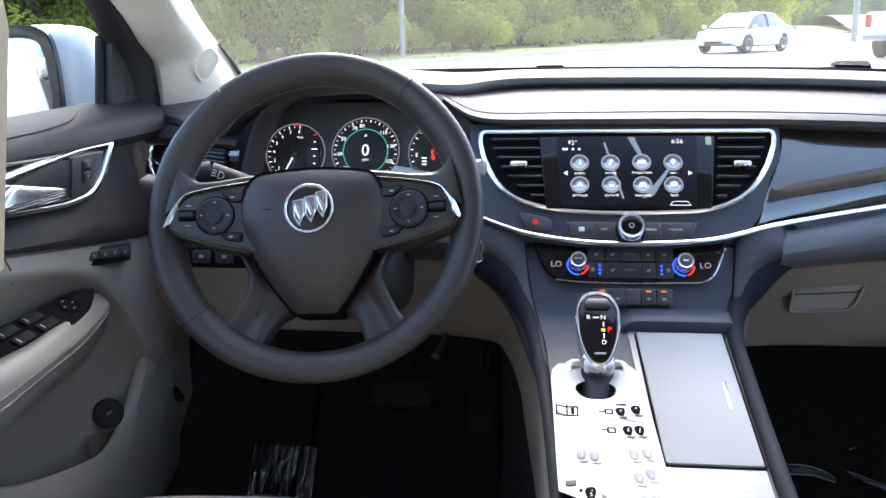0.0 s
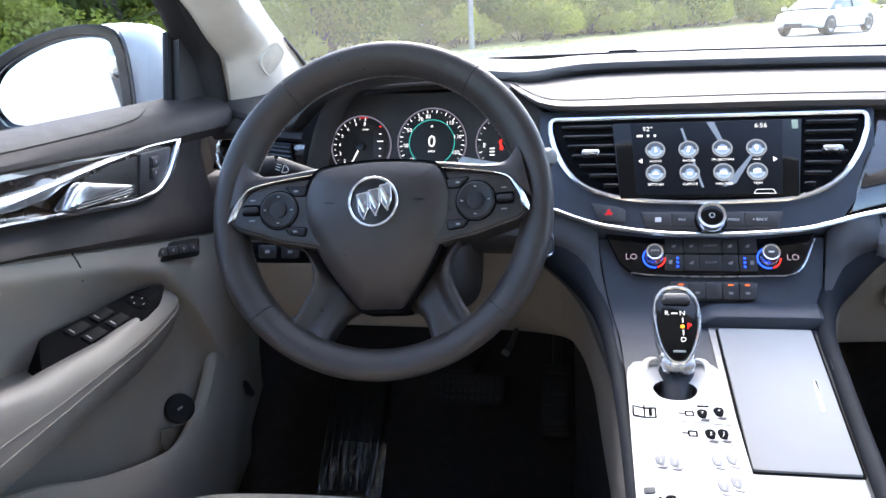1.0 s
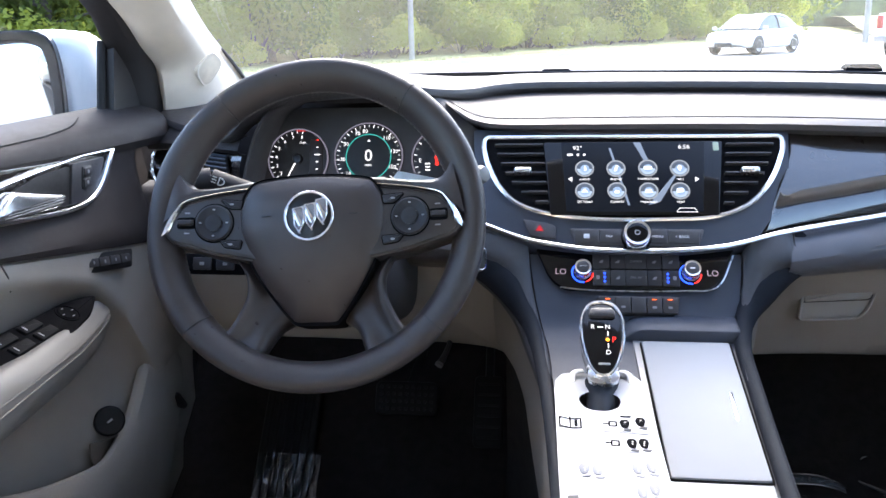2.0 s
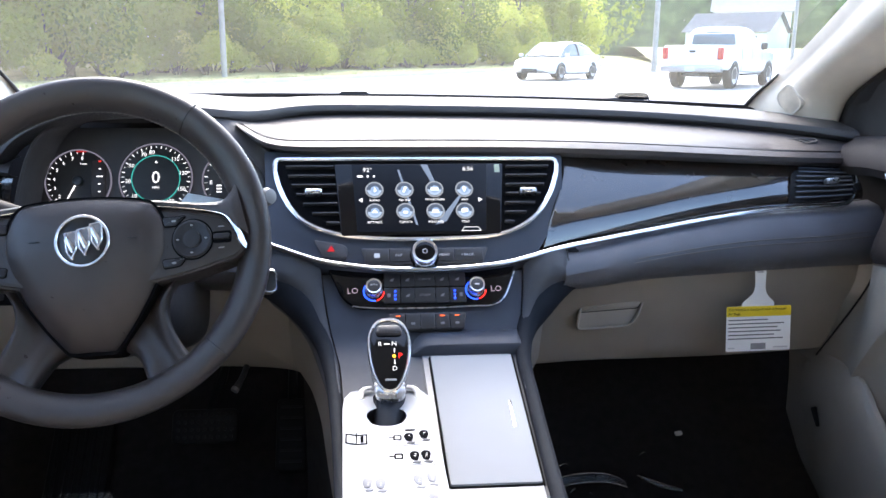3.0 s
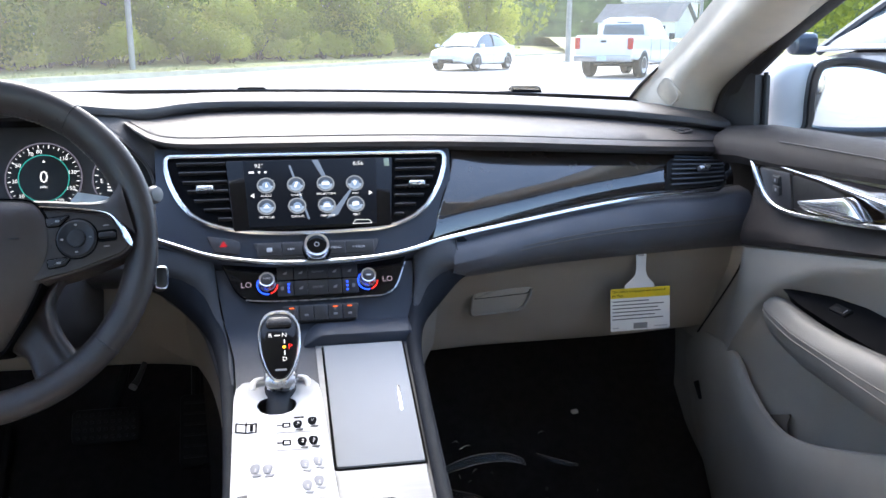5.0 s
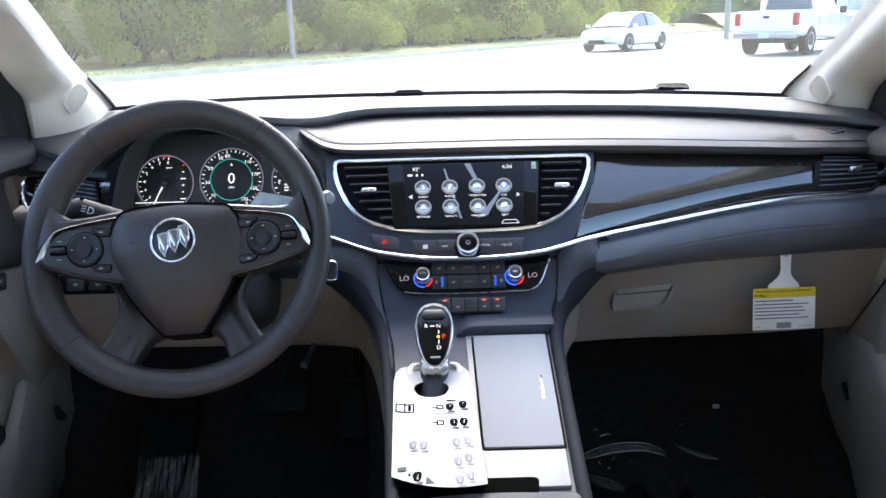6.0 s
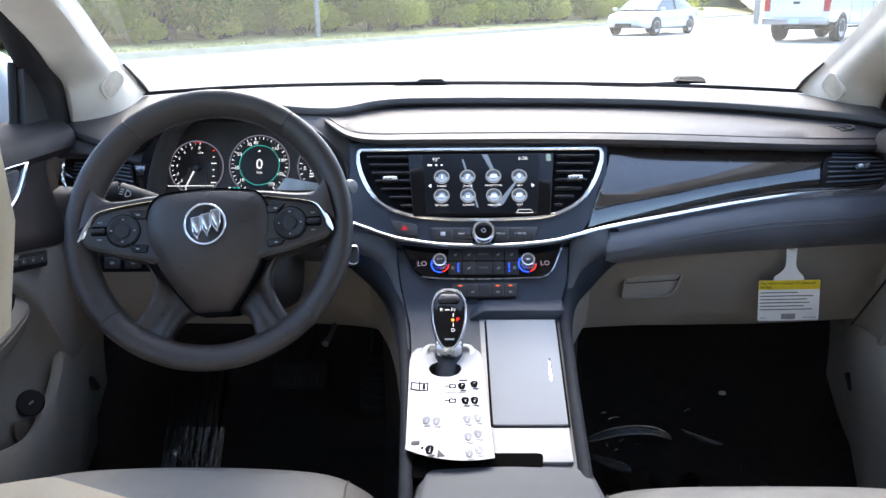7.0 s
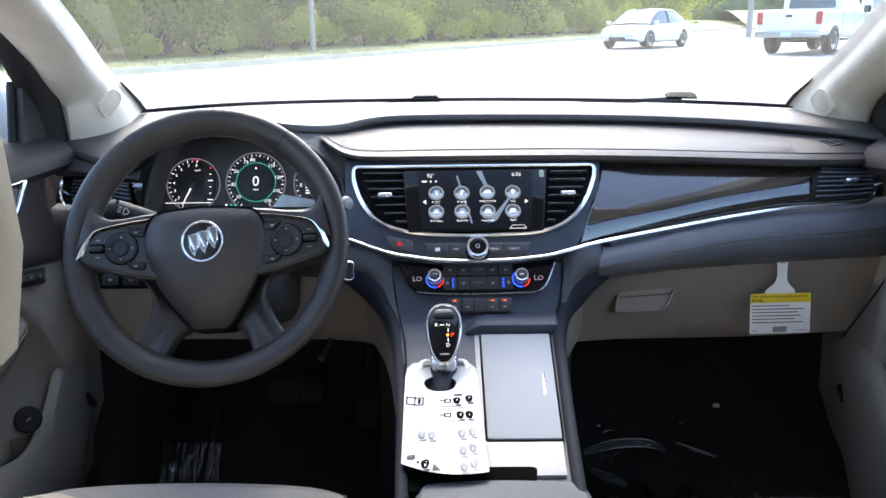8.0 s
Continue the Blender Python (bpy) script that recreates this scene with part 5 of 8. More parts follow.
half = [(0.0, -0.1065), (0.019, -0.1065), (0.027, -0.102), (0.047, -0.076), (0.0645, -0.047), (0.0755, -0.018), (0.079, 0.004), (0.0765, 0.022), (0.068, 0.038), (0.053, 0.0455), (0.0, 0.0495)]
hub_line = closed_spl([Vector((x, y, 0)) for x, y in half + [(-x, y) for x, y in reversed(half[1:-1])]], 80)
hb = [Vector((p.x, p.y)) for p in hub_line]


def hub_row(line, h):
    """The hub's face falls back towards its lower end."""
    return [W @ Vector((p.x, p.y, h + float(np.interp(p.y, [-0.107, -0.06, -0.01], [-0.026, -0.009, 0.0])))) for p in line]


hub_rows = [hub_row(hb, -0.05), hub_row(hb, 0.006), hub_row(inset(hb, 0.0012), 0.0092), hub_row(inset(hb, 0.004), 0.0122), hub_row([p * 0.72 + Vector((0, -0.004)) for p in hb], 0.0165), hub_row([p * 0.35 for p in hb], 0.0195)]
part("hub_gap", loft([hub_row([p * 1.018 for p in hb], -0.03), hub_row([p * 1.02 for p in hb], 0.0100), hub_row([p * 0.985 for p in hb], 0.0095)], True), switch_black, sw)
hub = part("hub", loft(hub_rows, True, True), wheel_leather, sw, "padded charcoal hub")
# plain three-shield emblem in a chrome ring
emblem_grey = surface("emblem_enamel_grey", (0.30, 0.31, 0.33), 0.35, 0.2, vary=0.1)
E0 = W @ Matrix.Translation((0.0, 0.0025, 0.0195))
emb = part("emblem", ring(disc(0.0268, 48), disc(0.0238, 48), E0, 0.0034), chrome, sw, "round chrome emblem with three shields")
part("emblem_field", plate(disc(0.0245, 40), E0, 0.0006, 0.0003, -0.002), black_plastic, emb)
for x, y in ((-0.0182, 0.0086), (-0.0060, 0.0122), (0.0062, 0.0172)):
    sh = rpoly([(x, y), (x + 0.0022, y - 0.0185), (x + 0.0092, y - 0.0285), (x + 0.0138, y - 0.0165), (x + 0.0134, y + 0.0022)], 0.0012, 2)
    part("shield", ring(sh, inset(sh, 0.0019), E0, 0.0036), chrome, emb)
    part("shield_field", plate(inset(sh, 0.0015), E0, 0.0014, 0.0004), emblem_grey, emb)
    part("shield_band", plate([(x + 0.0012, y - 0.0068), (x + 0.0088, y - 0.0215), (x + 0.0118, y - 0.0160), (x + 0.0035, y - 0.0012)], E0, 0.003, 0.0006), chrome, emb)
for sgn in (-1, 1):
    part("horn_mark", plate(rrect(0.01, 0.0012, 0.0003, 1, cx=sgn * 0.047, cy=0.004), W, 0.0186, 0.0001, 0.015), black_plastic, hub)

    def mir(pts):
        return [Vector((sgn * x, y)) for x, y in pts] if sgn > 0 else [Vector((sgn * x, y)) for x, y in reversed(pts)]

    # side spoke: leather bridge above, key pad that climbs onto the rim, bright accent round its end
    def climb(bm):
        """Lifts a flat piece so that its outer end lies on the rim, then sets it on the wheel."""
        for v in bm.verts:
            v.co.z += (abs(v.co.x) - 0.05) * 0.1
        bm.transform(WS)
        return bm

    ID = Matrix()
    sp = rpoly(mir([(0.046, -0.046), (0.105, -0.035), (0.150, -0.0215), (0.159, -0.013), (0.1545, 0.003), (0.146, 0.0145), (0.135, 0.0245), (0.107, 0.0310), (0.05, 0.0395)]), 0.004)
    spoke = part("spoke", climb(plate(sp, ID, 0.0085, 0.004, -0.03)), wheel_leather, sw)
    part("key_panel", climb(plate(inset(sp, 0.003), ID, 0.0105, 0.002, 0.0)), spoke_plastic, spoke)
    br_hi = spl([Vector((sgn * x, y, h)) for x, y, h in [(0.040, 0.0475, 0.004), (0.075, 0.0445, 0.005), (0.107, 0.0405, 0.005), (0.132, 0.0400, 0.008), (0.1425, 0.0475, 0.009), (0.149, 0.060, 0.008)]], 24)
    br_lo = spl([Vector((sgn * x, y, h)) for x, y, h in [(0.045, 0.0385, 0.003), (0.080, 0.0350, 0.005), (0.107, 0.0305, 0.007), (0.135, 0.0235, 0.012), (0.151, 0.012, 0.015), (0.162, 0.002, 0.014)]], 24)
    part("bridge", loft([[W @ (p + Vector((0, 0.004, -0.02))) for p in br_hi], [W @ p for p in br_hi], [W @ (p * 0.7 + q * 0.3 + Vector((0, 0, 0.0035))) for p, q in zip(br_hi, br_lo)], [W @ (p * 0.35 + q * 0.65 + Vector((0, 0, 0.003))) for p, q in zip(br_hi, br_lo)], [W @ q for q in br_lo], [W @ (q + Vector((0, -0.002, -0.012))) for q in br_lo]]), wheel_leather, sw, "smooth leather bridge to the rim")
    acc = spl([Vector((sgn * x, y, 0)) for x, y in [(0.070, 0.0375), (0.108, 0.0318), (0.1360, 0.0252), (0.1475, 0.0150), (0.1550, 0.0040), (0.1600, -0.0085), (0.1605, -0.0135)]], 30)
    acc_in = spl([Vector((sgn * x, y, 0)) for x, y in [(0.070, 0.0362), (0.108, 0.0304), (0.1350, 0.0232), (0.1435, 0.0130), (0.1485, 0.0020), (0.1530, -0.0090), (0.1590, -0.0135)]], 30)
    ac_rows = [[Vector((p.x, p.y, h)) for p in ln] for ln, h in ((acc, 0.004), (acc, 0.0115), ([a * 0.75 + b * 0.25 for a, b in zip(acc, acc_in)], 0.0135), ([a * 0.3 + b * 0.7 for a, b in zip(acc, acc_in)], 0.0132), (acc_in, 0.0112), (acc_in, 0.004))]
    part("accent", climb(loft(ac_rows)), chrome, spoke, "bright chrome accent")
    PD = WS @ Matrix.Translation((sgn * 0.1055, 0.0, 0.0162)) @ pose(0, 0, 0, 0, -5.7 * sgn)
    part("pad_groove", turned([(0.0215, -0.003), (0.0215, 0.0002), (0.0195, 0.0003)], PD, 36), switch_black, spoke)
    pad = part("round_pad", turned([(0.0198, -0.002), (0.0198, 0.0022), (0.0178, 0.0034), (0.0125, 0.0022), (0.0098, 0.0016)], PD, 36), key_rubber, spoke)
    part("pad_centre", turned([(0.0088, 0.0), (0.0088, 0.0030), (0.007, 0.0036), (0.002, 0.0030)], PD, 28), key_rubber, pad)
    for k in range(4):
        part("pad_mark", plate(rrect(0.003, 0.0016, 0.0006, 1, cx=0.0142 * math.cos(k * math.pi / 2), cy=0.0142 * math.sin(k * math.pi / 2)), PD, 0.0036, 0.0001, 0.002), grey_mark, pad)
    part("rocker_well", climb(plate(rrect(0.019, 0.0125, 0.003, cx=sgn * 0.1355, cy=0.0005), ID, 0.0111, 0.0003, 0.008)), switch_black, spoke)
    part("rocker", block(0.0165, 0.0062, 0.007, 0.002, WS @ Matrix.Translation((sgn * 0.1355, 0.0005, 0.0205)) @ pose(0, 0, 0, 0, -sgn * 6)), key_rubber, spoke)
    for dy in (-0.0105, 0.0115):
        part("rocker_mark", climb(plate(rrect(0.006, 0.0014, 0.0005, 1, cx=sgn * 0.1345, cy=dy), ID, 0.0109, 0.0001, 0.01)), grey_mark, spoke)
    for y0, h in ((0.0200, 0.0095), (-0.0235, 0.0095)):
        outline = [(0.0770, y0 - h / 2), (0.0930 if y0 < 0 else 0.0885, y0 - h / 2 + (0.002 if y0 < 0 else 0)), (0.0985, y0 + h / 2), (0.0755, y0 + h / 2 - 0.001)]
        part("key_groove", climb(plate(inset(rpoly(mir(outline), 0.002), -0.0011), ID, 0.0112, 0.0002, 0.008)), switch_black, spoke)
        k = part("key", climb(plate(rpoly(mir(outline), 0.002), ID, 0.0127, 0.001, 0.008)), key_rubber, spoke)
        part("key_mark", climb(plate(rrect(0.0045, 0.0022, 0.0006, 1, cx=sgn * 0.087, cy=y0), ID, 0.0129, 0.0001, 0.012)), grey_mark, k)
    # lower spoke, dished behind a raised outer edge, running out to the rim
    n1 = spl([Vector((sgn * x, y, h)) for x, y, h in [(0.098, -0.024, -0.006), (0.0775, -0.050, -0.007), (0.0750, -0.076, -0.010), (0.088, -0.104, -0.009), (0.103, -0.1225, -0.006)]], 24)
    n2 = spl([Vector((sgn * x, y, h)) for x, y, h in [(0.030, -0.055, -0.03), (0.026, -0.098, -0.032), (0.043, -0.1135, -0.024), (0.053, -0.132, -0.012), (0.060, -0.1485, -0.006)]], 24)

    def span(f, up):
        return [W @ (a * (1 - f) + b * f + Vector((0, 0, up * (1 - 0.35 * i / 23)))) for i, (a, b) in enumerate(zip(n1, n2))]

    part("lower_spoke", loft([[W @ (a + Vector((-sgn * 0.002, 0, -0.024))) for a in n1], span(-0.03, -0.006), span(0.0, 0.001), span(0.06, 0.0055), span(0.14, 0.0065), span(0.24, 0.003), span(0.36, -0.001), span(0.5, -0.0015), span(0.64, 0.002), span(0.8, 0.006), span(0.92, 0.006), span(0.98, 0.002), span(1.02, -0.005), [W @ (a + Vector((sgn * 0.002, 0, -0.024))) for a in n2]]), wheel_leather, sw, "smooth dished lower spoke", 80)
    end = [n1[-2] * (1 - f) + n2[-2] * f + Vector((0, 0, 0.0065 - 0.004 * math.sin(math.pi * f))) + Vector((0, -0.003 * math.sin(math.pi * f), 0)) for f in [k / 14 for k in range(15)]]
    part("spoke_seam", tube([W @ p for p in end], 0.0009, 6), black_plastic, sw)

lsp = thing("light_switch_panel", "black switch panel with two keys beside the steering column", "switch panel")
LS = basis((-0.515, 0.476, 0.812), (0, -0.95, 0.3))
part("plate", plate(rrect(0.105, 0.026, 0.006), LS, 0.006, 0.002, -0.04), switch_black, lsp)
for u in (-0.018, 0.012):
    k = part("key", plate(rrect(0.024, 0.016, 0.003, cx=u), LS, 0.0085, 0.001, 0.004), key_rubber, lsp)
    part("symbol", plate(rrect(0.006, 0.004, 0.001, cx=u), LS, 0.0088, 0.0001, 0.008), grey_mark, k)

# ---- pedals and foot well ----
ped = thing("brake_pedal", "black rubber brake pedal with raised studs", "pedal")
PM = basis((-0.335, 0.78, 0.495), (0, -0.85, 0.52))
part("pad", plate(rrect(0.105, 0.055, 0.012), PM, 0.012, 0.004), matt_black, ped)
for i in range(9):
    for j in range(4):
        part("stud", turned([(0.0032, 0.0), (0.0032, 0.003), (0.002, 0.0038)], PM @ Matrix.Translation((-0.042 + 0.0105 * i, -0.018 + 0.012 * j, 0.0115)), 8), surface("worn_rubber", (0.01, 0.01, 0.01), 0.6) if (i, j) == (0, 0) else bpy.data.materials["worn_rubber"], ped)
part("arm", tube(spl([(-0.335, 0.80, 0.50), (-0.315, 0.86, 0.56), (-0.29, 0.86, 0.66)], 12), 0.009, 10, flat=0.6), black_plastic, ped)
gas = thing("accelerator_pedal", "tall black accelerator pedal", "pedal")
GP = basis((-0.20, 0.80, 0.465), (0, -0.80, 0.6))
part("pad", plate(rrect(0.05, 0.12, 0.01), GP, 0.014, 0.004), matt_black, gas)
for i in range(6):
    part("rib", block(0.036, 0.004, 0.004, 0.001, GP @ Matrix.Translation((0, -0.045 + 0.018 * i, 0.0145))), bpy.data.materials["worn_rubber"], gas)
part("arm", tube([(-0.2, 0.82, 0.5), (-0.2, 0.9, 0.62)], 0.008, 8), black_plastic, gas)
lev = thing("column_lever", "thin grey lever under the steering column", "lever")
part("rod", tube(spl([(-0.243, 0.63, 0.656), (-0.246, 0.618, 0.648), (-0.251, 0.606, 0.639), (-0.256, 0.598, 0.633)], 14), [0.004] * 8 + [0.0045, 0.0047, 0.005, 0.005, 0.0045, 0.003], 10), dark_plastic, lev)
part("tip", tube([(-0.2545, 0.6005, 0.635), (-0.2565, 0.597, 0.6322)], 0.0056, 10), pale_grey, lev, "pale lever tip")
dead = thing("foot_rest", "black ribbed foot rest beside the pedals", "foot rest")
FM = basis((-0.555, 0.80, 0.375), (0, -0.72, 0.69))
part("pad", plate(rrect(0.10, 0.24, 0.015), FM, 0.018, 0.006), matt_black, dead)
for i in range(6):
    part("rib", block(0.006, 0.2, 0.005, 0.001, FM @ Matrix.Translation((-0.036 + 0.0145 * i, 0.01, 0.019))), matt_black, dead)


def crumpled(name, label, m, w, h, amp, seed, fu=0.42, fv=0.16, skin=film_wrap):
    """A sheet of clear film with folds."""
    ob = thing(name, label, "plastic film")
    n = 28
    rows = [[m @ Vector(((i / n - 0.5) * w, (j / n - 0.5) * h, 0.012 + amp * (noise.noise((i * fu + seed, j * fv, seed)) + 0.5 * noise.noise((i * fu * 2.6, j * fv * 3.1 + seed, 3))))) for i in range(n + 1)] for j in range(n + 1)]
    part("sheet", loft(rows), skin, ob, sharp=80)
    return ob


thin_film = pane("thin_clear_film", (0.75, 0.77, 0.8), 0.1, gloss_floor=0.14)
crumpled("film_sleeve", "clear wrinkled protective film over the foot rest", basis((-0.54, 0.735, 0.345), (0, -0.72, 0.69)), 0.11, 0.11, 0.009, 2.3, 0.62, 0.045, thin_film)
crumpled("floor_film", "clear wrinkled protective film on the foot well carpet", pose(0.40, 0.72, 0.30, 14, 4, 8), 0.36, 0.34, 0.034, 5.1, 0.30, 0.12)
crumpled("floor_film", "clear wrinkled protective film on the driver's carpet", pose(-0.36, 0.68, 0.285, 8, 0, -6), 0.30, 0.26, 0.012, 8.4)
dull_film = pane("dull_clear_film", (0.8, 0.82, 0.85), 0.25, gloss_floor=0.03)
fold_film = pane("glossy_curled_film", (0.75, 0.77, 0.8), 0.1, gloss_floor=0.55)
folds = thing("film_fold", "curled clear film edge on the passenger carpet", "plastic film")
FOLDS = (((0.208, 0.746, 0.379), (0.224, 0.751, 0.385), (0.244, 0.758, 0.389), (0.28, 0.765, 0.393), (0.325, 0.766, 0.392), (0.352, 0.759, 0.386), (0.364, 0.751, 0.380)),
         ((0.206, 0.722, 0.360), (0.235, 0.714, 0.355), (0.265, 0.706, 0.349), (0.280, 0.699, 0.343)), ((0.385, 0.758, 0.390), (0.423, 0.746, 0.380), (0.457, 0.736, 0.373)))
for pts in FOLDS:
    line = spl(pts, 28)
    width = 0.012 if len(pts) > 3 else 0.006
    swell = [width * math.sin(math.pi * min(1, (k + 3) / 33)) ** 0.6 for k in range(28)]
    part("fold", loft([[p + Vector((0, -w * f, -w * f * 0.9 + w * 0.35 * math.sin(math.pi * f))) for p, w in zip(line, swell)] for f in (0, 0.2, 0.4, 0.6, 0.8, 1)], thick=0.0006), dull_film, folds, "clear film band")
    for f in (0, 1) if len(pts) > 3 else (0,):
        part("edge", tube([p + Vector((0, -w * f, -w * f * 0.9)) for p, w in zip(line, swell)], [0.0004 + 0.0012 * math.sin(math.pi * k / 27) for k in range(28)], 8), fold_film if len(pts) > 3 else film_wrap, folds, "bright curled film edge")
rnd = random.Random(12)
for _ in range(9):
    c = Vector((rnd.uniform(0.24, 0.40), rnd.uniform(0.69, 0.80), 0.0))
    c.z = 0.30 + (c.y - 0.62) * 0.62
    a, b = rnd.uniform(0, 6.3), rnd.uniform(0.005, 0.016)
    part("glint_fold", tube(spl([c, c + Vector((b * math.cos(a), 0.4 * b * math.sin(a), 0.004)), c + Vector((2 * b * math.cos(a), b * math.sin(a), 0.001))], 8), [0.0004, 0.0008, 0.0011, 0.0013, 0.0013, 0.0011, 0.0008, 0.0004], 6), fold_film, folds)
clip = thing("seat_bolt_cover", "small pale plastic clip on the passenger carpet", "clip")
part("body", block(0.013, 0.008, 0.006, 0.002, pose(0.475, 0.815, 0.437, 20, 0, 10)), grey_ink, clip)

# ---- cabin shell ----
XC = -0.014


def shell(name, bm, mat, label, category):
    return tagged(finish(name, bm, mat), label, category, kind="structure")


fl = [[Vector((x, y, z)) for x in np.linspace(-0.78, 0.76, 24)] for y, z in ((-1.9, 0.25), (-0.6, 0.25), (0.3, 0.255), (0.68, 0.27), (0.82, 0.36), (0.95, 0.47), (1.03, 0.62), (1.06, 0.80), (1.08, 0.96))]
shell("floor", loft(fl, thick=-0.02), carpet, "black carpeted car floor and toe board", "car floor")
PILLAR = {-1: ([(-0.648, 0.985, 1.004), (-0.64, 0.925, 1.03), (-0.635, 0.85, 1.064), (-0.632, 0.77, 1.105), (-0.628, 0.68, 1.165), (-0.615, 0.52, 1.25), (-0.58, 0.28, 1.352)],
               [(-0.70, 0.765, 0.962), (-0.69, 0.747, 1.01), (-0.69, 0.737, 1.047), (-0.69, 0.692, 1.082), (-0.688, 0.62, 1.137), (-0.675, 0.45, 1.22), (-0.62, 0.10, 1.352)]),
          1: ([(0.628, 0.985, 0.998), (0.62, 0.93, 1.022), (0.618, 0.86, 1.054), (0.616, 0.75, 1.111), (0.612, 0.64, 1.174), (0.60, 0.48, 1.257), (0.556, 0.28, 1.352)],
              [(0.705, 0.822, 0.955), (0.70, 0.81, 0.995), (0.70, 0.785, 1.03), (0.698, 0.70, 1.075), (0.69, 0.59, 1.122), (0.675, 0.40, 1.205), (0.60, 0.06, 1.352)])}
EDGE = {-1: ([(-0.705, 0.775, 0.962), (-0.70, 0.75, 1.02), (-0.698, 0.737, 1.052), (-0.698, 0.69, 1.087), (-0.695, 0.62, 1.142), (-0.68, 0.44, 1.228), (-0.64, 0.02, 1.355), (-0.635, -0.3, 1.36)],
             [(-0.73, 0.725, 0.962), (-0.728, 0.71, 1.02), (-0.726, 0.69, 1.052), (-0.724, 0.65, 1.09), (-0.72, 0.60, 1.137), (-0.705, 0.42, 1.218), (-0.66, 0.0, 1.33), (-0.655, -0.3, 1.335)]),
        1: ([(0.71, 0.835, 0.95), (0.708, 0.815, 0.995), (0.706, 0.785, 1.035), (0.704, 0.70, 1.08), (0.698, 0.585, 1.128), (0.68, 0.38, 1.215), (0.61, 0.0, 1.355), (0.605, -0.3, 1.36)],
            [(0.715, 0.77, 0.95), (0.714, 0.755, 0.995), (0.712, 0.735, 1.03), (0.71, 0.672, 1.068), (0.708, 0.585, 1.118), (0.69, 0.37, 1.205), (0.63, -0.02, 1.33), (0.625, -0.3, 1.335)])}
NP = 30
TWEETER = {-1: (0.59, 7), 1: (0.53, 6)}


for s, name in ((-1, "trim_1"), (1, "trim_2")):
    a, b = (spl(q, NP) for q in PILLAR[s])
    a = shifted(a, 0.004, 0.0, s * 0.007)
    n = Vector((-s * 0.8, -0.45, 0.1))
    e = 1.35 if s < 0 else 1.55
    rows = [shifted(a, 0.03, 0.0, 0.0), a] + [[p * (1 - f) + q * f + n * 0.050 * math.sin(math.pi * f ** e) ** 0.8 for p, q in zip(a, b)] for f in (0.06, 0.15, 0.28, 0.42, 0.56, 0.7, 0.83, 0.93)] + [b, shifted(b, 0.02, -0.01, s * 0.02)]
    shell("trim_10" if s < 0 else "trim_11", tube(shifted(a[:11], 0.012, 0.002, -s * 0.004), [0.0035] * 4 + [0.0035, 0.0035, 0.003, 0.003, 0.003, 0.0025, 0.002], 8), black_plastic, "black glass edge beside the pillar", "window edge")
    shell(name, loft(rows), cream_trim, "cream windscreen pillar trim with a round tweeter grille", "pillar trim")
    f, k = TWEETER[s]
    p0 = a[k] * (1 - f) + b[k] * f + n * 0.050 * math.sin(math.pi * f ** e) ** 0.8
    p1 = a[k + 1] * (1 - f) + b[k + 1] * f + n * 0.050 * math.sin(math.pi * f ** e) ** 0.8
    p2 = a[k] * (1 - f - 0.06) + b[k] * (f + 0.06) + n * 0.050 * math.sin(math.pi * (f + 0.06) ** e) ** 0.8
    nn = (p1 - p0).cross(p2 - p0).normalized()
    if nn.y > 0:
        nn = -nn
    TW = basis(p0, nn, (p2 - p0).normalized())
    tw = thing("tweeter_grille", "flush rounded cream tweeter grille on the pillar", "loudspeaker", "pillar tweeters")
    tw_line = rpoly([(-0.031, -0.004), (0.0, -0.030), (0.031, -0.002), (0.004, 0.031)], 0.016, 6)
    part("grille", plate(tw_line, TW, 0.0008, 0.0006, -0.012), surface("tan_speaker_cloth", (0.74, 0.64, 0.50), 0.8, grain=0.8, grain_scale=4000) if s < 0 else bpy.data.materials["tan_speaker_cloth"], tw)
    part("rim", ring([p * 1.08 for p in tw_line], [p * 0.97 for p in tw_line], TW, 0.0012, -0.012), cream_trim, tw)
    # black door frame behind the pillar and the mirror corner
    a, b = (spl(q, NP) for q in EDGE[s])
    fr_rows = [shifted(a, 0.04, 0.02, s * 0.02), a, between(a, b, 0.5, (-s * 0.008, 0, 0)), b, shifted(b, 0, 0, s * 0.006)]
    shell("trim_3" if s < 0 else "trim_4", loft(fr_rows), corner_brown, "black door window frame beside the pillar", "window frame")
    cx = -0.728 if s < 0 else 0.712
    yf, yr, zt = (0.76, 0.668, 1.085) if s < 0 else (0.80, 0.692, 1.058)
    tri = [(yf, 0.96), (yf - 0.01, 1.01), (yf - 0.06, zt - 0.035), (yr + 0.02, zt), (yr, zt - 0.005), (yr - 0.026 if s < 0 else yr - 0.008, 0.96)]
    bm = bmesh.new()
    add_grid(bm, [[Vector((cx + d, y, z)) for y, z in tri] for d in (0.006 * -s, 0.02 * s)], True, True)
    shell("trim_5" if s < 0 else "trim_6", bm, corner_brown, "black triangular mirror corner cover", "mirror cover")
    bm = tube([(cx + 0.01 * s, yr - (0.032 if s < 0 else 0.010), 0.97), (cx + 0.01 * s, yr - 0.004, zt)], 0.006 if s < 0 else 0.0035, 8)
    shell("trim_7" if s < 0 else "trim_8", bm, matt_black, "black rubber window seal", "window seal")

for s, name in ((-1, "wall_left_front"), (1, "wall_right_front")):
    x = XC + s * 0.77
    bm = bmesh.new()
    block(0.03, 1.5, 0.75, 0, Matrix.Translation((x, 0.40, 0.59)), bm)
    shell(name, bm, carpet, "dark carpeted kick panel of the foot well", "kick panel")
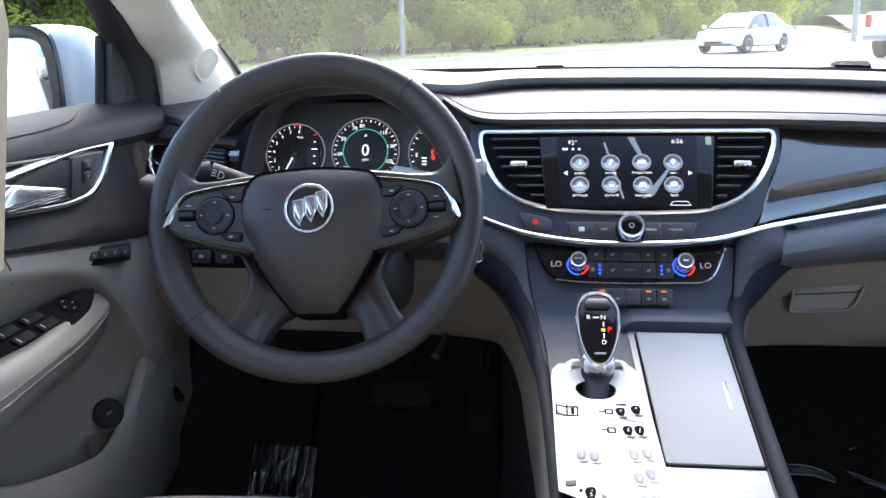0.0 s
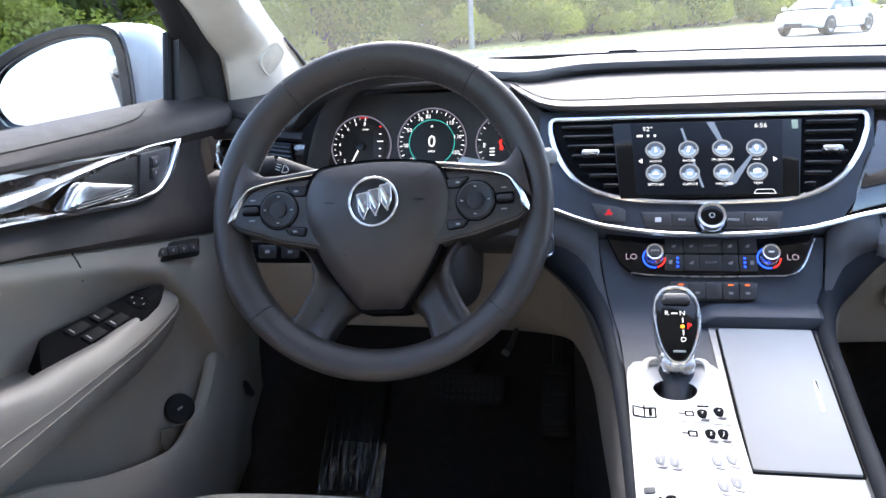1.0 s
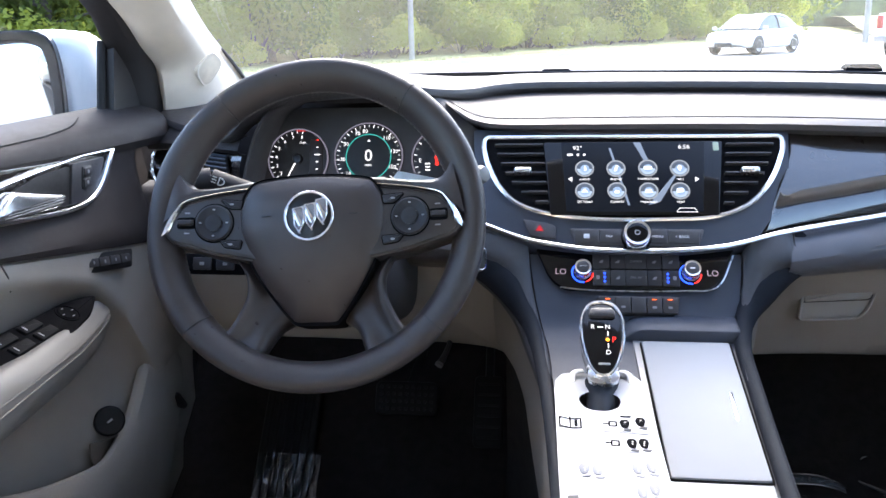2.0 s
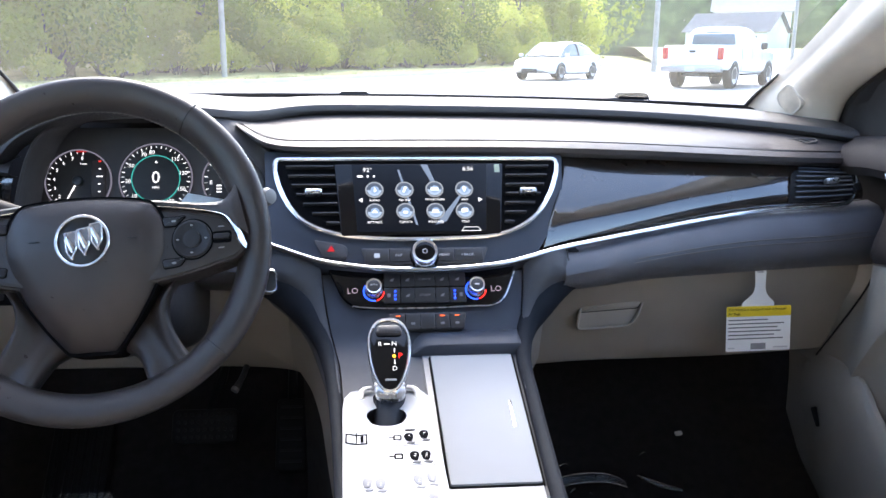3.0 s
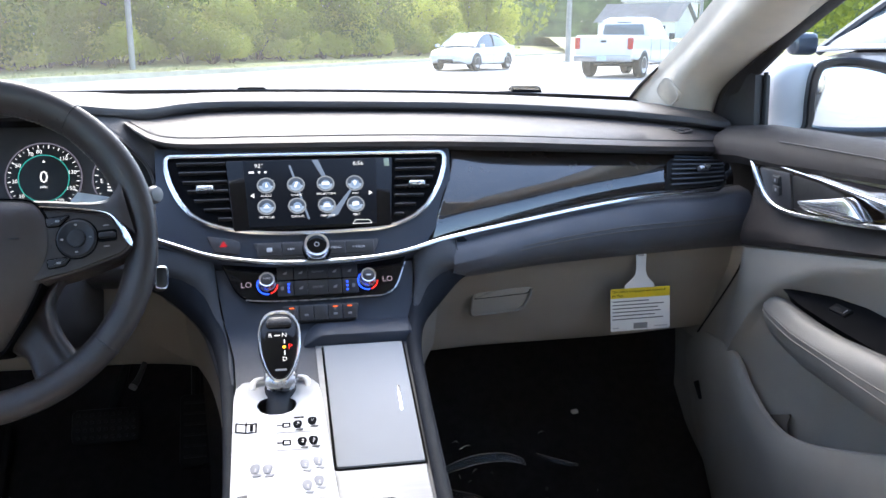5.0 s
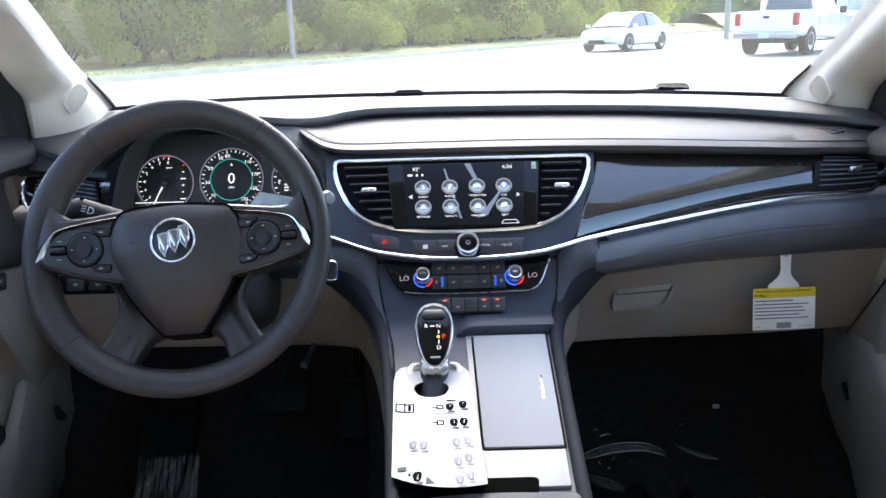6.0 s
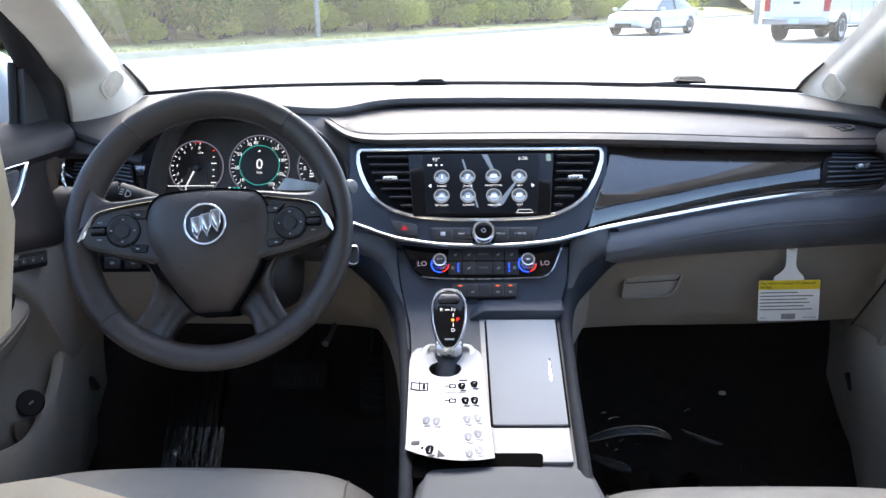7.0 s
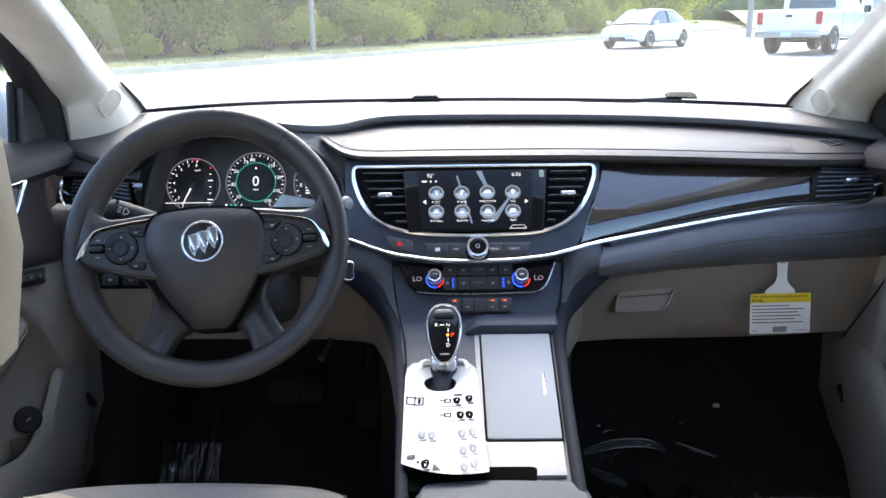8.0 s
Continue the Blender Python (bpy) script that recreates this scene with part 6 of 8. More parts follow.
# roof, rear quarters and tailgate wall, plain, to close the cabin
roof_front = spl([(-0.585, 0.27, 1.345), (-0.3, 0.33, 1.36), (0, 0.345, 1.365), (0.27, 0.33, 1.36), (0.557, 0.27, 1.345)], 24)
roof_rows = [roof_front] + [[Vector((p.x * 1.08 - 0.002, y, p.z + d)) for p in roof_front] for y, d in ((0.0, 0.03), (-0.5, 0.045), (-1.0, 0.04), (-1.5, 0.0), (-1.75, -0.06))]
shell("ceiling", loft(roof_rows, thick=0.02), headliner, "cream cloth headliner", "headliner")
for s, name in ((-1, "wall_left"), (1, "wall_right")):
    x = XC + s * 0.735
    bm = bmesh.new()
    for y0, y1, z0, z1 in ((-1.85, -0.33, 0.25, 0.97), (-0.42, -0.33, 0.97, 1.36), (-1.85, -1.2, 0.97, 1.36)):
        block(0.03, y1 - y0, z1 - z0, 0, Matrix.Translation((x, (y0 + y1) / 2, (z0 + z1) / 2)), bm)
    shell(name, bm, beige, "plain light trim of the rear cabin side", "cabin side")
# Unseen wall, built higher to keep rear light off the wheel.
bm = bmesh.new()
block(1.5, 0.03, 0.92, 0, Matrix.Translation((XC, -1.86, 0.71)), bm)
shell("wall_rear", bm, beige, "unseen plain rear wall, raised to hold back light", "cabin wall")
gb = spl(SCREEN_BASE, 24)
gt = [Vector((p.x, p.y + 0.01, p.z + 0.006)) for p in roof_front]
wind = finish("window_1", loft([shifted(gb, 0.03, 0.012)] + [between(shifted(gb, 0.03, 0.012), gt, f, (0, 0, 0.035 * math.sin(math.pi * f))) for f in (0.2, 0.4, 0.6, 0.8)] + [gt]), dusty_veiled_glass)
wind.visible_shadow = False
tagged(wind, "clear windscreen glass speckled with dust", "windscreen", kind="structure")
border = spl(SCREEN_BASE, 60)
part("black_border", loft([shifted(border, 0.022, 0.001), shifted(border, 0.014, 0.0075)], thick=0.002), black_plastic, wind, "black edge of the glass")
rnd = random.Random(4)
dust = bmesh.new()
for _ in range(150):
    f, i = rnd.uniform(0.04, 0.5), rnd.uniform(2, 21)
    k = int(i)
    g0 = shifted(gb, 0.03, 0.012)
    p = (g0[k] * (1 - f) + gt[k] * f) * (1 - (i - k)) + (g0[k + 1] * (1 - f) + gt[k + 1] * f) * (i - k) + Vector((0, 0, 0.035 * math.sin(math.pi * f)))
    r = rnd.choice((0.0006, 0.0008, 0.0012))
    bmesh.ops.create_circle(dust, cap_ends=True, segments=6, radius=r, matrix=basis(p + Vector((0, -0.004, -0.002)), (0, -0.45, -0.9)))
part("dust_specks", dust, surface("pale_dust", (0.6, 0.58, 0.5), 0.9), wind, "pale dust specks")["kind"] = "stuff"
for s, name in ((-1, "window_2"), (1, "window_3")):
    x = XC + s * 0.735
    gl = finish(name, loft([[Vector((x, y, 0.96)) for y in (0.66, 0.3, -0.1, -0.4)], [Vector((x - s * 0.002, y, z)) for y, z in ((0.66, 1.05), (0.3, 1.15), (-0.1, 1.2), (-0.4, 1.2))], [Vector((x - s * 0.06, y, z)) for y, z in ((0.5, 1.15), (0.18, 1.27), (-0.1, 1.34), (-0.4, 1.35))]]), glass)
    gl.visible_shadow = False
    tagged(gl, "clear front door window glass", "car window", kind="structure")

# Unseen rear panes, added and tinted to cut the light from behind.
tinted_pane = pane("light_dimming_glass", (0.62, 0.66, 0.65))
for s, name in ((-1, "window_4"), (1, "window_5")):
    x = XC + s * 0.735
    gl = finish(name, loft([[Vector((x, y, 0.965)) for y in (-0.42, -0.8, -1.2)], [Vector((x - s * 0.03, y, 1.365)) for y in (-0.42, -0.8, -1.2)]]), tinted_pane)
    tagged(gl, "unseen tinted pane added to dim light from the rear side", "car window", kind="structure")
gl = finish("window_6", loft([[Vector((x, -1.85, 1.165)) for x in (-0.76, 0, 0.73)], [Vector((x, -1.78, 1.33)) for x in (-0.70, 0, 0.68)]]), tinted_pane)
tagged(gl, "unseen tinted pane added to dim light from behind", "car window", kind="structure")

# wipers and cowl beyond the glass
shell("trim_9", loft([shifted(gb, 0.05, -0.012), shifted(gb, 0.10, -0.034), shifted(gb, 0.16, -0.045), shifted(gb, 0.17, -0.08)]), black_plastic, "black cowl below the windscreen", "cowl")
for x0, x1, y in ((-0.45, -0.09, 1.115), (0.1, 0.455, 1.125)):
    wp = thing("wiper", "black windscreen wiper resting at the glass base", "wiper", "windscreen wipers")
    part("arm", tube(spl([(x0, y + 0.0, 0.992), ((x0 + x1) / 2, y - 0.005, 0.998), (x1, y, 1.005)], 16), 0.005, 8), black_plastic, wp)
    part("pivot_cap", loft([[Vector((x1 + a * k, y + b, 1.004 + h)) for a, b in ((-0.034, -0.016), (0.03, -0.016), (0.03, 0.016), (-0.034, 0.016))] for h, k in ((0.0, 1.0), (0.008, 0.92), (0.013, 0.72))], True, True), switch_black, wp)
    part("blade", block(x1 - x0, 0.008, 0.008, 0.002, pose((x0 + x1) / 2 + 0.03, y - 0.012, 0.988)), black_plastic, wp)


# ---- front doors ----
def door(s):
    d = thing("door_1" if s < 0 else "door_2", "front door trim in dark brown and light neutral with chrome pull", "car door", "front doors", "structure")

    def X(a):
        return XC + s * a

    ys = [0.80, 0.76, 0.73, 0.705, 0.68, 0.67, 0.66, 0.65, 0.64, 0.63, 0.62, 0.61, 0.60, 0.59, 0.58, 0.57, 0.56, 0.55, 0.54, 0.51, 0.48, 0.40, 0.32, 0.24, 0.16, 0.05, -0.1, -0.33]
    zd = lambda y: float(np.interp(y, [-0.33, 0.19, 0.35, 0.55, 0.62, 0.76], [0.93, 0.877, 0.848, 0.812, 0.80, 0.79]))
    nose = lambda y: float(np.interp(y + (0.027 if s > 0 else -0.068), [0.56, 0.575, 0.59, 0.605, 0.62, 0.635, 0.65, 0.67, 0.70, 0.78], [0, 0.001, 0.005, 0.0125, 0.0265, 0.041, 0.051, 0.058, 0.062, 0.07]))
    round_end = lambda y: float(np.interp(y, [y_end - 0.03, y_end - 0.01, y_end], [0, 0.003, 0.012]))
    y_end = 0.705 if s > 0 else 0.76
    drop = lambda y: float(np.interp(y, [0.3, 0.6, 0.755], [0, 0.004, 0.02]))
    if s < 0:
        end_l = lambda y: float(np.interp(y, [0.735, 0.748, 0.755], [0, 0.002, 0.007]))
        fall = lambda y: float(np.interp(y, [0.40, 0.72], [0, 0.005]))
        rise = lambda y: float(np.interp(y, [0.12, 0.50], [0.018, 0]))
        sill = [[(X(0.748), y, 0.982 + fall(y) * 0.6), (X(0.722), y, 0.9825 + fall(y) * 0.6), (X(0.70), y, 0.980), (X(0.683), y, 0.9755), (X(0.668 + end_l(y)), y, 0.9675), (X(0.6605 + end_l(y)), y, 0.957 + 0.3 * rise(y)), (X(0.6595 + end_l(y)), y, 0.946 - fall(y) + 0.8 * rise(y)), (X(0.669 + end_l(y)), y, 0.934 - fall(y) + rise(y))] for y in [0.755, 0.752, 0.748, 0.74] + [y for y in ys if y <= 0.73]]
        sewn = [(0.7055, 0.575, 0.9815), (0.690, 0.54, 0.9785), (0.681, 0.51, 0.9755), (0.6765, 0.47, 0.9732), (0.674, 0.42, 0.9718), (0.673, 0.3, 0.971), (0.673, 0.1, 0.971), (0.673, -0.2, 0.971)]
    else:
        rise = lambda y: float(np.interp(y, [0.12, 0.50], [0.020, 0.002]))
        sill = [[(X(0.745), y, 0.985 - drop(y)), (X(0.72), y, 0.9925 - drop(y)), (X(0.70), y, 0.992 - drop(y)), (X(0.685 + round_end(y)), y, 0.9875 - drop(y)), (X(0.668 + round_end(y)), y, 0.977 - drop(y) + 0.1 * rise(y)), (X(0.658 + round_end(y)), y, 0.962 - drop(y) + 0.4 * rise(y)), (X(0.657 + round_end(y)), y, 0.945 - drop(y) + 0.85 * rise(y)), (X(0.668 + round_end(y)), y, 0.932 - drop(y) + rise(y))] for y in ys if y <= y_end]
        sewn = [(0.6665, y, 0.9775 - drop(y)) for y in (0.5, 0.44, 0.36, 0.26, 0.16, 0.0, -0.2)]
    part("upper_pad", loft([[Vector(p) for p in r] for r in sill]), door_pad, d, "dark brown padded window sill")
    part("stitching", tube(spl([(X(a), y, z) for a, y, z in sewn], 60), 0.0009, 6), seam_dark if s < 0 else stitch, d)
    mid = [[(X(0.668 + nose(y)), y, 0.935 - drop(y) * (0.3 if s < 0 else 1)), (X(0.672 + nose(y)), y, 0.915), (X(0.671 + nose(y)), y, 0.9), (X(0.664 + nose(y)), y, 0.6 * 0.9 + 0.4 * zd(y)), (X(0.656 + nose(y)), y, 0.35 * 0.9 + 0.65 * zd(y)), (X(0.653 + nose(y)), y, 0.15 * 0.9 + 0.85 * zd(y)), (X(0.657 + nose(y)), y, zd(y) + 0.001), (X(0.672 + nose(y)), y, zd(y) - 0.001)] for y in ys]
    part("middle_pad", loft([[Vector(p) for p in r] for r in mid]), door_pad, d, "dark brown padded middle")
    crease = ([0.10, 0.173, 0.285, 0.373, 0.446, 0.482, 0.512, 0.575, 0.60], [0.868, 0.859, 0.839, 0.814, 0.778, 0.756, 0.727, 0.638, 0.60]) if s > 0 else ([0.16, 0.255, 0.334, 0.409, 0.497, 0.55, 0.607, 0.63], [0.858, 0.84, 0.822, 0.804, 0.772, 0.715, 0.625, 0.60])
    za = lambda y: float(np.interp(y, *crease))
    soft = lambda y: float(np.interp(y, [0.36, 0.46, 0.52], [2.4, 1.2, 1.6]))
    deep = lambda y: float(np.interp(y, [0.38, 0.54], [0.715, 0.690]))

    def low_row(y):
        n, a, t = nose(y), za(y), zd(y)
        k = soft(y)
        ease = lambda z: n * float(np.interp(z, [0.62, 0.80], [0.22, 1.0]))
        out = [(X(0.667 + n), y, t + 0.003), (X(0.660 + n), y, t - 0.003)]
        for f in (0.2, 0.4, 0.6, 0.8):
            z = t * (1 - f) + (a + 0.006) * f
            out.append((X(0.660 + ease(z)), y, z))
        e = ease(a)
        back_ = max(deep(y), 0.668 + e)
        out += [(X(0.661 + e), y, a + 0.006), (X(0.664 + e), y, a)]
        out += [(X(0.668 + e + g * (back_ - 0.668 - e)), y, a - d_ * k) for g, d_ in ((0.1, 0.004), (0.45, 0.015), (0.8, 0.034))]
        return out + [(X(back_), y, min(a - 0.06 * k, 0.66)), (X(back_), y, 0.57), (X(back_), y, 0.48), (X(max(0.72, back_)), y, 0.4), (X(0.735), y, 0.27)]

    low_ys = [0.80, 0.76, 0.73, 0.705, 0.68, 0.66, 0.645, 0.63, 0.615, 0.60, 0.59, 0.58, 0.57, 0.56, 0.55, 0.54, 0.53, 0.52, 0.51, 0.50, 0.49, 0.48, 0.47, 0.455, 0.44, 0.42, 0.40, 0.375, 0.35, 0.32, 0.28, 0.24, 0.2, 0.16, 0.1, 0.0, -0.15, -0.33]
    low = [low_row(y) for y in low_ys]
    part("lower_panel", loft([[Vector(p) for p in r] for r in low]), beige, d, "light neutral lower door panel")
    part("panel_seam", tube([(X(0.6598), 0.315 if s < 0 else 0.245, zd(0.3) - 0.001), (X(0.660), 0.325 if s < 0 else 0.238, zd(0.32) - 0.016), (X(0.668), 0.336 if s < 0 else 0.23, zd(0.33) - 0.034)], 0.0012 if s < 0 else 0.0007, 6), seam_dark, d)
    # wood and gloss insert with chrome edges, in the (y, z) plane of the door
    DMt = Matrix(((0, 0, -s, X(0.663)), (1, 0, 0, -0.04 if s < 0 else -0.055), (0, 1, 0, 0.004), (0, 0, 0, 1)))
    ins = rpoly([(-0.33, 0.905), (0.1, 0.905), (0.236, 0.903), (0.295, 0.898), (0.354, 0.891), (0.468, 0.879), (0.534, 0.879), (0.573, 0.897), (0.600, 0.929), (0.606, 0.935), (0.534, 0.936), (0.454, 0.940), (0.36, 0.946), (0.2, 0.955), (-0.33, 0.958)], [0.001, 0.02, 0.02, 0.02, 0.02, 0.02, 0.02, 0.02, 0.006, 0.002, 0.02, 0.02, 0.02, 0.02, 0.001], 3)
    part("wood_insert", plate(ins, DMt, 0.0, 0.001, -0.03), wood, d, "glossy dark wood insert")
    band = [(0.61, 0.9350), (0.61, 0.9375), (0.534, 0.9390), (0.454, 0.9352), (0.401, 0.9318), (0.356, 0.9285), (0.316, 0.9282), (0.241, 0.9292), (0.1, 0.934), (-0.29, 0.94), (-0.29, 0.915), (0.1, 0.912), (0.239, 0.9165), (0.28, 0.9142), (0.325, 0.9158), (0.356, 0.9228), (0.401, 0.9282), (0.454, 0.9322), (0.534, 0.9365)]
    silver_band = plate([Vector(p) for p in rpoly(band, 0.004, 3)], Matrix(), 0.003, 0.0012, -0.004)
    for v in silver_band.verts:
        v.co.z += 0.35 * max(0.0, 0.932 - v.co.y)
    silver_band.transform(DMt)
    part("upper_bezel", silver_band, band_silver, d, "satin silver band")
    bz_bot = spl([(0.612, 0.936, 0), (0.602, 0.929, 0), (0.590, 0.914, 0), (0.573, 0.897, 0), (0.555, 0.886, 0), (0.534, 0.880, 0), (0.50, 0.8785, 0), (0.468, 0.880, 0), (0.41, 0.886, 0), (0.354, 0.892, 0), (0.295, 0.899, 0), (0.236, 0.904, 0), (0.05, 0.907, 0), (-0.33, 0.907, 0)], 90)
    rad = [float(np.interp(i, [0, 10, 25, 40, 89], [0.0018, 0.0045, 0.0048, 0.0036, 0.0034])) for i in range(90)]
    part("lower_bezel", tube([DMt @ Vector((p.x, p.y, 0.003)) for p in bz_bot], rad, 10), chrome, d, "bright chrome band")
    cup = rpoly([(0.497, 0.884), (0.540, 0.8835), (0.565, 0.900), (0.585, 0.930), (0.510, 0.932)], [0.004, 0.012, 0.012, 0.006, 0.004])
    part("handle_plate", plate(cup, DMt, 0.005, 0.001, 0.0), dark_plastic, d)
    # Black plate paints the dark recess behind the pull.
    hollow = rpoly([(0.36, 0.896), (0.43, 0.888), (0.495, 0.884), (0.508, 0.930), (0.45, 0.929), (0.40, 0.922)], 0.006)
    part("hollow_shade", plate(hollow, DMt, 0.003, 0.0008, 0.0), matt_black, d, "flat black plate painted as the shaded hollow behind the pull")
    blade = rpoly([(0.334, 0.9015), (0.345, 0.8965), (0.451, 0.8925), (0.466, 0.903), (0.452, 0.9065), (0.374, 0.9235), (0.362, 0.920)], [0.003, 0.006, 0.006, 0.004, 0.006, 0.004, 0.006], 4)
    hd = part("handle", plate(blade, DMt, 0.022, 0.004, 0.006, dome=0.0015), chrome, d, "chrome pull handle")
    for k in range(3):
        a, b = Vector((0.348 + 0.006 * k, 0.8995 + 0.0030 * k, 0.0222)), Vector((0.456, 0.8968 + 0.0028 * k, 0.0222))
        part("rib", tube([DMt @ a, DMt @ ((a + b) / 2 + Vector((0, 0, 0.0006))), DMt @ b], 0.0007, 6), black_plastic, hd, "dark grip line")
    sw_ = part("lock_switch", plate(rpoly([(0.531, 0.8955), (0.546, 0.907), (0.551, 0.9245), (0.529, 0.926), (0.5225, 0.900)], 0.003), DMt, 0.0062, 0.0008, 0.0), black_plastic, d)
    for q in (0.9055, 0.9185):
        k = part("key", plate(rrect(0.0165, 0.0105, 0.002, cx=0.5345 + (q - 0.9055) * 0.3, cy=q), DMt, 0.0078, 0.001, 0.004), dark_plastic, sw_)
        part("symbol", plate(rrect(0.004, 0.0045, 0.001, cx=0.5345 + (q - 0.9055) * 0.3, cy=q), DMt, 0.008, 0.0001, 0.007), grey_mark, k)
    # armrest bolster
    fw = 0.026 if s < 0 else 0.0
    st_y = [0.5165, 0.515, 0.505, 0.485, 0.455, 0.41, 0.36, 0.30, 0.24, 0.18, 0.12, 0.05, -0.05, -0.33]
    rows = []
    for y in st_y:
        g = float(np.interp(y, [0.40, 0.455, 0.485, 0.505, 0.515, 0.5165], [1, 0.93, 0.8, 0.58, 0.3, 0.1]))
        top = float(np.interp(y, [0.05, 0.12, 0.18, 0.30, 0.45], [0.790, 0.780, 0.768, 0.757, 0.757]))
        ins = float(np.interp(y, [0.05, 0.2, 0.36, 0.5], [0.598, 0.608, 0.622, 0.650]))
        sec = [(0.72, 0.696), (ins + 0.036, 0.688), (ins + 0.016, 0.697), (ins + 0.004, 0.715), (ins, 0.736), (ins + 0.005, top - 0.012), (ins + 0.019, top), (ins + 0.036, top - 0.003), (ins + 0.052, top - 0.014), (0.72, top - 0.022)]
        rows.append([Vector((X(0.70 + (p.x - 0.70) * g), y + fw * float(np.interp(y, [0.2, 0.5], [0, 1])), 0.728 + (p.z - 0.728) * g)) for p in spl([(a, 0, b) for a, b in sec], 37)])
    ar = part("armrest", loft(rows), door_leather, d, "padded light leather armrest with double stitching")
    for k in (15, 17):
        part("stitching", tube(spl([r_[k] + Vector((-s * 0.0004, 0, 0)) for r_ in rows[3:]], 60), 0.0008, 5), surface("cream_thread", (0.17, 0.155, 0.14), 0.7) if s < 0 and k == 15 else bpy.data.materials["cream_thread"], ar)
    # switch panel on the armrest
    SWM = basis((X(0.667), 0.36 if s < 0 else 0.335, 0.766), (-s * 0.5, 0.0, 0.86), (0, 1, 0))
    o = [(0.1285, -0.006), (0.105, 0.003), (0.075, 0.009), (0.0, 0.011), (-0.06, 0.015), (-0.095, 0.0165), (-0.124, -0.008), (-0.156, -0.037), (-0.093, -0.0445), (-0.006, -0.041), (0.088, -0.024)]
    if s > 0:
        o = [(0.1275, -0.006), (0.069, 0.006), (-0.018, 0.0125), (-0.103, 0.016), (-0.150, 0.014), (-0.136, -0.004), (-0.112, -0.0195), (-0.0886, -0.0255), (-0.018, -0.029), (0.0786, -0.027)]
    sp = rpoly(o, 0.012) if s < 0 else rpoly(o[::-1], [0.012] * 4 + [0.006] * 3 + [0.012] * 3)
    spn = part("switch_panel", plate(sp, SWM, 0.004, 0.003, -0.05), switch_black, d, "black window switch panel")
    spots = ((-0.044, -0.0165), (-0.050, 0.001), (0.001, -0.0165), (-0.005, 0.0005)) if s < 0 else ((0.0034, -0.0108),)
    for u, v in spots:
        k = part("window_switch", plate(rrect(0.034, 0.0145, 0.003, cx=u, cy=v), SWM, 0.0075, 0.0025, 0.002), switch_key, spn)
        part("symbol", plate(rrect(0.002, 0.0075, 0.0008, cx=u - 0.011, cy=v), SWM, 0.0078, 0.0002, 0.006), grey_mark, k)
    if s < 0:
        part("mirror_dial", turned([(0.0125, 0.002), (0.0125, 0.0045), (0.011, 0.0055), (0.004, 0.005)], SWM @ Matrix.Translation((0.058, -0.008, 0)), 24), switch_black, spn)
        part("mirror_dial_ring", ring(disc(0.0155, 28), disc(0.0135, 28), SWM @ Matrix.Translation((0.058, -0.008, 0.004)), 0.001), switch_black, spn)
        for k in range(4):
            part("symbol", plate(rrect(0.004, 0.0012, 0.0004, 1, cx=0.058 + 0.009 * math.cos(k * math.pi / 2), cy=-0.008 + 0.008 * math.sin(k * math.pi / 2)), SWM, 0.0058, 0.0001, 0.004), grey_mark, spn)
    # map pocket panel, standing proud of the lower door
    lip_l = spl([(y, z, 0) for y, z in ([(0.87, 0.54), (0.83, 0.575), (0.78, 0.603), (0.735, 0.616), (0.687, 0.624), (0.632, 0.630), (0.598, 0.6315), (0.574, 0.628), (0.552, 0.615), (0.523, 0.590), (0.476, 0.566), (0.427, 0.557), (0.372, 0.567), (0.306, 0.591), (0.233, 0.622), (0.139, 0.664), (0.05, 0.678), (-0.33, 0.69)] if s > 0 else [(0.87, 0.54), (0.83, 0.57), (0.78, 0.597), (0.74, 0.609), (0.69, 0.619), (0.645, 0.624), (0.615, 0.6235), (0.600, 0.617), (0.575, 0.587), (0.535, 0.555), (0.482, 0.535), (0.429, 0.544), (0.353, 0.568), (0.293, 0.592), (0.2, 0.635), (0.05, 0.67), (-0.33, 0.68)])], 70)
    rows = []
    for dz, dx in ((-0.14, 0.016), (-0.03, 0.013), (0.003, 0.011), (0.005, 0.007), (0.0035, 0.002), (-0.006, -0.004), (-0.04, -0.006), (-0.10, -0.002), (-0.2, 0.012), (-0.32, 0.03)):
        rows.append([Vector((X(0.668 + dx + float(np.interp(p.x, [0.60, 0.66, 0.72, 0.78, 0.83, 0.87], [0, 0.004, 0.014, 0.032, 0.055, 0.085]))), p.x - (0.0 if p.x < 0.6 else float(np.interp(-dz, [0.1, 0.32], [0, 0.12])) * (p.x - 0.6) / 0.17), max(0.25, p.y + dz) if dz > -0.2  else (p.y + dz) * 0.5 + 0.5 * (0.56 + dz))) for p in lip_l])
    part("map_pocket", loft(rows), beige, d, "light neutral map pocket panel")
    mouth = [(p.x, p.y) for p in rpoly([(0.508, 0.5505), (0.443, 0.5805), (0.451, 0.5615), (0.444, 0.5405), (0.477, 0.5395)] if s > 0 else [(0.470, 0.5655), (0.536, 0.5415), (0.539, 0.5325), (0.483, 0.5215), (0.467, 0.5415)], 0.006)]
    # Flat patch puts the shade inside the pocket into a darker brown.
    part("pocket_mouth", loft([[Vector((X(a), y, z)) for y, z in mouth] for a in ((0.6935, 0.6955) if s > 0 else (0.6855, 0.6875))], True, True), pocket_shade, d, "flat brown patch painted as shade in the map pocket's mouth")
    if s < 0:
        BM = basis((X(0.680), 0.512, 0.578), (0.62, -0.66, 0.42), (0, 1, 0))
        part("trunk_button", turned([(0.0205, -0.004), (0.0205, 0.001), (0.018, 0.0035), (0.004, 0.0036)], BM, 28), matt_black, d, "round black release button")
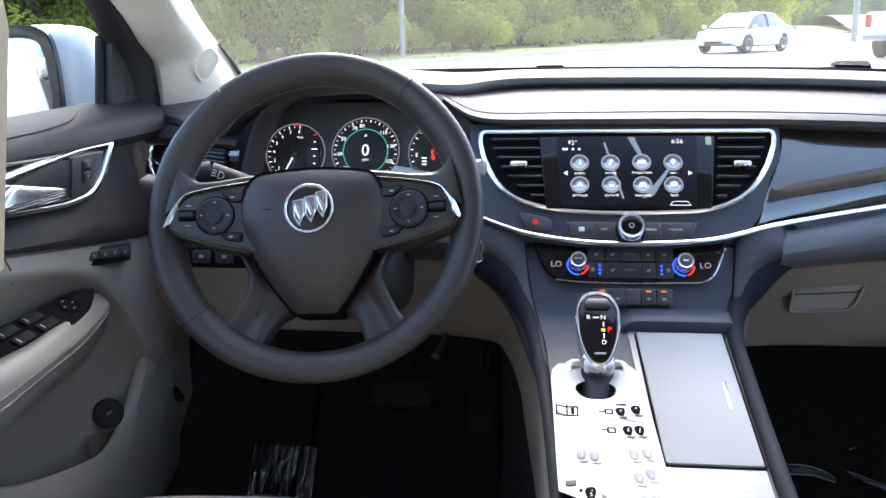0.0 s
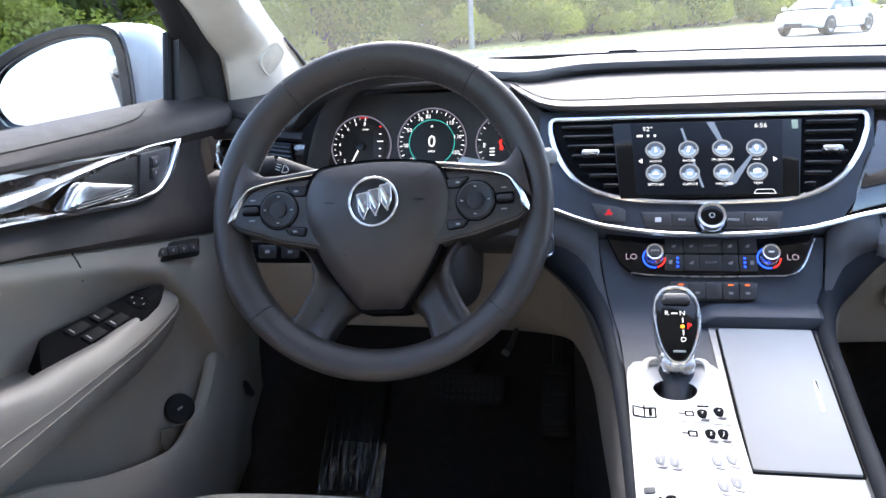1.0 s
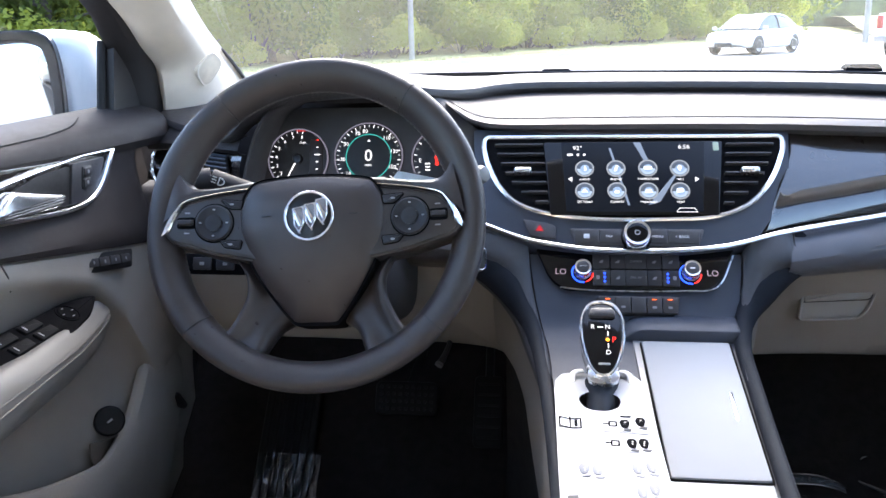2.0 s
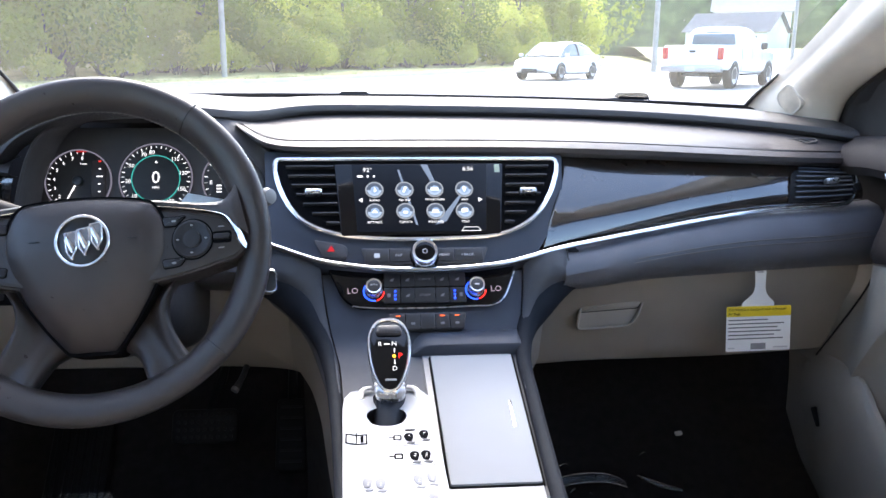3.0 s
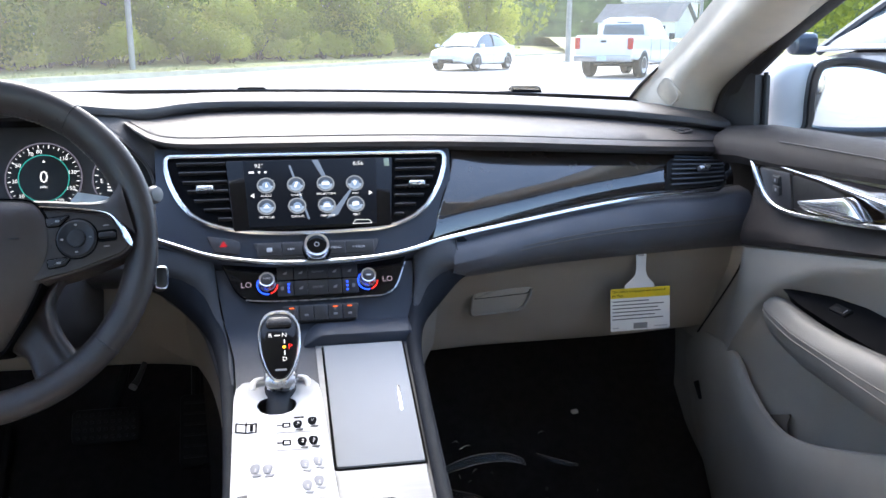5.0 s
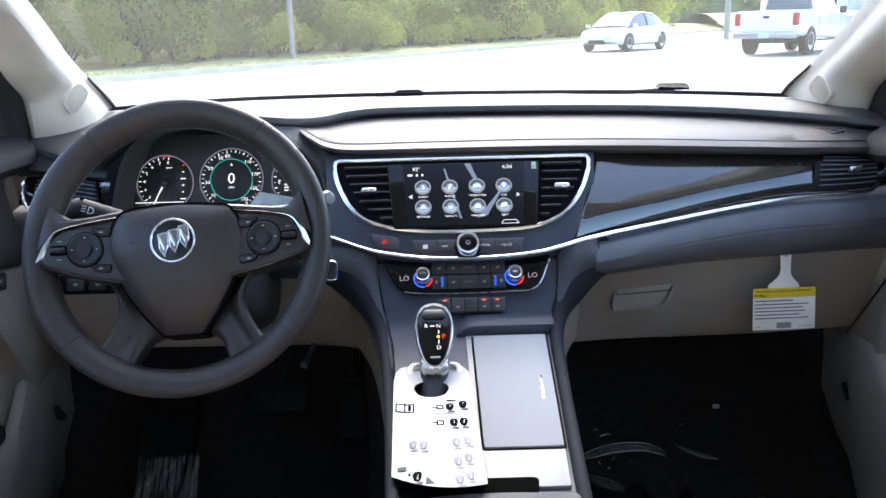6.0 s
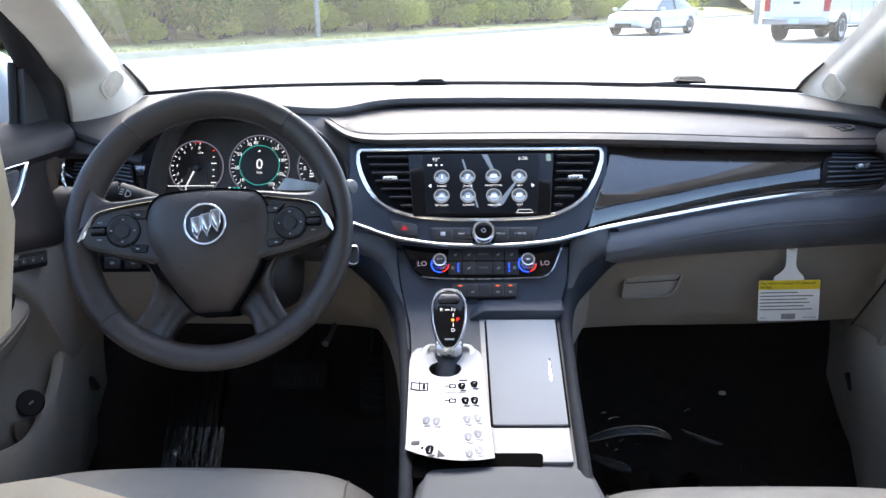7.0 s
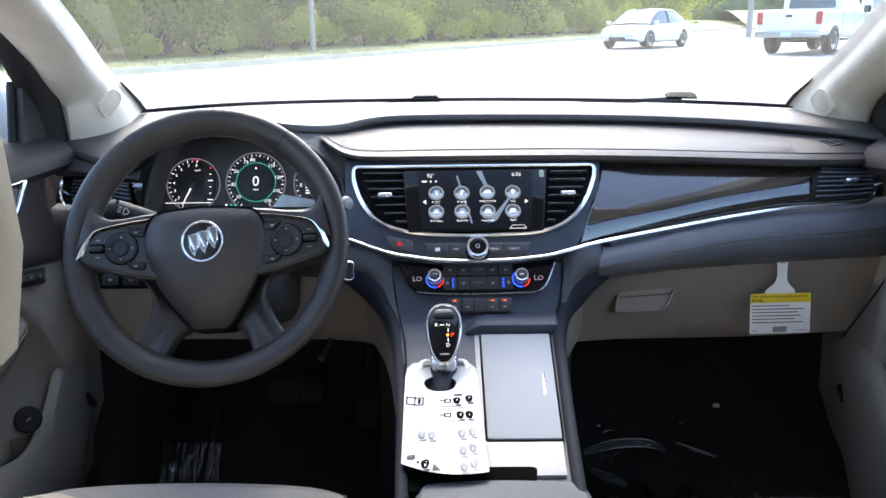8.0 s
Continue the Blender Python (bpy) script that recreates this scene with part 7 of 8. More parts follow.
        part("button_mark", plate(rrect(0.008, 0.003, 0.001), BM, 0.0048, 0.0001, 0.004), grey_mark, d)
        SM = basis((X(0.661), 0.522, 0.801), (0.97, -0.12, 0.2), (0.1, 0.97, -0.17))
        st = part("seat_memory_strip", plate(rpoly([(-0.058, -0.013), (0.045, -0.013), (0.052, 0.012), (-0.044, 0.012)], 0.005), SM, 0.005, 0.002, -0.012), black_plastic, d, "black seat memory key strip")
        for k in range(4):
            kk = part("key", plate(rrect(0.019, 0.011, 0.002, cx=-0.032 + 0.021 * k), SM, 0.0075, 0.001), dark_plastic, st)
            part("symbol", plate(rrect(0.003, 0.004, 0.0005, cx=-0.032 + 0.021 * k), SM, 0.0078, 0.0001, 0.007), grey_mark, kk)
    LM = basis((XC + s * 0.674, 0.672 if s > 0 else 0.708, 0.524 if s > 0 else 0.518), (-s * 0.94, -0.34, 0.0), (0.12, -s * 0.45, -0.85))
    part("courtesy_lamp", plate(rrect(0.032, 0.010, 0.003), LM, 0.006, 0.001, -0.02), black_plastic, d, "small dark courtesy lamp")
    d.location = (0, s * 0.027, -s * 0.0075)
    return d


door(-1)
door(1)


# ---- outside mirrors ----
mirror_mat = surface("mirror_silver", (0.95, 0.96, 0.97), 0.02, 1.0, vary=0.0, rough_vary=0.0)
pearl = surface("white_pearl_paint", (0.78, 0.79, 0.8), 0.25, vary=0.02, scale=6, coat=1.0)
for s in (-1, 1):
    mr = thing("door_mirror", "white car door mirror with black rim beside the window", "wing mirror", "door mirrors")
    xa = XC + s * (0.955 if s < 0 else 0.94)
    MM = Matrix.Translation((xa - s * 0.004, 0.70, 1.014) if s < 0 else (0.932, 0.70, 1.012)) @ pose(0, 0, 0, 90, 0, s * -12)
    o = [(-0.125, -0.062), (0.075, -0.062), (0.122, -0.045), (0.132, -0.012), (0.105, 0.024), (0.04, 0.053), (-0.04, 0.071), (-0.115, 0.07), (-0.14, 0.045), (-0.142, -0.035)]
    if s < 0:
        o = [(-x, y) for x, y in reversed(o)]
    o = [Vector((p.x * (0.86 if s < 0 else 0.83) + (0 if s < 0 else 0.008), p.y * (1.18 if s < 0 else 0.90))) for p in closed_spl([(x, y, 0) for x, y in o], 48)]
    rows = [lift([p * f + Vector((-s * dx * (0.62 if s < 0 else 1.0), 0)) for p in o], MM, h) for f, h, dx in (((1.0, 0.0, 0.0), (1.03, -0.012, 0.022), (1.05, -0.03, 0.052), (1.03, -0.06, 0.080), (0.95, -0.09, 0.095), (0.77, -0.115, 0.09), (0.4, -0.13, 0.065)) if s < 0 else ((1.0, 0.0, 0.0), (1.03, -0.010, 0.014), (1.01, -0.026, 0.034), (0.93, -0.05, 0.054), (0.80, -0.075, 0.066), (0.62, -0.097, 0.072), (0.38, -0.115, 0.072), (0.12, -0.123, 0.068)))]
    part("shell", loft(rows, True, True), pearl, mr, "glossy white shell")
    part("rim", ring([p * 1.04 for p in o], [p * 0.85 + Vector((-s * 0.007, 0)) for p in o], MM, 0.014, -0.03), gloss_black, mr, "gloss black rim")
    part("glass", plate([p * 0.86 + Vector((-s * 0.007, 0)) for p in o], MM, 0.004, 0.001, -0.004), mirror_mat, mr, "mirror glass")
    part("foot", tube([(XC + s * 0.76, 0.74, 0.935), (xa - s * 0.08, 0.76, 0.945)], 0.03, 12, flat=0.7), pearl, mr)

# ---- seats ----
# Warm sunlight on the seat tops is put into this tan.
sunlit_tan_leather = surface("sunlit_tan_leather", (0.58, 0.48, 0.35), 0.5, vary=0.08, scale=9, grain=0.12, grain_scale=800, pebble=True)
# Darker tone paints the shade along the cushion seams.
seam_mat = surface("seam_shade", (0.16, 0.145, 0.125), 0.7)
for s, yf, dz, crown in ((-1, 0.275, 0.002, 0.018), (1, 0.272, -0.016, 0.010)):
    x = XC + s * 0.365
    st = thing("front_seat", "light neutral leather front seat with sewn panels", "car seat", "front seats")
    rows = []
    sides = ((yf - 0.02, 0.44, 0.20), (yf + 0.012, 0.50, 0.222), (yf + 0.012, 0.555, 0.232), (yf - 0.005, 0.582, 0.236), (yf - 0.04, 0.597, 0.238), (yf - 0.12, 0.602, 0.242), (yf - 0.30, 0.59, 0.25), (yf - 0.5, 0.58, 0.25), (yf - 0.62, 0.58, 0.24))
    for y, z, w in sides:
        z += dz
        side_up = 0.012 * min(1, max(0, (yf - 0.08 - y) / 0.1))
        sec = [(-w, z - 0.10), (-w - 0.005, z - 0.045), (-w + 0.018, z - 0.014 + side_up), (-w * 0.66, z + 0.6 * crown), (0, z + crown), (w * 0.66, z + 0.6 * crown), (w - 0.018, z - 0.014 + side_up), (w + 0.005, z - 0.045), (w, z - 0.10)]
        rows.append([Vector((x + p.x, y, p.z)) for p in spl([(a, 0, b) for a, b in sec], 41)])
    part("cushion", loft(rows), beige_leather, st, "light leather seat cushion")
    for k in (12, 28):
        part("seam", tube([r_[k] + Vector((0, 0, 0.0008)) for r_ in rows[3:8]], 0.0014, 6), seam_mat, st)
    part("base", block(0.44, 0.5, 0.2, 0.03, pose(x, 0.0, 0.36)), black_plastic, st)
    rows = []
    for z, y, w, t in ((0.52, -0.20, 0.225, 0.07), (0.60, -0.215, 0.245, 0.075), (0.70, -0.24, 0.25, 0.075), (0.82, -0.28, 0.245, 0.07), (0.885, -0.30, 0.236, 0.064), (0.918, -0.312, 0.22, 0.055), (0.937, -0.32, 0.195, 0.042), (0.947, -0.325, 0.15, 0.025)):
        rows.append([Vector((x + w * math.copysign(abs(math.cos(a)) ** 0.6, math.cos(a)), y + (-0.13 if s > 0 else 0) * min(1, max(0, z - 0.5) * 4) - t + t * math.copysign(abs(math.sin(a)) ** 0.7, math.sin(a)) + (0.03 if math.sin(a) > 0 else 0) * abs(math.cos(a)) ** 3, z)) for a in [k / 32 * math.tau for k in range(32)]])
    part("backrest", loft(rows, True, True), sunlit_tan_leather, st, "leather backrest with sunlight put into its tan")
    rows = []
    for z, w, t in ((1.0, 0.09, 0.03), (1.01, 0.12, 0.042), (1.04, 0.164, 0.048), (1.085, 0.175, 0.05), (1.13, 0.176, 0.047), (1.18, 0.155, 0.038), (1.205, 0.09, 0.02)):
        rows.append([Vector((x + w * math.copysign(abs(math.cos(a)) ** 0.6, math.cos(a)), -0.365 + (-0.13 if s > 0 else 0) + t * math.copysign(abs(math.sin(a)) ** 0.7, math.sin(a)) + (z - 0.975) * -0.1, z)) for a in [k / 28 * math.tau for k in range(28)]])
    part("headrest", loft(rows, True, True), sunlit_tan_leather, st, "leather headrest with sunlight put into its tan")
    for q in (-0.05, 0.05):
        part("headrest_post", tube([(x + q, -0.38 - 0.065 * (s + 1), 0.92), (x + q, -0.375 - 0.065 * (s + 1), 1.03)], 0.006, 10), chrome, st)

# ---- outdoors ----
RISE = 0.003
asphalt = surface("sun_bleached_asphalt", (0.30, 0.295, 0.285), 0.75, vary=0.12, scale=1.5, grain=0.8, grain_scale=60)
grass_mat = surface("dry_mown_grass", (0.33, 0.32, 0.14), 0.9, vary=0.3, scale=2.0, grain=1.0, grain_scale=40)
kerb_mat = surface("pale_concrete", (0.38, 0.36, 0.26), 0.85, vary=0.12, scale=3)


def gz(x, y):
    return RISE * max(-30, min(y, 400))


def sheet(name, x0, x1, y0, y1, nx, ny, mat, label, cat):
    rows = [[Vector((x, y, gz(x, y))) for x in np.linspace(x0, x1, nx)] for y in np.linspace(y0, y1, ny)]
    return tagged(finish(name, loft(rows), mat), label, cat, kind="structure")


sheet("ground", -900, 900, -900, 900, 31, 61, asphalt, "pale sun-bleached asphalt road and lot", "road")
# kerb and grass verge running away to the front and right
K0, KD = Vector((-8.05, 19.2, 0)), Vector((0.51, 0.86, 0)).normalized()
KNm = Vector((-KD.y, KD.x, 0))


def along(s, w, h=0.0):
    p = K0 + KD * s + KNm * w
    return Vector((p.x, p.y, gz(p.x, p.y) + h))


ss = [-70, -40, -25, -15, -8, 0, 6, 12, 20, 30, 45, 65, 95, 140, 200]
prof = ((-0.06, -0.05), (0.0, 0.13), (0.02, 0.15), (0.14, 0.15), (0.16, 0.12), (0.18, -0.05))
tagged(finish("kerb", loft([[along(s, w, h) for w, h in prof] for s in ss]), kerb_mat), "pale concrete kerb along the verge", "kerb", kind="structure")
tagged(finish("ground_verge", loft([[along(s, w, 0.12 + 0.02 * w + 0.03 * math.sin(s * 1.3 + w)) for w in (0.16, 0.8, 1.6, 2.6, 5, 12, 40)] for s in ss]), grass_mat), "dry mown grass verge behind the kerb", "grass verge", kind="structure")
rnd = random.Random(11)
bm = bmesh.new()
for _ in range(5000):
    s, w = rnd.uniform(-20, 50), abs(rnd.gauss(0, 1.0)) + 0.2
    p = along(s, w, 0.11)
    h, a = rnd.uniform(0.05, 0.14), rnd.uniform(0, math.tau)
    d = Vector((math.cos(a), math.sin(a), 0)) * 0.02
    vs = [bm.verts.new(p - d), bm.verts.new(p + d), bm.verts.new(p + Vector((rnd.uniform(-0.04, 0.04), rnd.uniform(-0.04, 0.04), h)))]
    bm.faces.new(vs)
tagged(finish("grass_blades", bm, grass_mat), "tufts of dry grass on the verge", "grass", kind="stuff")

leaf_mats = []
for i, c in enumerate(((0.16, 0.20, 0.05), (0.26, 0.30, 0.075), (0.10, 0.135, 0.04))):
    m = surface("foliage_%s" % ("mid", "bright", "dark")[i], c, 0.7, vary=0.3, scale=0.35, spec=0.1)
    b = m.node_tree.nodes["Principled BSDF"]
    tr = m.node_tree.nodes.new("ShaderNodeBsdfTranslucent")
    mix = m.node_tree.nodes.new("ShaderNodeMixShader")
    tr.inputs["Color"].default_value = (c[0] * 2.1, c[1] * 1.9, c[2] * 1.2, 1)
    mix.inputs["Fac"].default_value = 0.5
    out = m.node_tree.nodes["Material Output"]
    m.node_tree.links.new(b.outputs["BSDF"], mix.inputs[1])
    m.node_tree.links.new(tr.outputs["BSDF"], mix.inputs[2])
    m.node_tree.links.new(mix.outputs["Shader"], out.inputs["Surface"])
    leaf_mats.append(m)
bark = surface("grey_brown_bark", (0.10, 0.085, 0.065), 0.9, vary=0.3, scale=8, grain=1, grain_scale=40)


def leaves(bm, c, rad, count, size, r):
    for _ in range(count):
        v = Vector((r.gauss(0, 1), r.gauss(0, 1), r.gauss(0, 1))).normalized() * r.uniform(0.55, 1.0) ** 0.5
        p = c + Vector((v.x * rad.x, v.y * rad.y, v.z * rad.z))
        n = (v + Vector((r.uniform(-.8, .8), r.uniform(-.8, .8), r.uniform(-.3, .9)))).normalized()
        t = n.cross(Vector((r.uniform(-1, 1), r.uniform(-1, 1), r.uniform(-1, 1)))).normalized()
        w = n.cross(t)
        k = size * r.uniform(0.6, 1.3)
        bm.faces.new([bm.verts.new(p + t * k), bm.verts.new(p + w * k * 0.55), bm.verts.new(p - t * k), bm.verts.new(p - w * k * 0.55)])


def make_tree(r, h, spread, size, n, mat):
    tr = thing("tree", "leafy green tree at the edge of the woods", "tree", "wood edge trees")
    bm = bmesh.new()
    top = Vector((r.uniform(-.3, .3), r.uniform(-.3, .3), h * 0.8))
    tube(spl([(0, 0, -0.3), (0.05, 0.03, h * 0.3), top], 8), [0.11 * h / 6 * (1 - 0.09 * i) for i in range(8)], 8, bm=bm)
    crown = bmesh.new()
    for k in range(11):
        a, z = r.uniform(0, math.tau), h * r.uniform(0.12, 0.95)
        q = Vector((math.cos(a), math.sin(a), 0)) * spread * r.uniform(0.35, 0.9) * (1.15 - 0.5 * z / h) + Vector((0, 0, z))
        tube([Vector((0, 0, z * 0.6)) + top * 0.05, q * 0.6 + Vector((0, 0, z * 0.36)), q], [0.05, 0.03, 0.015], 6, bm=bm)
        leaves(crown, q, Vector((spread * 0.5, spread * 0.5, h * 0.14)) * r.uniform(0.7, 1.2), n // 11, size, r)
    part("trunk", bm, bark, tr)
    part("crown", crown, mat, tr, sharp=180)
    return tr


r = random.Random(21)
protos = [make_tree(r, 6.5, 1.9, 0.095, 5600, leaf_mats[0]), make_tree(r, 7.5, 2.2, 0.10, 6000, leaf_mats[2]), make_tree(r, 5.0, 1.7, 0.09, 4600, leaf_mats[1])]


def make_bush(r, w, h, mat, n):
    b = thing("bush", "rounded green shrub on the wood's edge", "bush", "wood edge shrubs")
    st, crown = bmesh.new(), bmesh.new()
    for k in range(8):
        a = r.uniform(0, math.tau)
        q = Vector((math.cos(a) * w * r.uniform(0.1, 0.6), math.sin(a) * w * r.uniform(0.1, 0.5), h * r.uniform(0.35, 0.8)))
        tube([Vector((0, 0, -0.1)), q * 0.5, q], [0.03, 0.02, 0.01], 5, bm=st)
        leaves(crown, q, Vector((w * 0.42, w * 0.42, h * 0.33)) * r.uniform(0.5, 1.1), n // 8, 0.07, r)
    part("stems", st, bark, b)
    part("crown", crown, mat, b, sharp=180)
    return b


bushes = [make_bush(r, 1.6, 1.7, leaf_mats[1], 2600), make_bush(r, 2.0, 2.2, leaf_mats[0], 3000), make_bush(r, 1.4, 1.3, leaf_mats[1], 2300)]
used = set()


def put(pool, s, w, lo=0.85, hi=1.2):
    i = r.randrange(len(pool))
    p = along(s, w, 0.1)
    m = Matrix.Translation(p) @ pose(0, 0, 0, 0, 0, r.uniform(0, 360))
    src = pool[i]
    if id(src) not in used:
        used.add(id(src))
        src.matrix_basis = m
        return src
    ob = copy_thing(src, m)
    k = r.uniform(lo, hi)
    ob.scale = (k, k, k * r.uniform(0.9, 1.1))
    return ob


s = -52.0
while s < 62:
    put(protos, s, 5.2 + r.uniform(-0.8, 1.0))
    put(protos, s + 1.3, 8.2 + r.uniform(-1, 1.5))
    if r.random() < 0.6:
        put(protos, s + 0.8, 11.5 + r.uniform(-1, 1.5))
    s += r.uniform(2.2, 3.2) if s < 35 else r.uniform(3, 4.5)
s = -45.0
while s < 48:
    put(bushes, s, 3.6 + r.uniform(-0.7, 1.0), 0.6, 1.4)
    if r.random() < 0.7:
        put(bushes, s + 0.5, 4.6 + r.uniform(-0.4, 0.6), 1.0, 1.7)
    s += r.uniform(0.7, 2.2)
# far woods closing the view
bm = bmesh.new()
rr = random.Random(5)
for k in range(170):
    a = radians(rr.uniform(-75, 95))
    d = rr.uniform(95, 130) + (50 if 0.28 < a < 0.56 else 0)
    c = Vector((math.sin(a) * d, math.cos(a) * d, rr.uniform(3, 8)))
    leaves(bm, c, Vector((5, 5, 4.5)), 330, 0.42, rr)
tagged(finish("far_woods", bm, leaf_mats[2], sharp=180), "dark green distant woods behind the road", "woods", kind="stuff")


# Dark green sheets paint the woods' inner shade and close sky gaps.
ridge_mat = surface("shaded_wood_interior", (0.06, 0.085, 0.028), 0.9, vary=0.5, scale=0.5, grain=1, grain_scale=8)
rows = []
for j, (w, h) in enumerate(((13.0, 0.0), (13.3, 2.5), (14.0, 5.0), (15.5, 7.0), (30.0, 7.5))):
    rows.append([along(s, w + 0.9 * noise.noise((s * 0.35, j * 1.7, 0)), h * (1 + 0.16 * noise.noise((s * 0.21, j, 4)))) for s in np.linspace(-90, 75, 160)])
tagged(finish("backdrop_1", loft(rows), ridge_mat), "dark green sheet painted as the shaded depth of the woods", "woods", kind="structure")
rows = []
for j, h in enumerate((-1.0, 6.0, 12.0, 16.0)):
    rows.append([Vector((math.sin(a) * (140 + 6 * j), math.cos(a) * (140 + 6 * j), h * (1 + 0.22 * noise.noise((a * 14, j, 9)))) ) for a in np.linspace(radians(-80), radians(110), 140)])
tagged(finish("backdrop_2", loft(rows), ridge_mat), "dark green sheet closing gaps behind the distant woods", "woods", kind="structure")


def utility_pole(x, y, h, rad, mat, label):
    ob = thing("street_pole", label, "pole", "roadside poles")
    ob.location = (x, y, gz(x, y))
    part("post", tube([(0, 0, -0.2), (0, 0, h * 0.5), (0, 0, h)], [rad, rad * 0.85, rad * 0.7], 12), mat, ob)
    part("base_plate", turned([(rad * 2, 0), (rad * 2, 0.04), (rad * 1.2, 0.06)], Matrix(), 12), mat, ob)
    return ob


pole_mat = surface("weathered_pale_pole", (0.30, 0.29, 0.265), 0.7, vary=0.15, scale=5)
utility_pole(-4.75, 28.6, 9, 0.10, pole_mat, "pale roadside pole before the trees")
utility_pole(16.0, 45.5, 11, 0.16, pole_mat, "tall pale pole beside the road")
utility_pole(30.5, 58.0, 11, 0.14, pole_mat, "tall pale pole near the houses")


def house(x, y, w, d, h, rz, wall, roofm, label):
    ob = thing("house", label, "house")
    ob.matrix_basis = pose(x, y, gz(x, y), 0, 0, rz)
    part("wall", block(w, d, h, 0.03, Matrix.Translation((0, 0, h / 2))), wall, ob)
    bm = bmesh.new()
    e = 0.5
    rows = [[Vector((sx * (w / 2 + e), -d / 2 - e, h)), Vector((sx * (w / 2 + e), 0, h + d * 0.33)), Vector((sx * (w / 2 + e), d / 2 + e, h))] for sx in (-1, 1)]
    add_grid(bm, rows)
    bmesh.ops.solidify(bm, geom=bm.faces[:], thickness=0.2)
    part("roof", bm, roofm, ob)
    for sx in (-1, 1):
        gbl = bmesh.new()
        add_grid(gbl, [[Vector((sx * (w / 2 - dd), -d / 2, h)), Vector((sx * (w / 2 - dd), d / 2, h)), Vector((sx * (w / 2 - dd), 0, h + d * 0.31))] for dd in (0, 0.1)], True, True)
        part("gable", gbl, wall, ob)
    for i in range(3):
        win = part("window", block(1.1, 0.08, 1.2, 0.02, Matrix.Translation((-w / 3 + i * w / 3, -d / 2 - 0.02, h * 0.55))), bpy.data.materials["window_dark"], ob)
        part("frame", ring(rrect(1.3, 1.4, 0.02, 2), rrect(1.1, 1.2, 0.02, 2), basis((-w / 3 + i * w / 3, -d / 2 - 0.02, h * 0.55), (0, -1, 0)), 0.08), white_paint, win)
    return ob


surface("window_dark", (0.05, 0.06, 0.07), 0.1, vary=0.1)
white_paint = surface("white_house_paint", (0.75, 0.75, 0.74), 0.6, vary=0.06, scale=1)
roof_grey = surface("grey_roof_shingle", (0.22, 0.24, 0.27), 0.8, vary=0.15, scale=2, grain=1, grain_scale=20)
bank = [[Vector((x, y, z)) for x in np.linspace(24 + (y - 66) * 0.25, 120, 12)] for y, z in ((66, 0.15), (80, 0.7), (100, 1.9), (112, 2.1), (150, 2.4))]
tagged(finish("ground_bank", loft(bank), grass_mat), "dry grass bank rising to the houses", "grass bank", kind="structure")
h1 = house(50.5, 112, 11, 8, 2.4, -45, white_paint, roof_grey, "low white house with a grey roof beyond the road")
h1.location.z = 1.7
h2 = house(59, 126, 11, 6, 5.6, -25, white_paint, surface("pale_roof_shingle", (0.5, 0.5, 0.5), 0.8, vary=0.15, scale=2), "two-storey white house behind the low one")
h2.location.z = 1.9

# ---- vehicles ----
tyre_mat = surface("black_tyre", (0.02, 0.02, 0.02), 0.8, vary=0.2, scale=20)
alloy = surface("silver_alloy", (0.6, 0.6, 0.62), 0.3, 0.8, vary=0.05)
dark_glass = surface("tinted_car_glass", (0.10, 0.13, 0.15), 0.06, vary=0.05, spec=0.5)
lamp_red = surface("red_lamp_lens", (0.4, 0.02, 0.02), 0.2)
lamp_clear = surface("clear_lamp_lens", (0.7, 0.7, 0.72), 0.1)
trim_black = surface("black_car_trim", (0.02, 0.02, 0.02), 0.5)


def car_wheel(ob, x, y, r, w=0.2):
    sd = 1 if x > 0 else -1
    m = basis((x, y, r), (sd, 0, 0), (0, 1, 0))
    wh = part("wheel", turned([(r * 0.62, -w), (r * 0.94, -w), (r, -w * 0.8), (r, -0.04), (r * 0.95, 0.0), (r * 0.66, 0.005), (r * 0.64, -0.03)], m, 28), tyre_mat, ob, "black tyre")
    part("rim", turned([(r * 0.66, -0.05), (r * 0.66, 0.002), (r * 0.60, 0.004), (r * 0.56, -0.03), (0.06, -0.01)], m, 28), alloy, wh, "silver alloy rim")


def wheel_arch(ob, sd, x, y, r):
    arc = [Vector((r * 1.13 * math.cos(a), r * 1.13 * math.sin(a))) for a in np.linspace(-0.25, math.pi + 0.25, 22)]
    part("wheel_arch", plate(arc, basis((sd * x, y, r), (sd, 0, 0), (0, sd, 0)), 0.006, 0.002, -0.05), trim_black, ob)


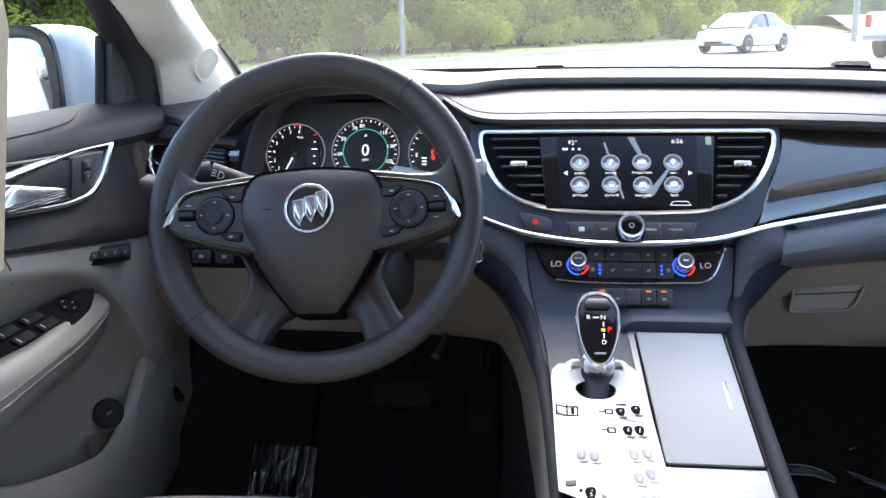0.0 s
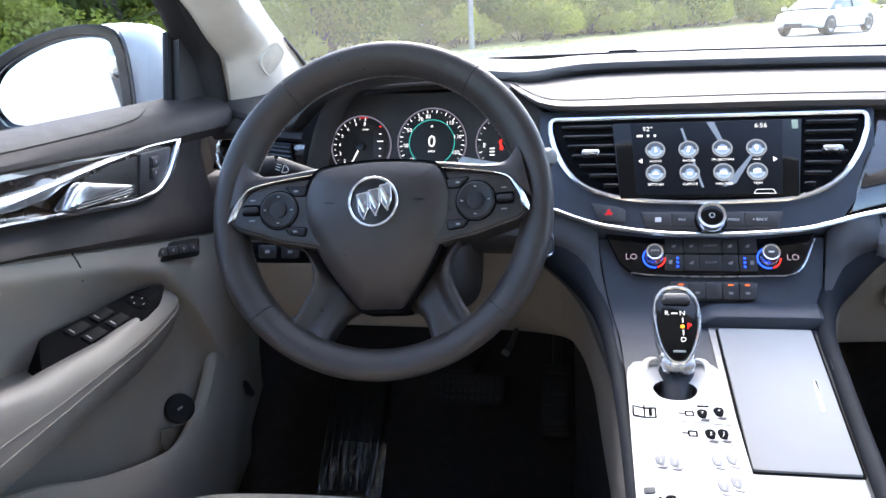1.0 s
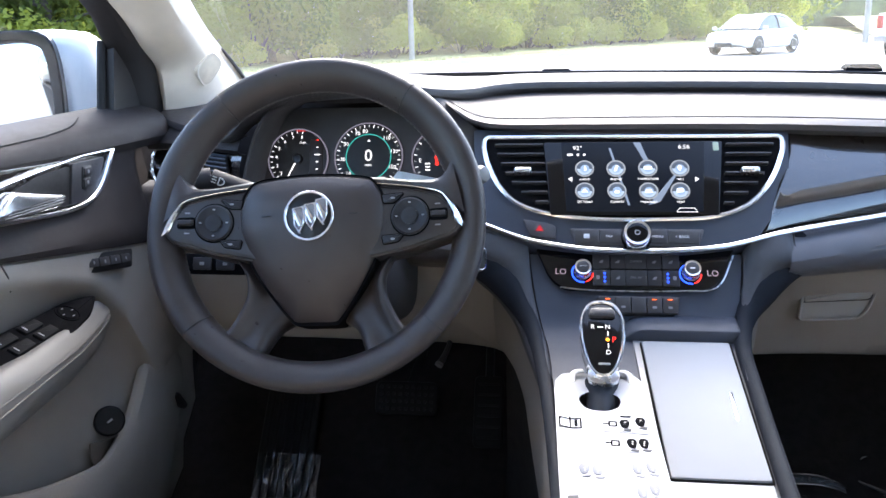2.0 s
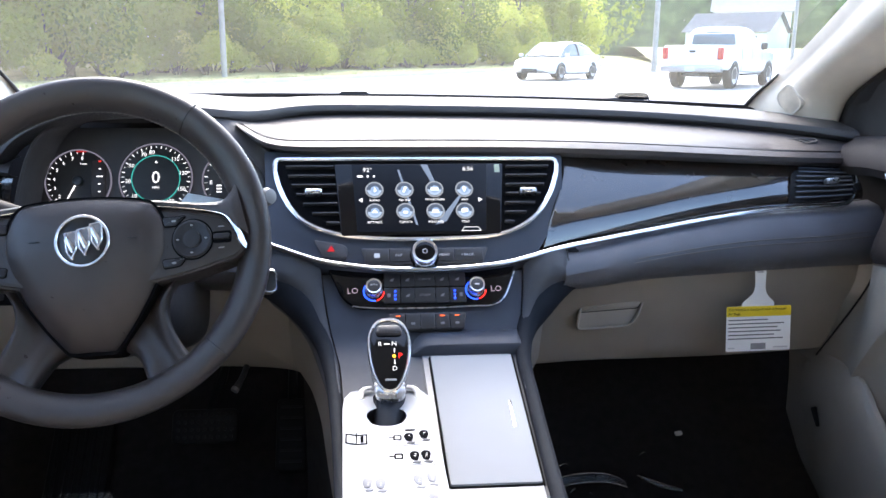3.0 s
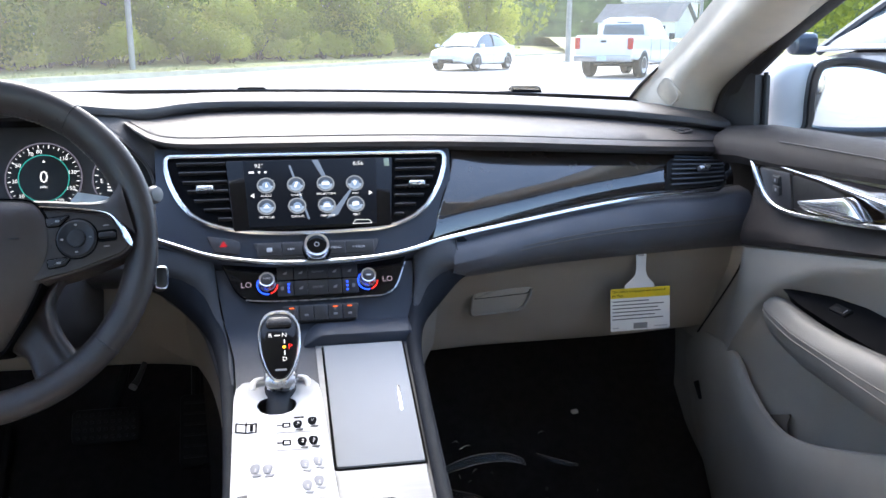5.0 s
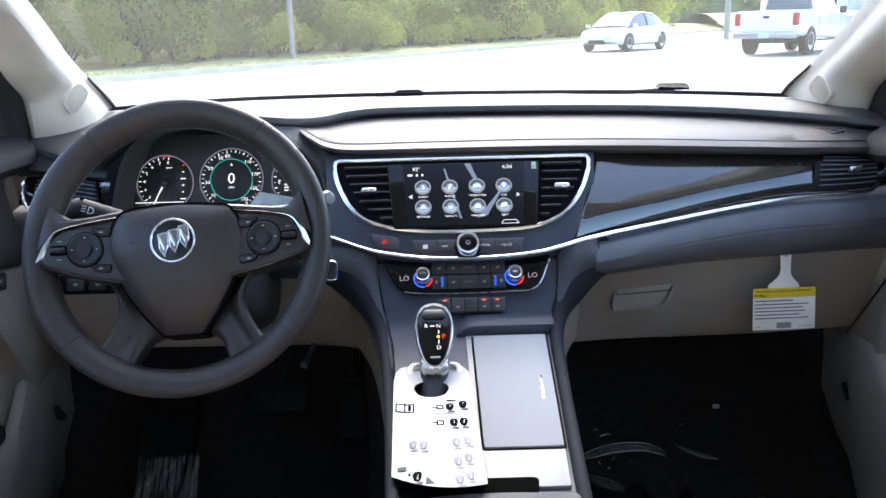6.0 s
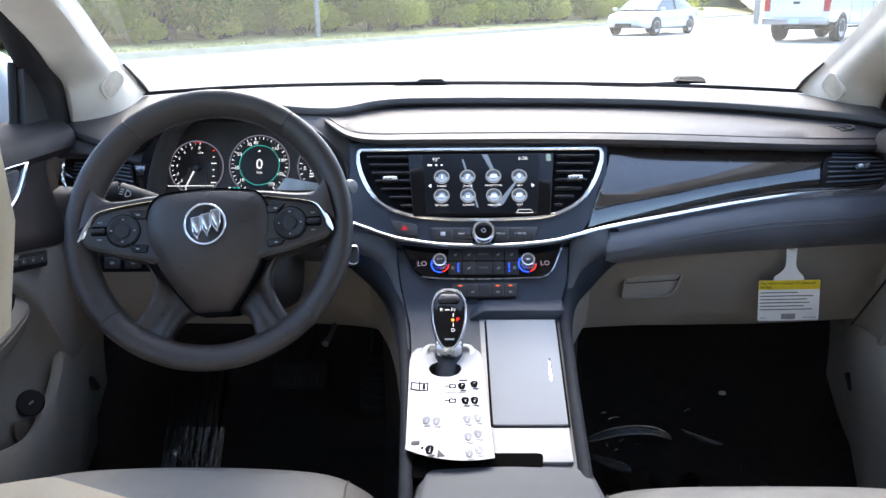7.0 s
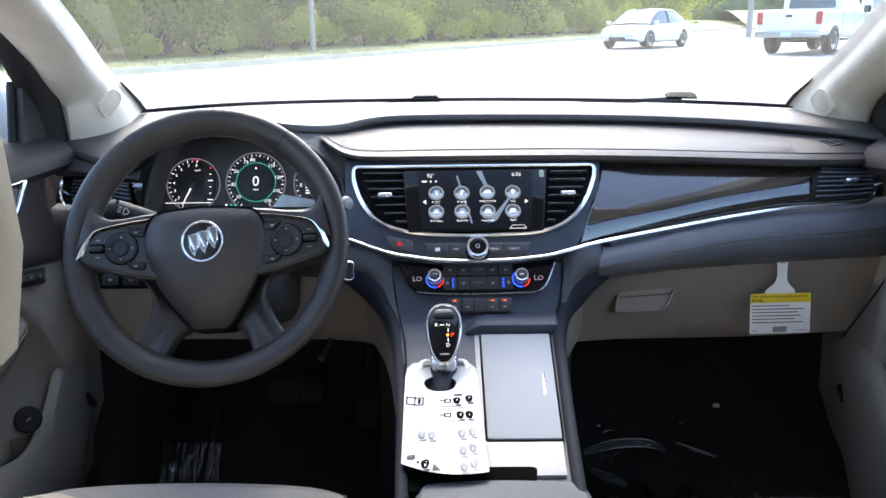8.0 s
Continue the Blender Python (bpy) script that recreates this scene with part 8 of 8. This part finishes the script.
def bodied(name, label, paint, length, width, stations, cabin, wheels, r, group="", open_bed=False):
    """A vehicle facing +y: stations of (y, half width, bottom, belt); cabin of (y, half width low, z low, half width roof, z roof)."""
    ob = thing(name, label, "car", group)
    rows = []
    for y, hw, z0, zb in stations:
        sec = [(-hw * 0.9, z0), (-hw * 0.985, z0 + 0.08), (-hw, z0 + (zb - z0) * 0.45), (-hw * 0.985, z0 + (zb - z0) * 0.8), (-hw * 0.93, zb - 0.02), (-hw * 0.8, zb), (0, zb + 0.015)]
        pts = [Vector((a, y, b)) for a, b in sec]
        pts += [Vector((-p.x, p.y, p.z)) for p in reversed(pts[:-1])]
        rows.append(pts)
    part("body", loft(rows, True, True), paint, ob)
    rows = []
    for y, wl, zl, wr, zr in cabin:
        pts = [Vector((-wl, y, zl)), Vector((-wl * 0.55 - wr * 0.45, y, zl * 0.4 + zr * 0.6)), Vector((-wr, y, zr - 0.03)), Vector((-wr * 0.8, y, zr)), Vector((0, y, zr + 0.02))]
        pts += [Vector((-p.x, p.y, p.z)) for p in reversed(pts[:-1])]
        rows.append(pts)
    part("glasshouse", loft(rows, True, True), dark_glass, ob, "tinted glass")
    mid = cabin[2:-2]
    part("roof", loft([[Vector((-wr * 1.01, y, zr - 0.035)), Vector((-wr * 0.8, y, zr + 0.012)), Vector((0, y, zr + 0.03)), Vector((wr * 0.8, y, zr + 0.012)), Vector((wr * 1.01, y, zr - 0.035))] for y, wl, zl, wr, zr in mid], thick=0.02), paint, ob)
    for sd in (-1, 1):
        for run in (cabin[:4], cabin[-4:]):
            line_ = spl([(sd * (wr + 0.012), y, zr - 0.025) for y, wl, zl, wr, zr in run], 18)
            part("pillar", tube(line_, 0.03, 8), paint, ob)
        y, wl, zl, wr, zr = cabin[len(cabin) // 2]
        part("pillar", tube(spl([(sd * wl * 1.003, y, zl), (sd * (wl * 0.55 + wr * 0.45) * 1.005, y, zl * 0.4 + zr * 0.6), (sd * wr * 1.01, y, zr - 0.03)], 10), 0.035, 8), trim_black, ob)
        y0, y1 = cabin[0][0], cabin[-1][0]
        ym = (y0 + y1) / 2 + 0.25
        hw = max(st[1] for st in stations)
        part("door_mirror", block(0.18, 0.10, 0.13, 0.04, pose(sd * (hw + 0.08), y1 - 0.12, cabin[-1][2] + 0.05)), paint, ob)
        part("door_line", tube([(sd * hw * 0.998, ym, stations[2][2] + 0.12), (sd * hw * 1.002, ym, stations[2][2] + 0.4), (sd * hw * 0.97, ym, cabin[0][2] - 0.06)], 0.003, 5), trim_black, ob)
        for q in (ym - 0.95, ym + 0.05):
            part("door_handle", block(0.03, 0.16, 0.025, 0.008, pose(sd * hw * 0.99, q - 0.05, cabin[0][2] - 0.14)), paint, ob)
        part("sill_trim", block(0.02, wheels[1] - wheels[0] - 2.3 * r, 0.08, 0.01, pose(sd * hw * 0.93, (wheels[0] + wheels[1]) / 2, stations[2][2] + 0.03)), trim_black, ob)
        for wy in wheels:
            wheel_arch(ob, sd, hw * 0.985, wy, r)
            car_wheel(ob, sd * hw * 0.99, wy, r)
        rl, fl_ = stations[0], stations[-1]
        part("tail_lamp", block(0.32 * width / 1.85, 0.10, 0.16, 0.03, pose(sd * (rl[1] - 0.14), rl[0] - 0.005, rl[3] - 0.16)), lamp_red, ob, "red tail lamp")
        part("head_lamp", block(0.36, 0.16, 0.13, 0.04, pose(sd * (fl_[1] - 0.16), fl_[0] - 0.05, fl_[3] - 0.10)), lamp_clear, ob, "clear head lamp")
    rl = stations[0]
    part("number_plate", block(0.31, 0.02, 0.15, 0.01, pose(0, rl[0] - 0.012, rl[3] - 0.2)), paper, ob, "pale plain plate")
    part("bumper", block(rl[1] * 1.9, 0.14, 0.18, 0.05, pose(0, rl[0] - 0.01, rl[2] + 0.14)), paint if not open_bed else chrome, ob)
    fl_ = stations[-1]
    part("grille", block(fl_[1] * 1.0, 0.06, 0.16, 0.03, pose(0, fl_[0] + 0.005, fl_[3] - 0.26)), trim_black, ob, "dark grille")
    return ob


SEDAN = [(-2.35, 0.72, 0.42, 0.93), (-2.2, 0.84, 0.33, 0.98), (-1.6, 0.91, 0.24, 0.97), (-0.6, 0.92, 0.22, 0.93), (0.6, 0.92, 0.22, 0.91), (1.4, 0.90, 0.24, 0.86), (2.0, 0.84, 0.28, 0.76), (2.32, 0.66, 0.38, 0.62)]
SEDAN_CABIN = [(-1.85, 0.78, 0.96, 0.70, 0.99), (-1.45, 0.80, 0.95, 0.62, 1.23), (-0.85, 0.82, 0.93, 0.60, 1.41), (-0.2, 0.83, 0.92, 0.60, 1.44), (0.35, 0.83, 0.91, 0.60, 1.40), (0.85, 0.82, 0.90, 0.64, 1.2), (1.3, 0.80, 0.89, 0.74, 0.93)]
white_car = surface("white_car_paint", (0.75, 0.76, 0.77), 0.3, vary=0.02, coat=1.0)
sed = bodied("sedan", "white sedan standing on the far side of the road", white_car, 4.7, 1.84, SEDAN, SEDAN_CABIN, (-1.4, 1.4), 0.32)
sed.matrix_basis = pose(7.65, 33.0, gz(0, 33.0), 0, 0, 140)
grey_car = surface("blue_grey_car_paint", (0.035, 0.041, 0.056), 0.3, 0.0, vary=0.03, coat=1.0)
PARKED = [(-2.4, 0.75, 0.45, 1.0), (-2.2, 0.87, 0.36, 1.1), (-1.5, 0.93, 0.28, 1.11), (0.0, 0.93, 0.26, 1.095), (0.95, 0.92, 0.26, 1.08), (1.5, 0.9, 0.28, 1.0), (2.1, 0.82, 0.34, 0.86), (2.35, 0.66, 0.45, 0.74)]
PARKED_CABIN = [(-1.9, 0.80, 1.1, 0.72, 1.13), (-1.5, 0.83, 1.1, 0.68, 1.34), (-0.9, 0.86, 1.1, 0.68, 1.49), (0.1, 0.87, 1.09, 0.68, 1.51), (0.55, 0.87, 1.085, 0.70, 1.455), (0.85, 0.86, 1.08, 0.73, 1.33), (1.25, 0.84, 1.06, 0.80, 1.09)]
nb = bodied("parked_car", "dark blue-grey parked car with bright window trim", grey_car, 4.75, 1.86, PARKED, PARKED_CABIN, (-1.45, 1.45), 0.34)
nb.matrix_basis = pose(4.05, 2.95, 0)
for sd in (-1, 1):
    part("belt_trim", tube([(sd * (wl + 0.035), y, zl + 0.012) for y, wl, zl, wr, zr in PARKED_CABIN], 0.014, 8), satin_chrome, nb, "bright window trim")
    part("upper_trim", tube(spl([(sd * (wr + 0.02), y, zr - 0.03) for y, wl, zl, wr, zr in PARKED_CABIN], 30), 0.02, 8), satin_chrome, nb, "bright window trim")


def pickup(label, paint):
    """A pickup facing +y, its bed closed by a tailgate with lamps at the corners."""
    ob = thing("pickup_truck", label, "pickup truck")

    def hull(sts):
        rows = []
        for y, hw, z0, zt in sts:
            sec = [(-hw * 0.93, z0), (-hw * 0.99, z0 + 0.08), (-hw, z0 + (zt - z0) * 0.5), (-hw * 0.985, z0 + (zt - z0) * 0.85), (-hw * 0.965, zt - 0.02), (-hw * 0.93, zt), (0, zt + 0.005)]
            p = [Vector((a, y, b)) for a, b in sec]
            rows.append(p + [Vector((-q.x, q.y, q.z)) for q in reversed(p[:-1])])
        return loft(rows, True, True)

    part("bed", hull([(-2.86, 0.93, 0.62, 1.27), (-2.82, 0.965, 0.58, 1.30), (-2.0, 0.98, 0.55, 1.30), (-1.12, 0.98, 0.5, 1.30)]), paint, ob)
    part("cab_body", hull([(-1.09, 0.975, 0.48, 1.28), (0.2, 0.98, 0.45, 1.26), (1.25, 0.97, 0.45, 1.22), (1.35, 0.965, 0.48, 1.17), (2.5, 0.94, 0.5, 1.12), (2.85, 0.85, 0.55, 0.98)]), paint, ob)
    cab = [(-1.06, 0.90, 1.24, 0.80, 1.70), (-1.0, 0.91, 1.24, 0.745, 1.85), (-0.6, 0.92, 1.24, 0.73, 1.90), (0.1, 0.92, 1.24, 0.72, 1.90), (0.45, 0.92, 1.23, 0.74, 1.84), (0.9, 0.91, 1.21, 0.80, 1.52), (1.3, 0.88, 1.18, 0.86, 1.20)]
    rows = []
    for y, wl, zl, wr, zr in cab:
        p = [Vector((-wl, y, zl)), Vector((-wl * 0.5 - wr * 0.5, y, zl * 0.4 + zr * 0.6)), Vector((-wr, y, zr - 0.04)), Vector((-wr * 0.86, y, zr)), Vector((0, y, zr + 0.015))]
        rows.append(p + [Vector((-q.x, q.y, q.z)) for q in reversed(p[:-1])])
    part("cab", loft(rows, True, True), paint, ob)
    RW = basis((0, -1.063, 1.52), (0, -1, 0.06))
    part("rear_window", plate(rpoly([(-0.72, -0.17), (0.72, -0.17), (0.66, 0.16), (-0.66, 0.16)], 0.05), RW, 0.012, 0.004, -0.02), dark_glass, ob, "tinted rear window")
    part("third_lamp", plate(rrect(0.5, 0.035, 0.01, cy=0.215), RW, 0.012, 0.004, -0.02), trim_black, ob)
    TG = basis((0, -2.865, 0.98), (0, -1, 0))
    gate = part("tailgate", plate(rrect(1.5, 0.56, 0.03), TG, 0.018, 0.008, -0.02), paint, ob)
    part("handle", plate(rrect(0.2, 0.07, 0.02, cy=0.14), TG, 0.024, 0.004, 0.01), trim_black, gate)
    part("rear_bumper", block(1.9, 0.16, 0.2, 0.04, pose(0, -2.93, 0.6)), surface("dulled_chrome", (0.42, 0.42, 0.44), 0.3, 0.8, vary=0.06), ob, "dulled chrome bumper")
    part("number_plate", block(0.31, 0.02, 0.15, 0.008, pose(0, -3.012, 0.6)), surface("pale_blue_plate", (0.5, 0.62, 0.7), 0.5), ob, "pale plain plate")
    part("hitch", block(0.5, 0.12, 0.08, 0.02, pose(0, -2.85, 0.44)), trim_black, ob)
    part("axle", tube([(-0.8, -1.75, 0.4), (0.8, -1.75, 0.4)], 0.07, 10), trim_black, ob)
    part("spare_wheel", turned([(0.2, -0.1), (0.36, -0.1), (0.37, 0.0), (0.36, 0.1), (0.2, 0.1)], pose(0, -2.3, 0.5), 20), tyre_mat, ob)
    for sd in (-1, 1):
        part("tail_lamp", block(0.17, 0.12, 0.36, 0.03, pose(sd * 0.868, -2.84, 1.06)), lamp_red, ob, "red tail lamp")
        part("head_lamp", block(0.34, 0.2, 0.18, 0.04, pose(sd * 0.68, 2.72, 0.92)), lamp_clear, ob, "clear head lamp")
        for y0, y1, z1 in ((-0.86, -0.12, 1.76), (-0.04, 0.78, 1.72)):
            m = basis((sd * 0.865, 0, 0), (sd, 0, 0.32), (0, sd, 0))
            wn_ = rpoly([(sd * y0, 1.22), (sd * y1, 1.22), (sd * (y1 - 0.05 if y1 < 0 else y1 - 0.38), z1), (sd * y0, z1)][::sd], 0.04)
            part("side_window", plate(wn_, m, 0.075, 0.004, 0.0), dark_glass, ob, "tinted side window")
        part("door_mirror", block(0.2, 0.1, 0.22, 0.04, pose(sd * 1.07, 0.82, 1.32)), trim_black, ob)
        for y in (-1.1, -0.08, 1.0):
            part("door_line", tube([(sd * 0.972, y, 0.55), (sd * 0.981, y, 0.85), (sd * 0.96, y, 1.22)], 0.004, 5), trim_black, ob)
        part("side_step", block(0.12, 1.9, 0.06, 0.02, pose(sd * 0.95, -0.05, 0.42)), trim_black, ob)
        for wy in (-1.75, 1.9):
            wheel_arch(ob, sd, 0.972, wy, 0.4)
            car_wheel(ob, sd * 0.985, wy, 0.4, 0.26)
    part("grille", block(1.0, 0.06, 0.28, 0.03, pose(0, 2.84, 0.85)), trim_black, ob, "dark grille")
    return ob


pk = pickup("white pickup truck on the road", white_car)
pk.matrix_basis = pose(11.9, 27.0, gz(0, 27), 0, 0, -42)
